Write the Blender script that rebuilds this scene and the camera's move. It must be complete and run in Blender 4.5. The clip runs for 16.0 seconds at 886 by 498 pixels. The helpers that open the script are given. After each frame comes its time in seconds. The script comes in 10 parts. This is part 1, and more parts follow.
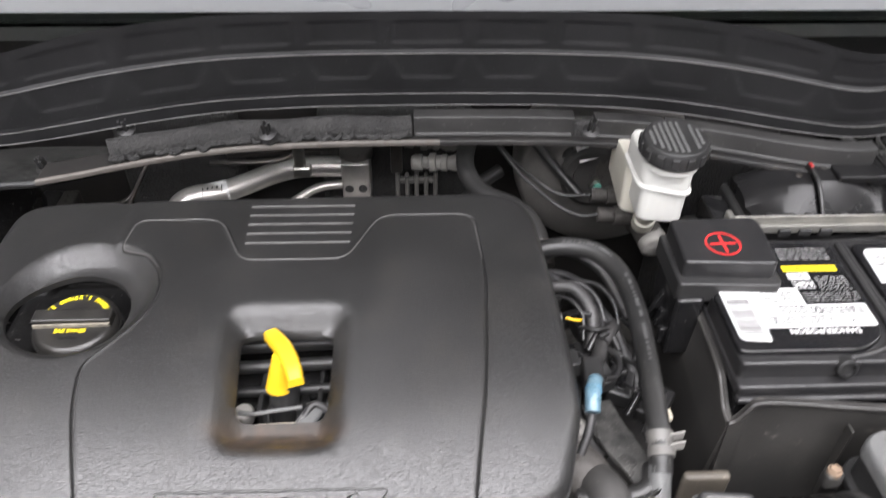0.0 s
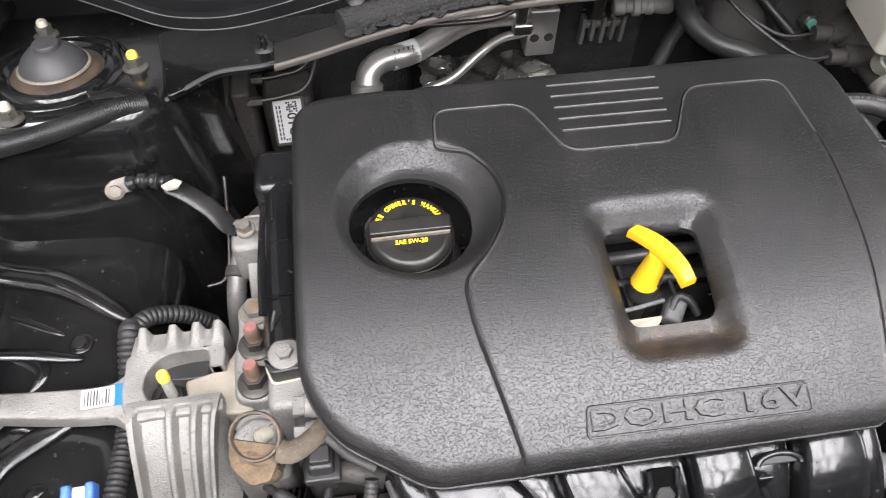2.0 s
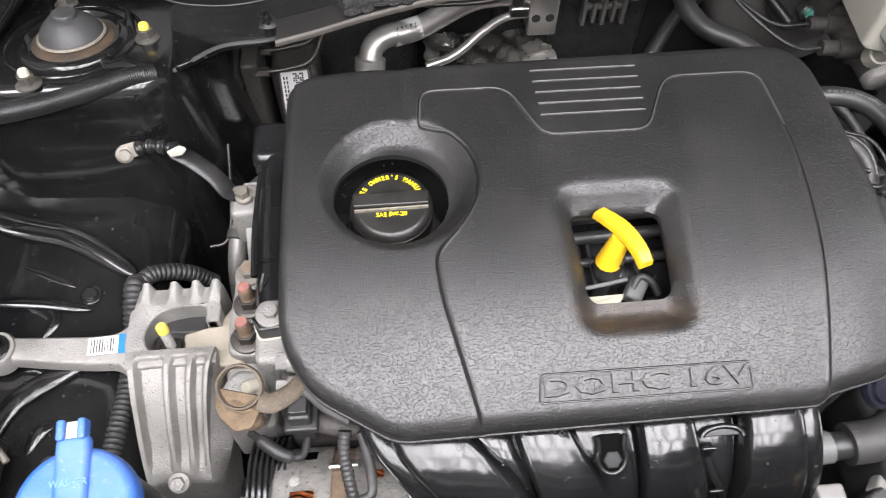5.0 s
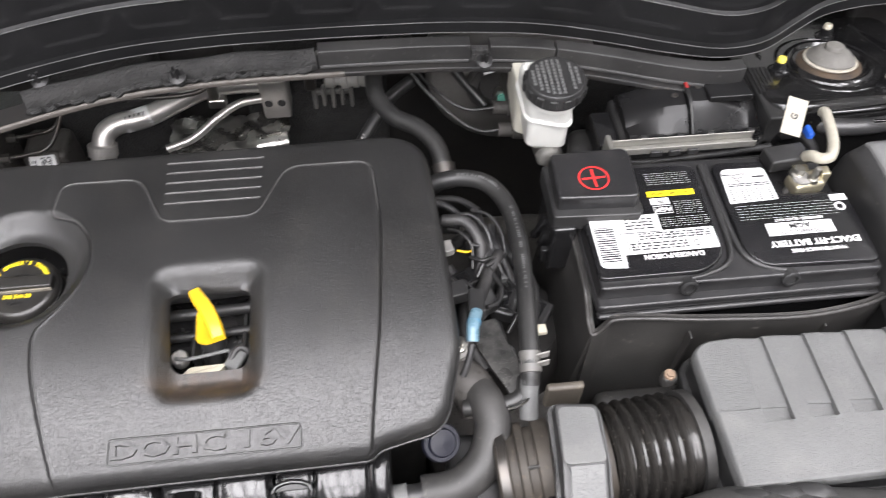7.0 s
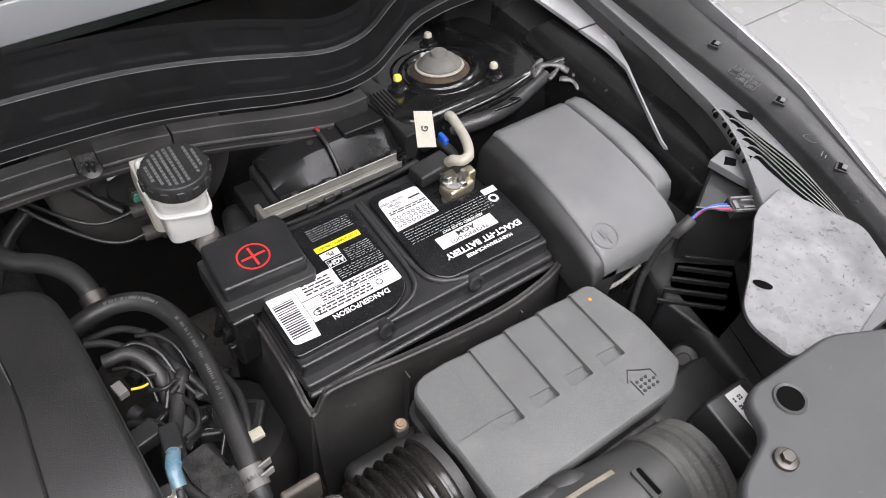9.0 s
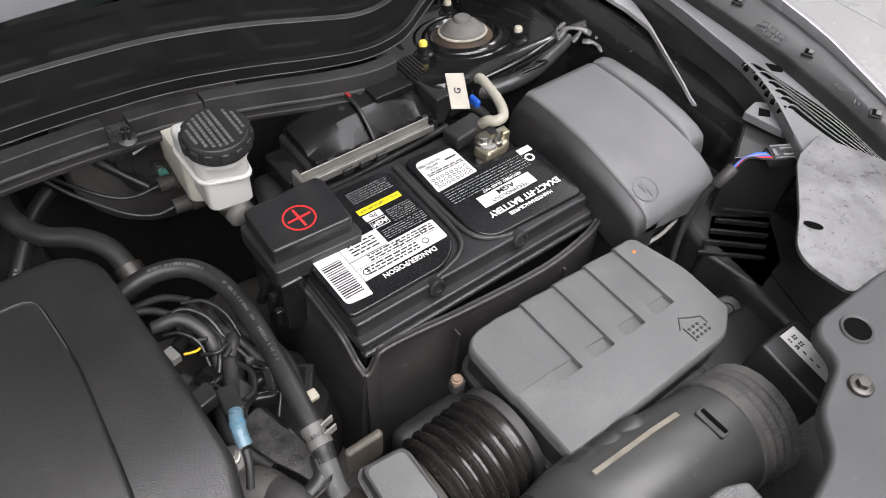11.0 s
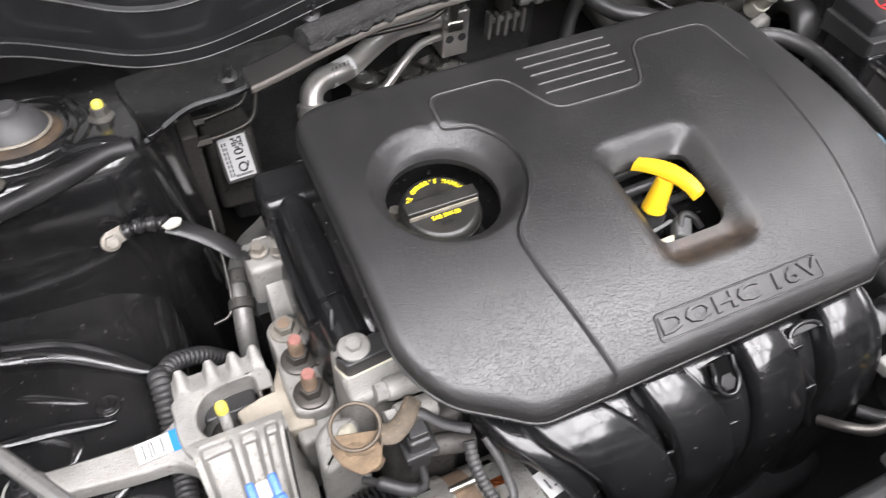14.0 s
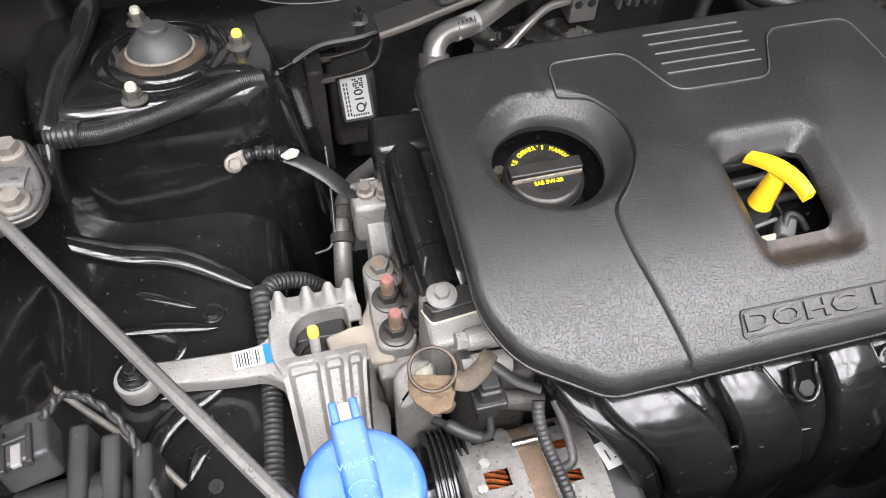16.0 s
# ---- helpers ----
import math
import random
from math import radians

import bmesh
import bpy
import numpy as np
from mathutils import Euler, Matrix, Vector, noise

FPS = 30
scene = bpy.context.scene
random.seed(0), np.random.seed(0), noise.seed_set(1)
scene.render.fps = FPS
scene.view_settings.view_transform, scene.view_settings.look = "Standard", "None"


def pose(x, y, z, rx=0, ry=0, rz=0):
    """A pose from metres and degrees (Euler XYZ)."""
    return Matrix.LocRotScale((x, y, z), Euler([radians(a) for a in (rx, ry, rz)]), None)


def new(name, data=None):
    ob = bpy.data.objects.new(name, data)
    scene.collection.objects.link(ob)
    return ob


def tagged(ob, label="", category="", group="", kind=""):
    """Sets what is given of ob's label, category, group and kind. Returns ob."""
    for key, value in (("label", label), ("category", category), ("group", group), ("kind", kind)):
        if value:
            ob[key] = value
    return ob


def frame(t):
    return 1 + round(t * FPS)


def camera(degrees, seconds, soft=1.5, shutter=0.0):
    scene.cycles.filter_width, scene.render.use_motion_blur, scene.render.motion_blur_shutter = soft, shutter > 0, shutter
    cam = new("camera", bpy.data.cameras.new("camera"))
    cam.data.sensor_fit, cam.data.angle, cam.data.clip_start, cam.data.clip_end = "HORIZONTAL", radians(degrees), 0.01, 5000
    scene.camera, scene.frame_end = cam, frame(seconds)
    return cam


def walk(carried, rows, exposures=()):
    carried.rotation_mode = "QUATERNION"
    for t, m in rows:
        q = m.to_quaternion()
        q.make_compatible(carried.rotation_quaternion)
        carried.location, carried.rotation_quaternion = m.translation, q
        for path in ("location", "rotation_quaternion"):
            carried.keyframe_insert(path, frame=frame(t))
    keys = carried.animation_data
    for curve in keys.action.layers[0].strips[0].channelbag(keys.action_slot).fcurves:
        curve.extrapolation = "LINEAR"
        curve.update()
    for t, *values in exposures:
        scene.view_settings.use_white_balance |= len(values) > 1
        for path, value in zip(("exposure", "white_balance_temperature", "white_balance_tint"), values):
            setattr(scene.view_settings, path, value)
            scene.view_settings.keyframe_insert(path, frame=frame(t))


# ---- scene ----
cam = camera(61.0, 16.0, soft=1.0, shutter=0.3)
METRES, EYE, TILT, LEAN, TURN = 1.6, 1.45, -40.0, -0.77, -2.35
ROWS = [
    (0.0, 0.0, 0.0, 0.0, 0.0, 0.0, -0.0),
    (0.5, -0.072, 0.0046, -0.0028, -4.02, -7.61, 3.12),
    (1.0, -0.1081, 0.0133, 0.012, -4.56, -11.83, 3.55),
    (1.5, -0.1494, 0.0206, 0.0346, -4.58, -13.48, 3.63),
    (2.0, -0.1837, 0.0288, 0.0443, -4.22, -14.92, 3.45),
    (2.5, -0.2046, 0.0299, 0.045, -3.55, -16.01, 2.94),
    (3.0, -0.2103, 0.0241, 0.0418, -2.68, -16.79, 2.25),
    (5.5, -0.1189, -0.0061, 0.0604, -1.59, -17.36, 1.69),
    (6.0, -0.0628, -0.0204, 0.0668, -1.59, -17.38, 1.67),
    (6.5, -0.0088, -0.0291, 0.0694, -1.62, -16.61, 1.72),
    (7.0, 0.0379, -0.0438, 0.0739, -3.03, -13.87, 2.54),
    (7.5, 0.0729, -0.0421, 0.0708, -10.07, -12.3, 7.2),
    (8.0, 0.0914, -0.0333, 0.0727, -18.73, -13.36, 12.96),
    (10.5, 0.0543, -0.0049, 0.0721, -30.07, -16.0, 19.75),
    (11.0, 0.0419, -0.0001, 0.0682, -29.95, -16.06, 19.68),
    (11.5, 0.0298, 0.0064, 0.0649, -29.46, -15.92, 19.4),
    (12.0, -0.0108, 0.0067, 0.0552, -28.48, -15.59, 18.72),
    (12.5, -0.0998, -0.0143, 0.0435, -26.5, -14.93, 17.57),
    (13.0, -0.1855, 0.0036, 0.0306, -24.97, -14.6, 16.69),
    (13.5, -0.2334, 0.011, 0.0345, -22.52, -13.93, 15.39),
    (14.0, -0.2783, 0.0194, 0.0279, -18.54, -13.55, 13.03),
    (14.5, -0.2937, 0.0262, 0.0194, -14.3, -14.42, 10.29),
    (15.0, -0.2996, 0.0269, 0.024, -11.44, -15.37, 8.28),
    (15.5, -0.2919, 0.0174, 0.0309, -9.84, -15.41, 7.11),
    (16.0, -0.281, 0.0076, 0.0324, -9.35, -15.37, 6.76),
]
walk(cam, [(t, pose(0, 0, EYE, TILT, LEAN, TURN) @ pose(METRES * x, METRES * y, METRES * z, 90 + pitch, roll, yaw)) for t, x, y, z, yaw, pitch, roll in ROWS],
     exposures=[(0.0, 0.0), (6.5, 0.0), (7.5, -0.24), (8.5, -0.5), (11.5, -0.6), (12.5, -0.36), (13.0, -0.22), (13.6, 0.1), (14.2, 0.17), (16.0, 0.08)])

# ---- light: a closed workshop; unseen ceiling panels added in front of and beside the car ----
world = bpy.data.worlds.new("workshop_air")
world.use_nodes = True
world.node_tree.nodes["Background"].inputs[0].default_value = (0.9, 0.95, 1.0, 1)
world.node_tree.nodes["Background"].inputs[1].default_value = 0.25
scene.world = world
LAMP_WATTS = 45.0
# Assumed places; the row further forward is added to brighten the cover's front slope.
LAMPS = [(-1.6, -0.35), (-0.8, -0.35), (0.0, -0.35), (0.8, -0.35), (1.6, -0.35), (-1.5, -2.0), (-0.6, -2.0), (0.3, -2.0), (1.2, -2.0), (2.9, 1.2)]
LAMP_SIZE = (0.6, 1.5)
CEILING = 3.4
for lx, ly in LAMPS:
    data = bpy.data.lights.new("ceiling_lamp", "AREA")
    data.shape, data.size, data.size_y, data.energy, data.color = "RECTANGLE", LAMP_SIZE[0], LAMP_SIZE[1], LAMP_WATTS, (1.0, 0.975, 1.025)
    lamp = new("ceiling_lamp", data)
    lamp.matrix_world = pose(lx, ly, CEILING - 0.06)


# ---- materials ----
def mat(name, col, rough=0.5, metal=0.0, var=0.2, vscale=18.0, grain=300.0, bump=0.15, depth=0.0004, coat=0.0, dirt=None, dirt_amount=0.0, dirt_scale=9.0, spec=0.5):
    """A plastic, painted or metal surface: colour that varies at two scales, uneven gloss, fine relief and blotches of dirt."""
    m = bpy.data.materials.new(name)
    m.use_nodes = True
    nodes, links = m.node_tree.nodes, m.node_tree.links
    out = nodes["Principled BSDF"]
    where = nodes.new("ShaderNodeTexCoord")

    def cloud(scale, detail=3.0, roughness=0.55):
        n = nodes.new("ShaderNodeTexNoise")
        n.inputs["Scale"].default_value, n.inputs["Detail"].default_value, n.inputs["Roughness"].default_value = scale, detail, roughness
        links.new(where.outputs["Object"], n.inputs["Vector"])
        return n

    def ramp(source, a, b, lo, hi):
        r = nodes.new("ShaderNodeMapRange")
        r.inputs["From Min"].default_value, r.inputs["From Max"].default_value = a, b
        r.inputs["To Min"].default_value, r.inputs["To Max"].default_value = lo, hi
        links.new(source, r.inputs["Value"])
        return r.outputs["Result"]

    def mixed(fac, a, b):
        x = nodes.new("ShaderNodeMix")
        x.data_type = "RGBA"
        links.new(fac, x.inputs[0])
        for value, slot in ((a, 6), (b, 7)):
            if isinstance(value, tuple):
                x.inputs[slot].default_value = (*value, 1)
            else:
                links.new(value, x.inputs[slot])
        return x.outputs[2]

    big, fine = cloud(vscale), cloud(grain, 2.0)
    lo, hi = tuple(c * (1 - var) for c in col), tuple(min(1.0, c * (1 + var)) for c in col)
    colour = mixed(ramp(big.outputs["Fac"], 0.3, 0.7, 0.0, 1.0), lo, hi)
    colour = mixed(ramp(fine.outputs["Fac"], 0.35, 0.65, 0.0, 0.35), colour, tuple(c * (1 - 0.8 * var) for c in col))
    gloss = ramp(big.outputs["Fac"], 0.25, 0.75, max(0.03, rough - 0.08), min(1.0, rough + 0.08))
    if dirt:
        film = ramp(cloud(dirt_scale, 4.0, 0.6).outputs["Fac"], 0.35, 0.8, 0.0, min(0.8, 1.6 * dirt_amount))
        colour = mixed(film, colour, dirt)
        spots = cloud(dirt_scale * 11, 3.0, 0.7)
        mask = ramp(spots.outputs["Fac"], 0.66 - 0.22 * dirt_amount, 0.74 - 0.22 * dirt_amount, 0.0, min(1.0, 0.45 + dirt_amount))
        colour = mixed(mask, colour, dirt)
        add = nodes.new("ShaderNodeMath")
        add.operation, add.use_clamp = "MULTIPLY_ADD", True
        links.new(mask, add.inputs[0])
        add.inputs[1].default_value = 0.35
        links.new(gloss, add.inputs[2])
        gloss = add.outputs[0]
    links.new(colour, out.inputs["Base Color"])
    links.new(gloss, out.inputs["Roughness"])
    out.inputs["Metallic"].default_value, out.inputs["Specular IOR Level"].default_value = metal, spec
    out.inputs["Coat Weight"].default_value, out.inputs["Coat Roughness"].default_value = coat, 0.06
    if bump:
        b = nodes.new("ShaderNodeBump")
        b.inputs["Strength"].default_value, b.inputs["Distance"].default_value = bump, depth
        links.new(fine.outputs["Fac"], b.inputs["Height"])
        links.new(b.outputs["Normal"], out.inputs["Normal"])
    return m


def grained(name, col, rough, scale, depth, spec=0.5, worn=0.0, dust=(0.16, 0.145, 0.12), dust_amount=0.0, stain=None):
    """Moulded plastic with a leather grain: raised plateaus with narrow crevices between them, dust lying in patches."""
    m = bpy.data.materials.new(name)
    m.use_nodes = True
    nodes, links = m.node_tree.nodes, m.node_tree.links
    out = nodes["Principled BSDF"]
    where, skew = nodes.new("ShaderNodeTexCoord"), nodes.new("ShaderNodeMapping")
    skew.inputs["Rotation"].default_value = (0.61, 0.43, 0.27)
    links.new(where.outputs["Object"], skew.inputs["Vector"])

    def cloud(size, detail, twist=0.0):
        n = nodes.new("ShaderNodeTexNoise")
        n.inputs["Scale"].default_value, n.inputs["Detail"].default_value, n.inputs["Distortion"].default_value = size, detail, twist
        links.new(skew.outputs["Vector"], n.inputs["Vector"])
        return n.outputs["Fac"]

    def ramp(source, a, b, lo, hi):
        r = nodes.new("ShaderNodeMapRange")
        r.inputs["From Min"].default_value, r.inputs["From Max"].default_value = a, b
        r.inputs["To Min"].default_value, r.inputs["To Max"].default_value = lo, hi
        links.new(source, r.inputs["Value"])
        return r.outputs["Result"]

    def mixed(fac, a, b):
        x = nodes.new("ShaderNodeMix")
        x.data_type = "RGBA"
        links.new(fac, x.inputs[0])
        for value, slot in ((a, 6), (b, 7)):
            if isinstance(value, tuple):
                x.inputs[slot].default_value = (*value, 1)
            else:
                links.new(value, x.inputs[slot])
        return x.outputs[2]

    grain, patches = cloud(scale, 2.5, 0.6), cloud(11.0, 4.0)
    colour = mixed(ramp(patches, 0.35, 0.65, 0.0, 1.0), tuple(0.85 * c for c in col), tuple(1.15 * c for c in col))
    if worn:
        colour = mixed(ramp(grain, 0.50, 0.60, 0.0, worn), colour, tuple(min(1.0, 2.2 * c + 0.02) for c in col))
    if dust_amount:
        colour = mixed(ramp(cloud(26.0, 6.0), 0.52, 0.78, 0.0, dust_amount), colour, dust)
    if stain:
        # brown dirt gathered in one oval: (x, y, half width, half depth)
        spot, middle = nodes.new("ShaderNodeNewGeometry"), nodes.new("ShaderNodeMapping")
        middle.inputs["Scale"].default_value = (1 / stain[2], 1 / stain[3], 0.0)
        middle.inputs["Location"].default_value = (-stain[0] / stain[2], -stain[1] / stain[3], 0.0)
        links.new(spot.outputs["Position"], middle.inputs["Vector"])
        far, edge = nodes.new("ShaderNodeVectorMath"), nodes.new("ShaderNodeMath")
        far.operation, edge.operation = "LENGTH", "MULTIPLY"
        links.new(middle.outputs["Vector"], far.inputs[0])
        links.new(ramp(far.outputs["Value"], 0.45, 1.05, 1.0, 0.0), edge.inputs[0])
        links.new(ramp(cloud(70.0, 5.0), 0.35, 0.62, 0.15, 0.7), edge.inputs[1])
        colour = mixed(edge.outputs[0], colour, (0.075, 0.052, 0.036))
    links.new(colour, out.inputs["Base Color"])
    pits = ramp(grain, 0.36, 0.46, 0.17, 0.0)
    even = ramp(patches, 0.25, 0.75, rough - 0.05, rough + 0.07)
    add = nodes.new("ShaderNodeMath")
    links.new(pits, add.inputs[0])
    links.new(even, add.inputs[1])
    links.new(add.outputs[0], out.inputs["Roughness"])
    out.inputs["Specular IOR Level"].default_value = spec
    b = nodes.new("ShaderNodeBump")
    b.inputs["Strength"].default_value, b.inputs["Distance"].default_value = 1.0, depth
    links.new(ramp(grain, 0.35, 0.47, 0.0, 1.0), b.inputs["Height"])
    links.new(b.outputs["Normal"], out.inputs["Normal"])
    return m


DUST = (0.105, 0.098, 0.088)
COVER = grained("cover_plastic", (0.012, 0.0118, 0.0116), 0.40, 820.0, 0.00015, spec=0.70, dust_amount=0.05, stain=(-0.094, 0.312, 0.053, 0.020))
# Paler than the cover: highlights on its crests are put into this grey.
COVER_EDGE_PALE = mat("cover_plastic_pale", (0.085, 0.083, 0.081), 0.4, var=0.3, vscale=60, grain=900, bump=0.3)
DUSTY_CAP = mat("dusty_cap_plastic", (0.016, 0.0155, 0.015), 0.36, var=0.3, vscale=40, grain=300, bump=0.2, dirt=(0.11, 0.10, 0.08), dirt_amount=0.08, dirt_scale=50)
RUNNER = mat("moulded_black_plastic", (0.008, 0.008, 0.0085), 0.20, var=0.25, grain=60, bump=0.5, depth=0.0011, dirt=(0.10, 0.095, 0.09), dirt_amount=0.03, dirt_scale=9, spec=0.6)
COVER_SMOOTH = mat("cover_plastic_smooth", (0.012, 0.0118, 0.0115), 0.42, var=0.1, grain=900, bump=0.3, depth=0.0004, spec=0.6)
PLASTIC = mat("black_plastic", (0.021, 0.021, 0.0213), 0.42, var=0.25, grain=500, bump=0.25, dirt=DUST, dirt_amount=0.05, dirt_scale=20)
PLASTIC_GLOSS = mat("glossy_black_plastic", (0.009, 0.009, 0.0095), 0.15, var=0.25, grain=60, bump=0.22, depth=0.0012, dirt=(0.10, 0.095, 0.09), dirt_amount=0.03, dirt_scale=25)
PLASTIC_GREY = grained("dusty_grey_plastic", (0.105, 0.1065, 0.105), 0.44, 950.0, 0.00028, worn=0.15, dust=(0.22, 0.215, 0.20), dust_amount=0.25)
SOFT_BLACK = mat("battery_top_plastic", (0.016, 0.016, 0.017), 0.33, var=0.2, grain=500, bump=0.15, dirt=(0.12, 0.11, 0.10), dirt_amount=0.06, dirt_scale=40)
TRAY = mat("battery_tray_plastic", (0.027, 0.0262, 0.0252), 0.45, var=0.3, grain=300, bump=0.25, dirt=(0.11, 0.102, 0.092), dirt_amount=0.16, dirt_scale=10)
COWL = mat("cowl_plastic", (0.007, 0.007, 0.0075), 0.40, var=0.2, vscale=9, grain=800, bump=0.15, spec=0.23, dirt=(0.05, 0.05, 0.05), dirt_amount=0.05, dirt_scale=30)
PAINT = mat("black_body_paint", (0.0052, 0.0052, 0.0056), 0.17, var=0.3, vscale=7, grain=26, bump=0.26, depth=0.003, coat=0.35, dirt=(0.06, 0.057, 0.053), dirt_amount=0.10, dirt_scale=16, spec=0.5)
PAINT_DULL = mat("dull_black_paint", (0.018, 0.0178, 0.018), 0.42, var=0.3, vscale=8, grain=40, bump=0.2, depth=0.001, dirt=(0.07, 0.06, 0.05), dirt_amount=0.15, dirt_scale=14, spec=0.25)
PAINT_GREY = mat("grey_body_paint", (0.052, 0.053, 0.054), 0.45, metal=0.0, var=0.12, grain=900, bump=0.05, dirt=DUST, dirt_amount=0.05, spec=0.3)
RUBBER = mat("hose_rubber", (0.016, 0.016, 0.016), 0.42, var=0.25, grain=350, bump=0.15, dirt=(0.10, 0.095, 0.085), dirt_amount=0.08, dirt_scale=22)
RUBBER_GREY = mat("greyed_hose_rubber", (0.026, 0.0255, 0.025), 0.55, var=0.25, grain=300, bump=0.2, dirt=DUST, dirt_amount=0.15, dirt_scale=18)
LOOM = mat("loom_tape", (0.018, 0.018, 0.019), 0.5, var=0.3, grain=260, bump=0.35, depth=0.0007, dirt=DUST, dirt_amount=0.15, dirt_scale=30)
CAST = mat("cast_aluminium", (0.30, 0.293, 0.278), 0.54, metal=0.35, var=0.3, vscale=30, grain=700, bump=1.0, depth=0.0009, dirt=(0.20, 0.18, 0.155), dirt_amount=0.28, dirt_scale=20)
CAST_PALE = mat("chalky_cast_aluminium", (0.46, 0.45, 0.425), 0.7, metal=0.2, var=0.25, vscale=40, grain=300, bump=0.9, depth=0.0014, dirt=(0.16, 0.14, 0.115), dirt_amount=0.3, dirt_scale=22)
# Near-black for flat patches: the shade in holes, slots and gaps as colour.
SHADE_BLACK = mat("painted_shade_black", (0.003, 0.003, 0.003), 0.95, var=0.1, bump=0.0, spec=0.05)
BOLT = mat("dulled_bolt_steel", (0.21, 0.20, 0.18), 0.55, metal=0.35, var=0.3, vscale=80, grain=300, bump=0.4, dirt=(0.18, 0.13, 0.08), dirt_amount=0.25, dirt_scale=60)
CAST_DARK = mat("grimy_cast_metal", (0.075, 0.070, 0.065), 0.65, metal=0.3, var=0.35, grain=250, bump=0.6, depth=0.0008, dirt=(0.03, 0.026, 0.022), dirt_amount=0.35, dirt_scale=18)
ALU = mat("aluminium_tube", (0.48, 0.465, 0.445), 0.38, metal=0.8, var=0.12, grain=200, bump=0.12, dirt=(0.3, 0.27, 0.22), dirt_amount=0.12, dirt_scale=28)
PALE_GREY = mat("pale_grey_plastic", (0.21, 0.205, 0.195), 0.5, var=0.15, grain=300, bump=0.15, dirt=(0.15, 0.13, 0.10), dirt_amount=0.15, dirt_scale=30)
STEEL = mat("zinc_steel", (0.55, 0.54, 0.50), 0.33, metal=1.0, var=0.2, grain=300, bump=0.15, dirt=(0.2, 0.16, 0.11), dirt_amount=0.15, dirt_scale=60)
STEEL_DARK = mat("dark_steel", (0.09, 0.087, 0.083), 0.38, metal=0.8, var=0.25, grain=300, bump=0.2, dirt=(0.13, 0.09, 0.06), dirt_amount=0.15, dirt_scale=50)
RUST = mat("rusty_steel", (0.20, 0.135, 0.09), 0.8, metal=0.2, var=0.4, vscale=60, grain=400, bump=0.6, depth=0.0008, dirt=(0.30, 0.24, 0.18), dirt_amount=0.25, dirt_scale=40)
COPPER = mat("copper_wire", (0.55, 0.16, 0.05), 0.4, metal=0.6, var=0.4, vscale=200, grain=900, bump=0.4)
YELLOW = mat("yellow_plastic", (0.83, 0.50, 0.02), 0.38, var=0.06, grain=300, bump=0.08, dirt=(0.35, 0.2, 0.03), dirt_amount=0.02, dirt_scale=60)
YELLOW_PAINT = mat("yellow_paint_mark", (0.80, 0.66, 0.10), 0.5, var=0.15, grain=600, bump=0.2)
BLUE = mat("blue_plastic", (0.021, 0.118, 0.45), 0.45, var=0.15, vscale=30, grain=350, bump=0.15, dirt=(0.26, 0.27, 0.33), dirt_amount=0.2, dirt_scale=30)
WHITE = mat("white_translucent_plastic", (0.60, 0.60, 0.575), 0.35, var=0.05, grain=200, bump=0.06, dirt=(0.6, 0.54, 0.40), dirt_amount=0.1, dirt_scale=16)
IVORY = mat("yellowed_plastic", (0.50, 0.47, 0.38), 0.45, var=0.1, grain=200, bump=0.08, dirt=(0.35, 0.28, 0.17), dirt_amount=0.12, dirt_scale=20)
LABEL = mat("white_label", (0.62, 0.62, 0.615), 0.4, var=0.06, grain=300, bump=0.03, dirt=(0.5, 0.48, 0.44), dirt_amount=0.04, dirt_scale=50)
LABEL_BLACK = mat("black_label", (0.008, 0.008, 0.009), 0.22, var=0.2, grain=300, bump=0.05, dirt=(0.10, 0.095, 0.09), dirt_amount=0.05, dirt_scale=60)
LABEL_YELLOW = mat("yellow_label", (0.85, 0.68, 0.02), 0.4, var=0.05, bump=0.0)
LABEL_BLUE = mat("blue_label", (0.02, 0.17, 0.50), 0.4, var=0.05, bump=0.0)
INK = mat("label_ink", (0.015, 0.015, 0.016), 0.5, var=0.1, bump=0.0)
RED = mat("red_print", (0.62, 0.03, 0.03), 0.45, var=0.1, bump=0.0)
ORANGE = mat("orange_label", (0.62, 0.17, 0.02), 0.4, var=0.05, bump=0.0)
FOIL = mat("heat_shield_foil", (0.44, 0.43, 0.41), 0.27, metal=0.95, var=0.2, vscale=30, grain=90, bump=0.7, depth=0.0022, dirt=(0.22, 0.19, 0.15), dirt_amount=0.15, dirt_scale=40)
CLEAR_BLUE = mat("blue_connector_plastic", (0.10, 0.18, 0.23), 0.3, var=0.15, vscale=120, bump=0.05, dirt=(0.3, 0.3, 0.28), dirt_amount=0.1, dirt_scale=60)
WIRE_BLUE = mat("blue_wire", (0.02, 0.10, 0.5), 0.4, bump=0.0)
WIRE_RED = mat("red_wire", (0.55, 0.03, 0.02), 0.4, bump=0.0)
FOAM = mat("seal_foam", (0.023, 0.0228, 0.0226), 0.9, var=0.4, vscale=60, grain=350, bump=1.0, depth=0.003, dirt=(0.10, 0.095, 0.09), dirt_amount=0.1, dirt_scale=70)
TILE = mat("pale_floor_tile", (0.50, 0.50, 0.495), 0.25, var=0.05, vscale=3, grain=60, bump=0.04, dirt=(0.5, 0.49, 0.47), dirt_amount=0.05, dirt_scale=3)
GROUT = mat("grey_grout", (0.30, 0.295, 0.29), 0.8, var=0.1)
WALL = mat("white_wall_paint", (0.75, 0.75, 0.74), 0.7, var=0.04, vscale=2, grain=80, bump=0.1)
CHROME = mat("bright_metal", (0.75, 0.75, 0.74), 0.16, metal=1.0, var=0.08, bump=0.05)


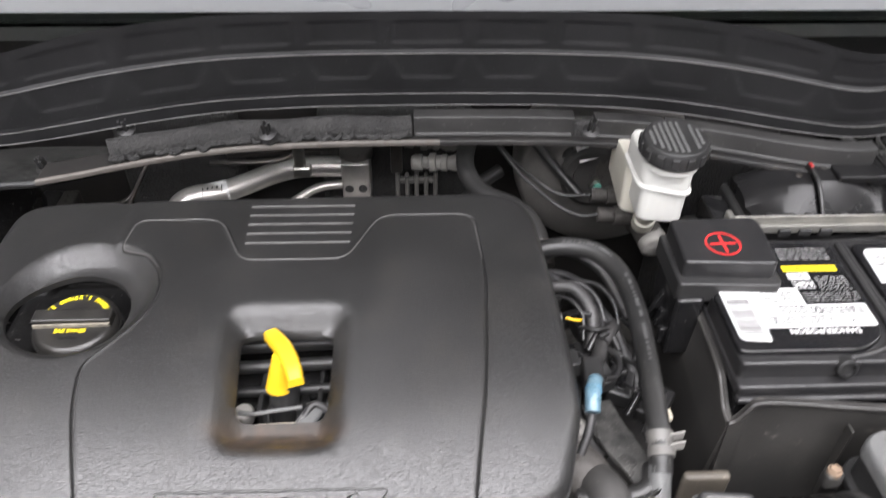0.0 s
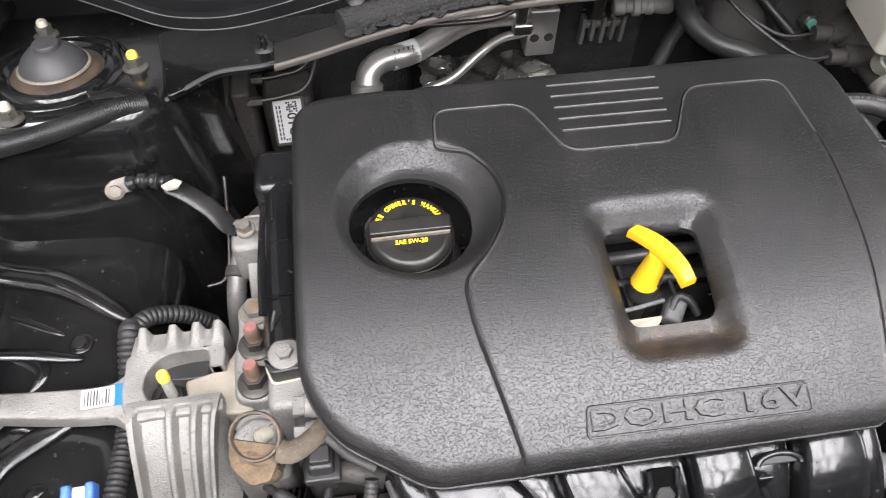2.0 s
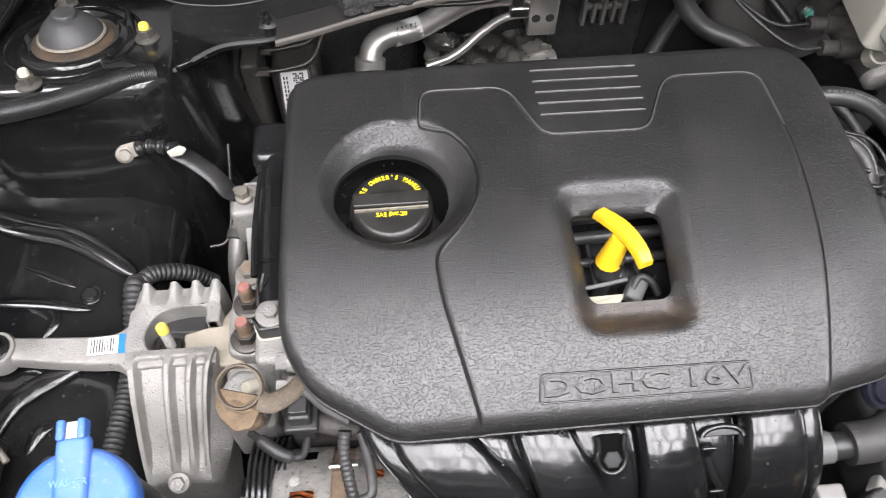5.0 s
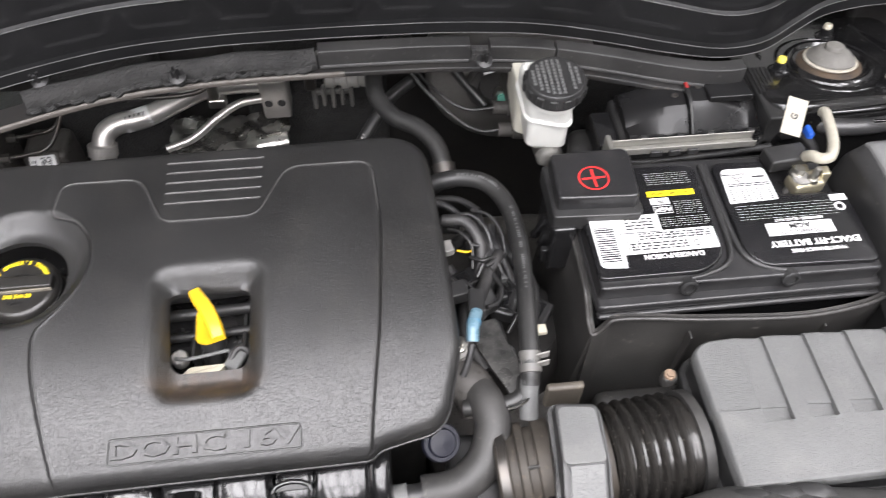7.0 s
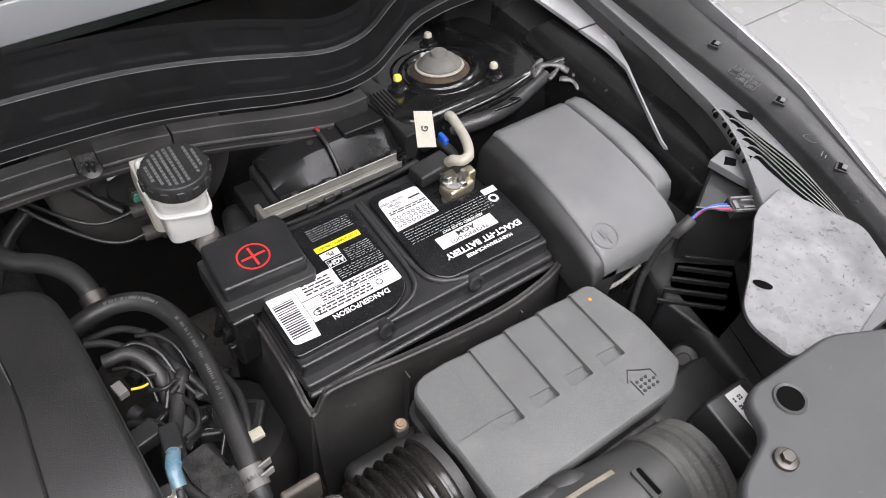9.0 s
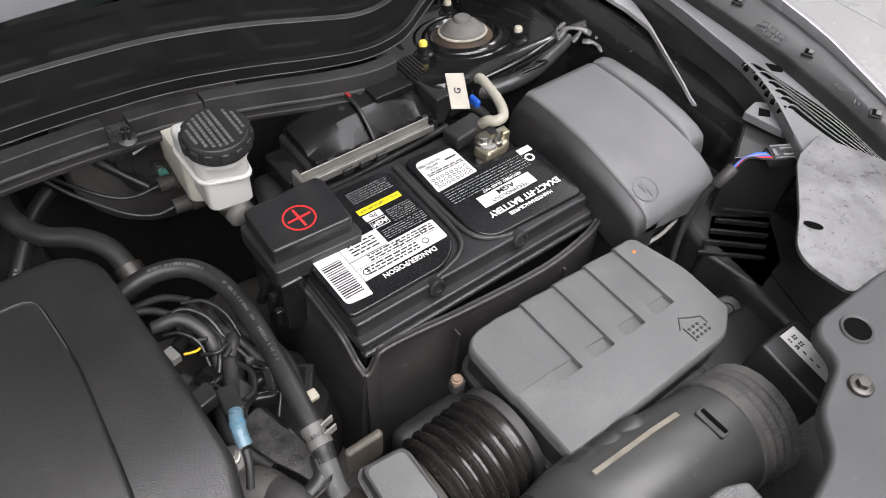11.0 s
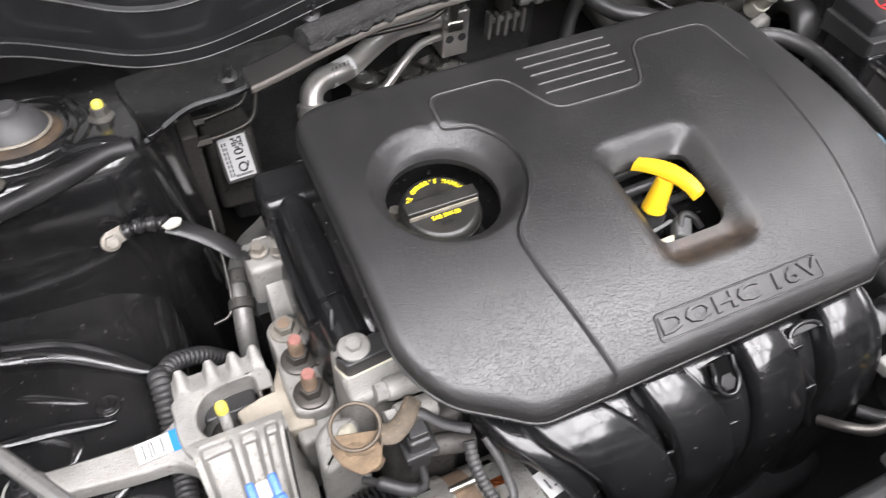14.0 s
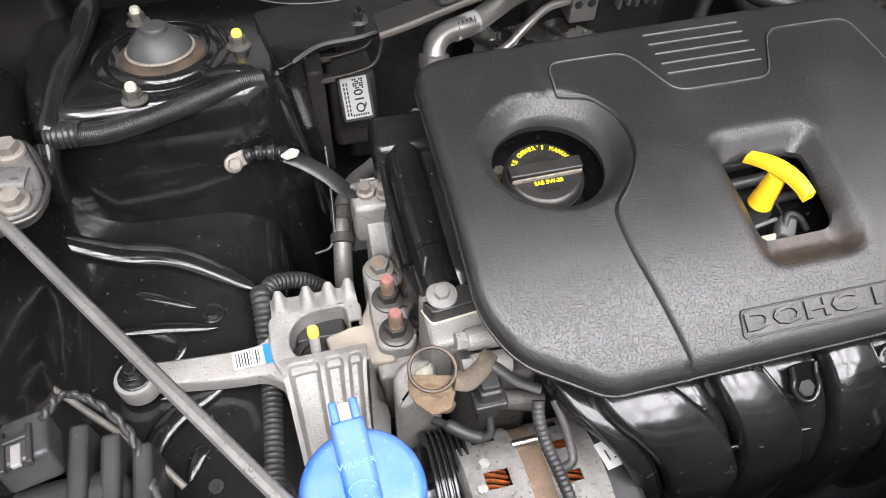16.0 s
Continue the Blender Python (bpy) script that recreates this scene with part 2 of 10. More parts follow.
def glass(name, tint):
    m = bpy.data.materials.new(name)
    m.use_nodes = True
    p = m.node_tree.nodes["Principled BSDF"]
    p.inputs["Base Color"].default_value = (*tint, 1)
    p.inputs["Roughness"].default_value, p.inputs["Transmission Weight"].default_value, p.inputs["IOR"].default_value = 0.02, 1.0, 1.45
    return m


def glowing(name, col, strength):
    m = bpy.data.materials.new(name)
    m.use_nodes = True
    p = m.node_tree.nodes["Principled BSDF"]
    p.inputs["Emission Color"].default_value, p.inputs["Emission Strength"].default_value = (*col, 1), strength
    return m


GLASS = glass("windscreen_glass", (0.75, 0.82, 0.80))
PANEL_LIGHT = glowing("lamp_diffuser", (1.0, 0.97, 0.94), 3.0)


# ---- mesh tools ----
ORIGIN = {}


def link(name, bm, material, origin, smooth=48.0):
    bmesh.ops.recalc_face_normals(bm, faces=bm.faces[:])
    bm.transform(Matrix.Translation(-origin))
    me = bpy.data.meshes.new(name)
    bm.normal_update()
    bm.to_mesh(me)
    me.polygons.foreach_set("use_smooth", [True] * len(me.polygons))
    if len(bm.faces) < 2500:
        # normals weighted by area, so that broad faces stay flat between rounded edges
        least, normals = math.cos(radians(smooth)), []
        areas = {f: f.calc_area() for f in bm.faces}
        for f in bm.faces:
            for v in f.verts:
                n = Vector()
                for g in v.link_faces:
                    if g.normal.dot(f.normal) > least:
                        n += g.normal * areas[g]
                normals.append(n.normalized() if n.length > 1e-12 else f.normal.copy())
        me.normals_split_custom_set(normals)
    else:
        me.set_sharp_from_angle(angle=radians(smooth))
    bm.free()
    me.materials.append(material)
    return new(name, me)


def thing(name, at, label, category, group="", kind=""):
    """An Empty at the base of a thing, which carries its parts."""
    ob = new(name)
    ob.empty_display_size = 0.02
    ob.location = at
    ORIGIN[ob.name] = Vector(at)
    return tagged(ob, label, category, group, kind)


def part(name, bm, material, parent, label="", smooth=48.0):
    """One mesh, drawn in world places, as a part of a thing or of a part."""
    origin = ORIGIN[parent.name]
    ob = link(name, bm, material, origin, smooth)
    ob.parent = parent
    ORIGIN[ob.name] = origin
    return tagged(ob, label)


def single(name, bm, material, at, label, category, group="", kind="", smooth=48.0):
    """A thing of one mesh."""
    at = Vector(at)
    ob = link(name, bm, material, at, smooth)
    ob.location = at
    ORIGIN[ob.name] = at
    return tagged(ob, label, category, group, kind)


def box(centre, size, r=0.0, m=None, seg=2, bm=None):
    """A box with rounded edges, about its centre, turned by m."""
    bm = bm or bmesh.new()
    made = bmesh.ops.create_cube(bm, size=1.0)["verts"]
    bmesh.ops.scale(bm, vec=size, verts=made)
    if r:
        edges = list({e for v in made for e in v.link_edges})
        made = list({v for f in bmesh.ops.bevel(bm, geom=edges, offset=min(r, 0.49 * min(size)), segments=seg, profile=0.5, affect="EDGES")["faces"] for v in f.verts} | {v for v in made if v.is_valid})
    bmesh.ops.transform(bm, matrix=Matrix.Translation(centre) @ (m or Matrix()), verts=made)
    return bm


def span(a, b, r=0.0, seg=2, bm=None):
    """A box from corner a to corner b."""
    a, b = Vector(a), Vector(b)
    return box((a + b) / 2, [abs(c) for c in (b - a)], r, None, seg, bm)


def rounded(pts, r, n=5):
    """A closed outline with its corners rounded; r may be one radius or one for each corner."""
    out, count = [], len(pts)
    for i, p in enumerate(pts):
        p, a, b = Vector(p), Vector(pts[i - 1]), Vector(pts[(i + 1) % count])
        rad = r[i] if isinstance(r, (list, tuple)) else r
        u, v = (a - p), (b - p)
        lu, lv = u.length, v.length
        d = min(rad, lu * 0.48, lv * 0.48)
        if d < 1e-5:
            out.append(p)
            continue
        s, e = p + u * (d / lu), p + v * (d / lv)
        for k in range(n + 1):
            t = k / n
            out.append((1 - t) ** 2 * s + 2 * t * (1 - t) * p + t * t * e)
    return out


def spaced(pts, step, closed=True):
    """The outline again, with points at even steps."""
    out, count = [], len(pts)
    for i in range(count if closed else count - 1):
        a, b = Vector(pts[i]), Vector(pts[(i + 1) % count])
        n = max(1, round((b - a).length / step))
        out += [a.lerp(b, k / n) for k in range(n)]
    if not closed:
        out.append(Vector(pts[-1]))
    return out


def shrunk(pts, d):
    """A closed outline moved inwards by d."""
    area = sum(pts[i - 1][0] * p[1] - p[0] * pts[i - 1][1] for i, p in enumerate(pts))
    sign, out, count = (1 if area > 0 else -1), [], len(pts)
    for i, p in enumerate(pts):
        a, b = Vector(pts[i - 1][:2]), Vector(pts[(i + 1) % count][:2])
        t = (b - a).normalized()
        out.append(Vector((p[0] - sign * t.y * d, p[1] + sign * t.x * d)))
    return out


def stack(rings, bm=None, cap=(True, True)):
    """Skins closed rings of equally many points, one above the other."""
    bm = bm or bmesh.new()
    rows = [[bm.verts.new(p) for p in ring] for ring in rings]
    n = len(rows[0])
    for lo, hi in zip(rows, rows[1:]):
        for i in range(n):
            bm.faces.new((lo[i - 1], lo[i], hi[i], hi[i - 1]))
    if cap[0]:
        bm.faces.new(rows[0][::-1])
    if cap[1]:
        bm.faces.new(rows[-1])
    return bm


def prism(outline, z0, z1, bevel=0.002, m=None, bm=None, low=0.0):
    """An upright block on an outline, its upper (and by low its lower) edge rounded."""
    def ring(d, z):
        return [(p[0], p[1], z) for p in (shrunk(outline, d) if d else outline)]
    rings = ([ring(low, z0), ring(0, z0 + low)] if low else [ring(0, z0)])
    if bevel:
        rings += [ring(0, z1 - bevel), ring(0.3 * bevel, z1 - 0.3 * bevel), ring(bevel, z1)]
    else:
        rings += [ring(0, z1)]
    if m is not None:
        rings = [[m @ Vector(p) for p in r] for r in rings]
    return stack(rings, bm)


def lathe(profile, m=None, seg=32, bm=None, solid=False):
    """A turned body: profile of (radius, height) about the z axis of m."""
    m = m or Matrix()
    bm = bm or bmesh.new()
    rings = []
    if profile[0][0] > 0.0005 and profile[-1][0] > 0.0005 and not solid:
        profile = [*profile, profile[0]]
    hollow = profile[0][0] > 0.0005 and not solid
    for r, z in profile:
        rings.append([m @ Vector((max(r, 1e-5) * math.cos(2 * math.pi * k / seg), max(r, 1e-5) * math.sin(2 * math.pi * k / seg), z)) for k in range(seg)])
    return stack(rings, bm, (not hollow, not hollow))


def aim(at, way):
    """A pose at a place, its z axis along way."""
    return Matrix.Translation(at) @ Vector(way).to_track_quat("Z", "Y").to_matrix().to_4x4()


def spline(pts, n=8):
    """A smooth line through the points."""
    pts = [Vector(p) for p in pts]
    ends = [pts[0] * 2 - pts[1], *pts, pts[-1] * 2 - pts[-2]]
    out = []
    for i in range(1, len(ends) - 2):
        a, b, c, d = ends[i - 1:i + 3]
        for k in range(n):
            t = k / n
            out.append(0.5 * (2 * b + (c - a) * t + (2 * a - 5 * b + 4 * c - d) * t * t + (3 * b - 3 * c + d - a) * t ** 3))
    return out + [pts[-1]]


def tube(pts, r, seg=12, n=8, bm=None, flat=1.0, ribs=0.0, pitch=0.005, smooth=True):
    """A hose along a smooth line. ribs: how deep its rings are, pitch: how far apart. r: one radius or a function of 0..1."""
    line = spline(pts, n) if smooth else [Vector(p) for p in pts]
    if ribs:
        lengths = [0.0]
        for a, b in zip(line, line[1:]):
            lengths.append(lengths[-1] + (b - a).length)
        total, dense, j = lengths[-1], [], 0
        count = int(total / pitch * 4)
        for k in range(count + 1):
            s = total * k / count
            while j < len(line) - 2 and lengths[j + 1] < s:
                j += 1
            dense.append(line[j].lerp(line[j + 1], (s - lengths[j]) / max(1e-9, lengths[j + 1] - lengths[j])))
        line = dense
    bm = bm or bmesh.new()
    side, rings = None, []
    for i, p in enumerate(line):
        way = (line[min(i + 1, len(line) - 1)] - line[max(i - 1, 0)]).normalized()
        if side is None:
            side = way.orthogonal().normalized() if abs(way.z) > 0.95 else way.cross(Vector((0, 0, 1))).normalized()
        side = (side - way * side.dot(way)).normalized()
        up = side.cross(way)
        rad = r(i / (len(line) - 1)) if callable(r) else r
        if ribs:
            rad -= ribs * (0.0, 0.2, 1.0, 0.2)[i % 4]
        rings.append([p + rad * (side * math.cos(2 * math.pi * k / seg) + flat * up * math.sin(2 * math.pi * k / seg)) for k in range(seg)])
    return stack(rings, bm)


def rings_between(bm, a, b, radii):
    """A turned body between two places: radii as (part of the way, radius)."""
    a, b = Vector(a), Vector(b)
    return lathe([(r, t * (b - a).length) for t, r in radii], aim(a, b - a), 24, bm, True)


def hexagon(r, z0, z1, m, bm=None, chamfer=0.0006):
    return prism([(r * math.cos(k * math.pi / 3), r * math.sin(k * math.pi / 3)) for k in range(6)], z0, z1, chamfer, m, bm)


def writing(text, size, m, bold=0.0, wide=1.0, align="CENTER", thick=0.0002, lift=None):
    """Letters in the built-in font as a bmesh, on the plane of m."""
    curve = bpy.data.curves.new("letters", "FONT")
    curve.body, curve.size, curve.align_x, curve.align_y = text, size, align, "CENTER"
    curve.offset, curve.extrude, curve.resolution_u = bold, thick, 2
    holder = bpy.data.objects.new("letters", curve)
    me = bpy.data.meshes.new_from_object(holder)
    bm = bmesh.new()
    bm.from_mesh(me)
    bpy.data.objects.remove(holder)
    bpy.data.curves.remove(curve)
    bpy.data.meshes.remove(me)
    bm.transform(m @ Matrix.Diagonal((wide, 1, 1, 1)))
    return bm


def bars(boxes, z, thick, m, bm=None):
    """Flat printed bars (x0, y0, x1, y1) on the plane of m."""
    bm = bm or bmesh.new()
    for x0, y0, x1, y1 in boxes:
        stack([[m @ Vector((x, y, z + h)) for x, y in ((x0, y0), (x1, y0), (x1, y1), (x0, y1))] for h in (0.0, thick)], bm)
    return bm


def bolt(parent, at, way=(0, 0, 1), r=0.006, head=0.006, washer=1.55, material=None, label=""):
    """A hexagon head with its flange, as one part."""
    m = aim(at, way)
    bm = lathe([(0.0, -0.002), (r * washer, -0.002), (r * washer, 0.0008), (r * washer * 0.93, 0.0016), (r * 0.9, 0.002), (0, 0.002)], m, 20)
    hexagon(r, 0.0015, head, m, bm)
    return part("bolt", bm, material or STEEL, parent, label)


def stud(parent, at, way, length, tip, r=0.004, nut=0.008, stem=None, nut_material=None):
    """A threaded stud with its nut, and the paint on its tip as a part of it."""
    m = aim(at, way)
    prof = [(0.0, 0.0)]
    z = 0.0
    while z < length - 0.009:
        prof += [(r, z), (r * 0.86, z + 0.0008)]
        z += 0.0016
    prof += [(r * 0.9, length - 0.009), (r * 0.9, length - 0.006), (0, length - 0.006)]
    ob = part("stud", lathe(prof, m, 16), stem or STEEL, parent)
    part("tip", lathe([(0, length - 0.009), (r * 1.12, length - 0.009), (r * 1.12, length - 0.002), (r * 0.8, length), (0, length)], m, 16), tip, ob)
    bm = lathe([(0, 0.0), (nut * 1.45, 0.0), (nut * 1.45, 0.0015), (nut * 1.05, 0.0035), (0, 0.0035)], m, 24)
    hexagon(nut, 0.003, 0.011, m, bm)
    part("nut", bm, nut_material or STEEL_DARK, ob)
    return ob


# ---- the workshop: tiled floor; the walls and ceiling are unseen, added to close it ----
ROOM = (-4.2, -5.0, 5.4, 4.6)
floor = single("floor", span((ROOM[0], ROOM[1], -0.12), (ROOM[2], ROOM[3], -0.006)), GROUT, (0, 0, -0.006), "pale tiled workshop floor with grey grout joints", "floor", kind="structure")
for name, a, b in (("wall_north", (ROOM[0], ROOM[3], 0), (ROOM[2], ROOM[3] + 0.15, CEILING)), ("wall_south", (ROOM[0], ROOM[1] - 0.15, 0), (ROOM[2], ROOM[1], CEILING)),
                   ("wall_west", (ROOM[0] - 0.15, ROOM[1] - 0.15, 0), (ROOM[0], ROOM[3] + 0.15, CEILING)), ("wall_east", (ROOM[2], ROOM[1] - 0.15, 0), (ROOM[2] + 0.15, ROOM[3] + 0.15, CEILING))):
    single(name, span(a, b), WALL, (a[0], a[1], 0), "plain white painted workshop wall", "wall", kind="structure")
single("ceiling", span((ROOM[0] - 0.15, ROOM[1] - 0.15, CEILING), (ROOM[2] + 0.15, ROOM[3] + 0.15, CEILING + 0.15)), WALL, (0, 0, CEILING), "plain white workshop ceiling", "ceiling", kind="structure")
for lx, ly in LAMPS:
    fitting = thing("ceiling_light", (lx, ly, CEILING - 0.001), "white rectangular ceiling light panel, unseen, added to light the bay", "ceiling light", "ceiling lights")
    part("frame", span((lx - 0.35, ly - 0.8, CEILING - 0.04), (lx + 0.35, ly + 0.8, CEILING - 0.002), 0.004), WALL, fitting)
    part("diffuser", span((lx - 0.31, ly - 0.76, CEILING - 0.046), (lx + 0.31, ly + 0.76, CEILING - 0.0405)), PANEL_LIGHT, fitting)


# ---- body of the car ----
def lip(x):
    """How far back the cowl's lower lip lies: bowed back in the middle, forward beside the towers, back again behind them."""
    a = abs(x - 0.02)
    table = ((0.0, 0.704), (0.12, 0.702), (0.22, 0.692), (0.30, 0.668), (0.37, 0.640), (0.43, 0.628), (0.48, 0.645), (0.54, 0.688), (0.60, 0.705), (0.75, 0.71))
    for (p, y), (q, z) in zip(table, table[1:]):
        if a <= q:
            t = (a - p) / (q - p)
            return y + (z - y) * t * t * (3 - 2 * t) if p >= 0.37 else y + (z - y) * t
    return table[-1][1]


def smooth_lip(x):
    return sum(lip(x + d) for d in (-0.03, -0.015, 0, 0.015, 0.03)) / 5


def trapezoid(x, t, pitch, lo, hi, top, foot, edge):
    """Height of a row of embossed trapezoids along the cowl."""
    u = abs((x / pitch) % 1.0 - 0.5) * pitch
    if not lo < t < hi:
        return 0.0
    f = (t - lo) / (hi - lo)
    half = foot + (top - foot) * f
    d = min(half - u, (t - lo), (hi - t))
    return max(0.0, min(1.0, d / edge))


def build_cowl():
    bm = bmesh.new()
    xs = [-0.74 + 0.0035 * i for i in range(424)]
    heights = [1.060 + 0.0018 * k for k in range(52)]
    rows = []
    for z in heights:
        row = []
        for x in xs:
            y = smooth_lip(x) - 0.006 + 0.16 * (z - 1.06)
            y += 0.006 * min(1.0, max(0.0, (z - 1.073) / 0.0012)) + 0.004 * min(1.0, max(0.0, (z - 1.1115) / 0.0012))
            y += 0.0008 * trapezoid(x - 0.018 + 0.04275, z, 0.0855, 1.086, 1.1125, 0.042, 0.026, 0.0025)
            y += 0.0008 * trapezoid(x - 0.018 + 0.04275, z, 0.0855, 1.120, 1.143, 0.034, 0.036, 0.0025)
            dip = math.exp(-((abs(x - 0.02) - 0.43) / 0.07) ** 2)
            row.append(bm.verts.new((x, y, 1.06 + (z - 1.06) * (1 - 0.16 * dip))))
        rows.append(row)
    back = [bm.verts.new((v.co.x, v.co.y + 0.012, v.co.z - 0.012)) for v in rows[-1]]
    under = [bm.verts.new((v.co.x, v.co.y + 0.05, v.co.z - 0.002)) for v in rows[0]]
    for lo, hi in zip([under, *rows], [*rows, back]):
        for i in range(len(xs) - 1):
            bm.faces.new((lo[i], lo[i + 1], hi[i + 1], hi[i]))
    return bm


cowl = single("cowl_panel", build_cowl(), COWL, (0, 0.70, 1.06), "black plastic cowl panel with embossed trapezoids", "cowl panel", kind="structure", smooth=30)


def along(fn, x0, x1, step=0.012):
    n = max(2, int((x1 - x0) / step))
    return [fn(x0 + (x1 - x0) * k / n) for k in range(n + 1)]


def cowl_edge(x, z, proud):
    dip = math.exp(-((abs(x - 0.02) - 0.43) / 0.07) ** 2)
    step = 0.006 * (z > 1.0735) + 0.004 * (z > 1.1120)
    return (x, smooth_lip(x) - 0.006 + 0.16 * (z - 1.06) + step - proud, 1.06 + (z - 1.06) * (1 - 0.16 * dip))


# Pale beads: the highlights on the cowl's edges are put into their colour.
HIGHLIGHT_GREY = mat("painted_edge_highlight", (0.09, 0.089, 0.087), 0.4, var=0.4, vscale=30, grain=300, bump=0.2)
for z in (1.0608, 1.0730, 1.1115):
    part("edge_highlight", tube(along(lambda x: cowl_edge(x, z, 0.0002), -0.70, 0.70), 0.00055, 6, 2), HIGHLIGHT_GREY, cowl, "pale highlight painted along the edge")

# pressed flange under the cowl, its foam seal and its push clips
def beam(x0, x1, front, back, z0, z1):
    rings = []
    for x in [x0 + (x1 - x0) * k / 60 for k in range(61)]:
        y = smooth_lip(x)
        rings.append([(x, y - front, z0), (x, y - back, z0), (x, y - back, z1), (x, y - front + 0.002, z1), (x, y - front, z1 - 0.002)])
    return stack(rings)


flange = single("firewall_flange", beam(-0.36, 0.46, 0.030, 0.0, 1.026, 1.032), PAINT_DULL, (0, 0.67, 1.026), "dull black pressed steel flange below the cowl", "flange", kind="structure")
part("flange_lip", beam(-0.36, 0.03, 0.033, 0.0295, 1.028, 1.0335), mat("bare_flange_edge", (0.085, 0.078, 0.07), 0.5, metal=0.3, var=0.25, grain=200, bump=0.3, dirt=(0.08, 0.06, 0.05), dirt_amount=0.2), flange, "worn bare edge")
foam = single("foam_seal", tube(along(lambda x: (x, smooth_lip(x) - 0.014 + 0.002 * math.sin(60 * x), 1.040), -0.30, 0.0), 0.0125, 8, 2), FOAM, (-0.1, 0.66, 1.04), "ragged black foam seal strip on the steel flange", "seal")
rnd = random.Random(5)
for k in range(22):
    x = -0.29 + 0.0132 * k
    part("torn_edge", tube([(x - 0.006, smooth_lip(x) - 0.026 + rnd.uniform(-0.002, 0.002), 1.037), (x, smooth_lip(x) - 0.0285 + rnd.uniform(-0.002, 0.002), 1.036 + rnd.uniform(-0.002, 0.003)), (x + 0.007, smooth_lip(x) - 0.025, 1.038)], rnd.uniform(0.0022, 0.0042), 7, 4), FOAM, foam)
seal = thing("cowl_strip", (0.2, 0.66, 1.032), "grey rubber seal strip in sections on the steel flange", "seal")
SEAL = mat("greyed_seal_rubber", (0.017, 0.0168, 0.0167), 0.55, var=0.3, vscale=14, grain=300, bump=0.25, dirt=(0.09, 0.087, 0.083), dirt_amount=0.16, dirt_scale=16)
for x0, x1, top in ((0.003, 0.170, 1.0555), (0.192, 0.262, 1.0545), (0.264, 0.46, 1.0555)):
    run = part("strip", beam(x0, x1, 0.022, 0.006, 1.032, top), SEAL, seal)
    part("lip", beam(x0 + 0.002, x1 - 0.002, 0.0235, 0.0205, 1.0335, 1.0375), SEAL, run)
part("torn_end", beam(0.171, 0.191, 0.019, 0.010, 1.032, 1.047), FOAM, seal, "torn black foam end")
wingplate = single("wing_plate", prism(rounded([(-0.455, 0.600), (-0.412, 0.628), (-0.373, 0.632), (-0.323, 0.650), (-0.29, 0.668), (-0.30, 0.70), (-0.40, 0.70), (-0.47, 0.69)], 0.008, 4), 1.008, 1.014, 0.002), PAINT, (-0.38, 0.65, 1.008), "glossy black sheet metal plate beside the tower", "plate", kind="structure")
part("fold", tube([(-0.47, 0.600, 1.003), (-0.44, 0.612, 1.012), (-0.412, 0.629, 1.0125), (-0.37, 0.634, 1.0125), (-0.32, 0.652, 1.0125)], 0.0022, 6), PAINT_GREY, wingplate)
for cx, cy, dz in ((-0.372, 0.655, -0.031), (-0.285, 0.667, 0.006), (-0.145, 0.664, 0.002), (0.181, 0.650, 0.010)):
    clip = thing("push_clip", (cx, cy, 1.045 + dz), "black plastic push clip in the flange", "clip", "flange clips")
    m = aim((cx, cy, 1.045 + dz), (0, -0.35, 1))
    part("washer", lathe([(0, 0), (0.009, 0), (0.009, 0.002), (0.004, 0.004), (0, 0.004)], m, 16), PLASTIC, clip)
    bm = bmesh.new()
    for k in range(4):
        a = k * math.pi / 2 + 0.4
        box((0.0035 * math.cos(a), 0.0035 * math.sin(a), 0.011), (0.0025, 0.003, 0.014), 0.0006, pose(0, 0, 0, 0, 0, math.degrees(a)), 1, bm)
    bm.transform(m)
    part("prongs", bm, PLASTIC, clip)

firewall = single("firewall", span((-0.78, 0.86, 0.45), (0.80, 0.90, 1.06)), PAINT_DULL, (0, 0.86, 0.45), "black painted firewall at the back of the engine bay", "firewall", kind="structure")
for bx, bw in ((-0.30, 0.16), (-0.02, 0.20), (0.42, 0.14)):
    part("insulation", span((bx - bw / 2, 0.835, 0.62), (bx + bw / 2, 0.868, 0.98), 0.015, 3), FOAM, firewall, "black insulation pad")

# Plain strip standing in for the pale band above the cowl.
single("windscreen_band", span((-0.72, 0.760, 1.134), (0.75, 0.768, 1.175), 0.002, 1), mat("pale_grey_band", (0.40, 0.41, 0.42), 0.3, metal=0.3, var=0.02, vscale=3, bump=0.03), (0, 0.755, 1.112), "pale grey band along the foot of the windscreen", "trim", kind="structure")
# windscreen, roofward of the cowl, and the raised hood above
single("windscreen", stack([[(-0.72, 0.765, 1.118), (0.75, 0.765, 1.118), (0.75, 1.45, 1.54), (-0.72, 1.45, 1.54)], [(-0.72, 0.763, 1.123), (0.75, 0.763, 1.123), (0.75, 1.448, 1.545), (-0.72, 1.448, 1.545)]]), GLASS, (0, 0.775, 1.168), "clear raked windscreen of the car", "windscreen", kind="structure")
single("cabin_shell", span((-0.75, 1.0, 0.3), (0.78, 2.6, 1.12), 0.03), PAINT_DULL, (0, 1.8, 0.3), "dark body of the car behind the windscreen", "car body", kind="structure")
hood = thing("hood", (0.02, 0.80, 1.24), "black car hood, raised open over the engine bay", "hood", kind="structure")
hood_turn = Matrix.Translation((0.02, 0.80, 1.24)) @ pose(0, 0, 0, -58)
bm = box((0, -0.52, 0.0), (1.46, 1.04, 0.018), 0.008, None, 3)
bm.transform(hood_turn)
part("outer_skin", bm, PAINT, hood)
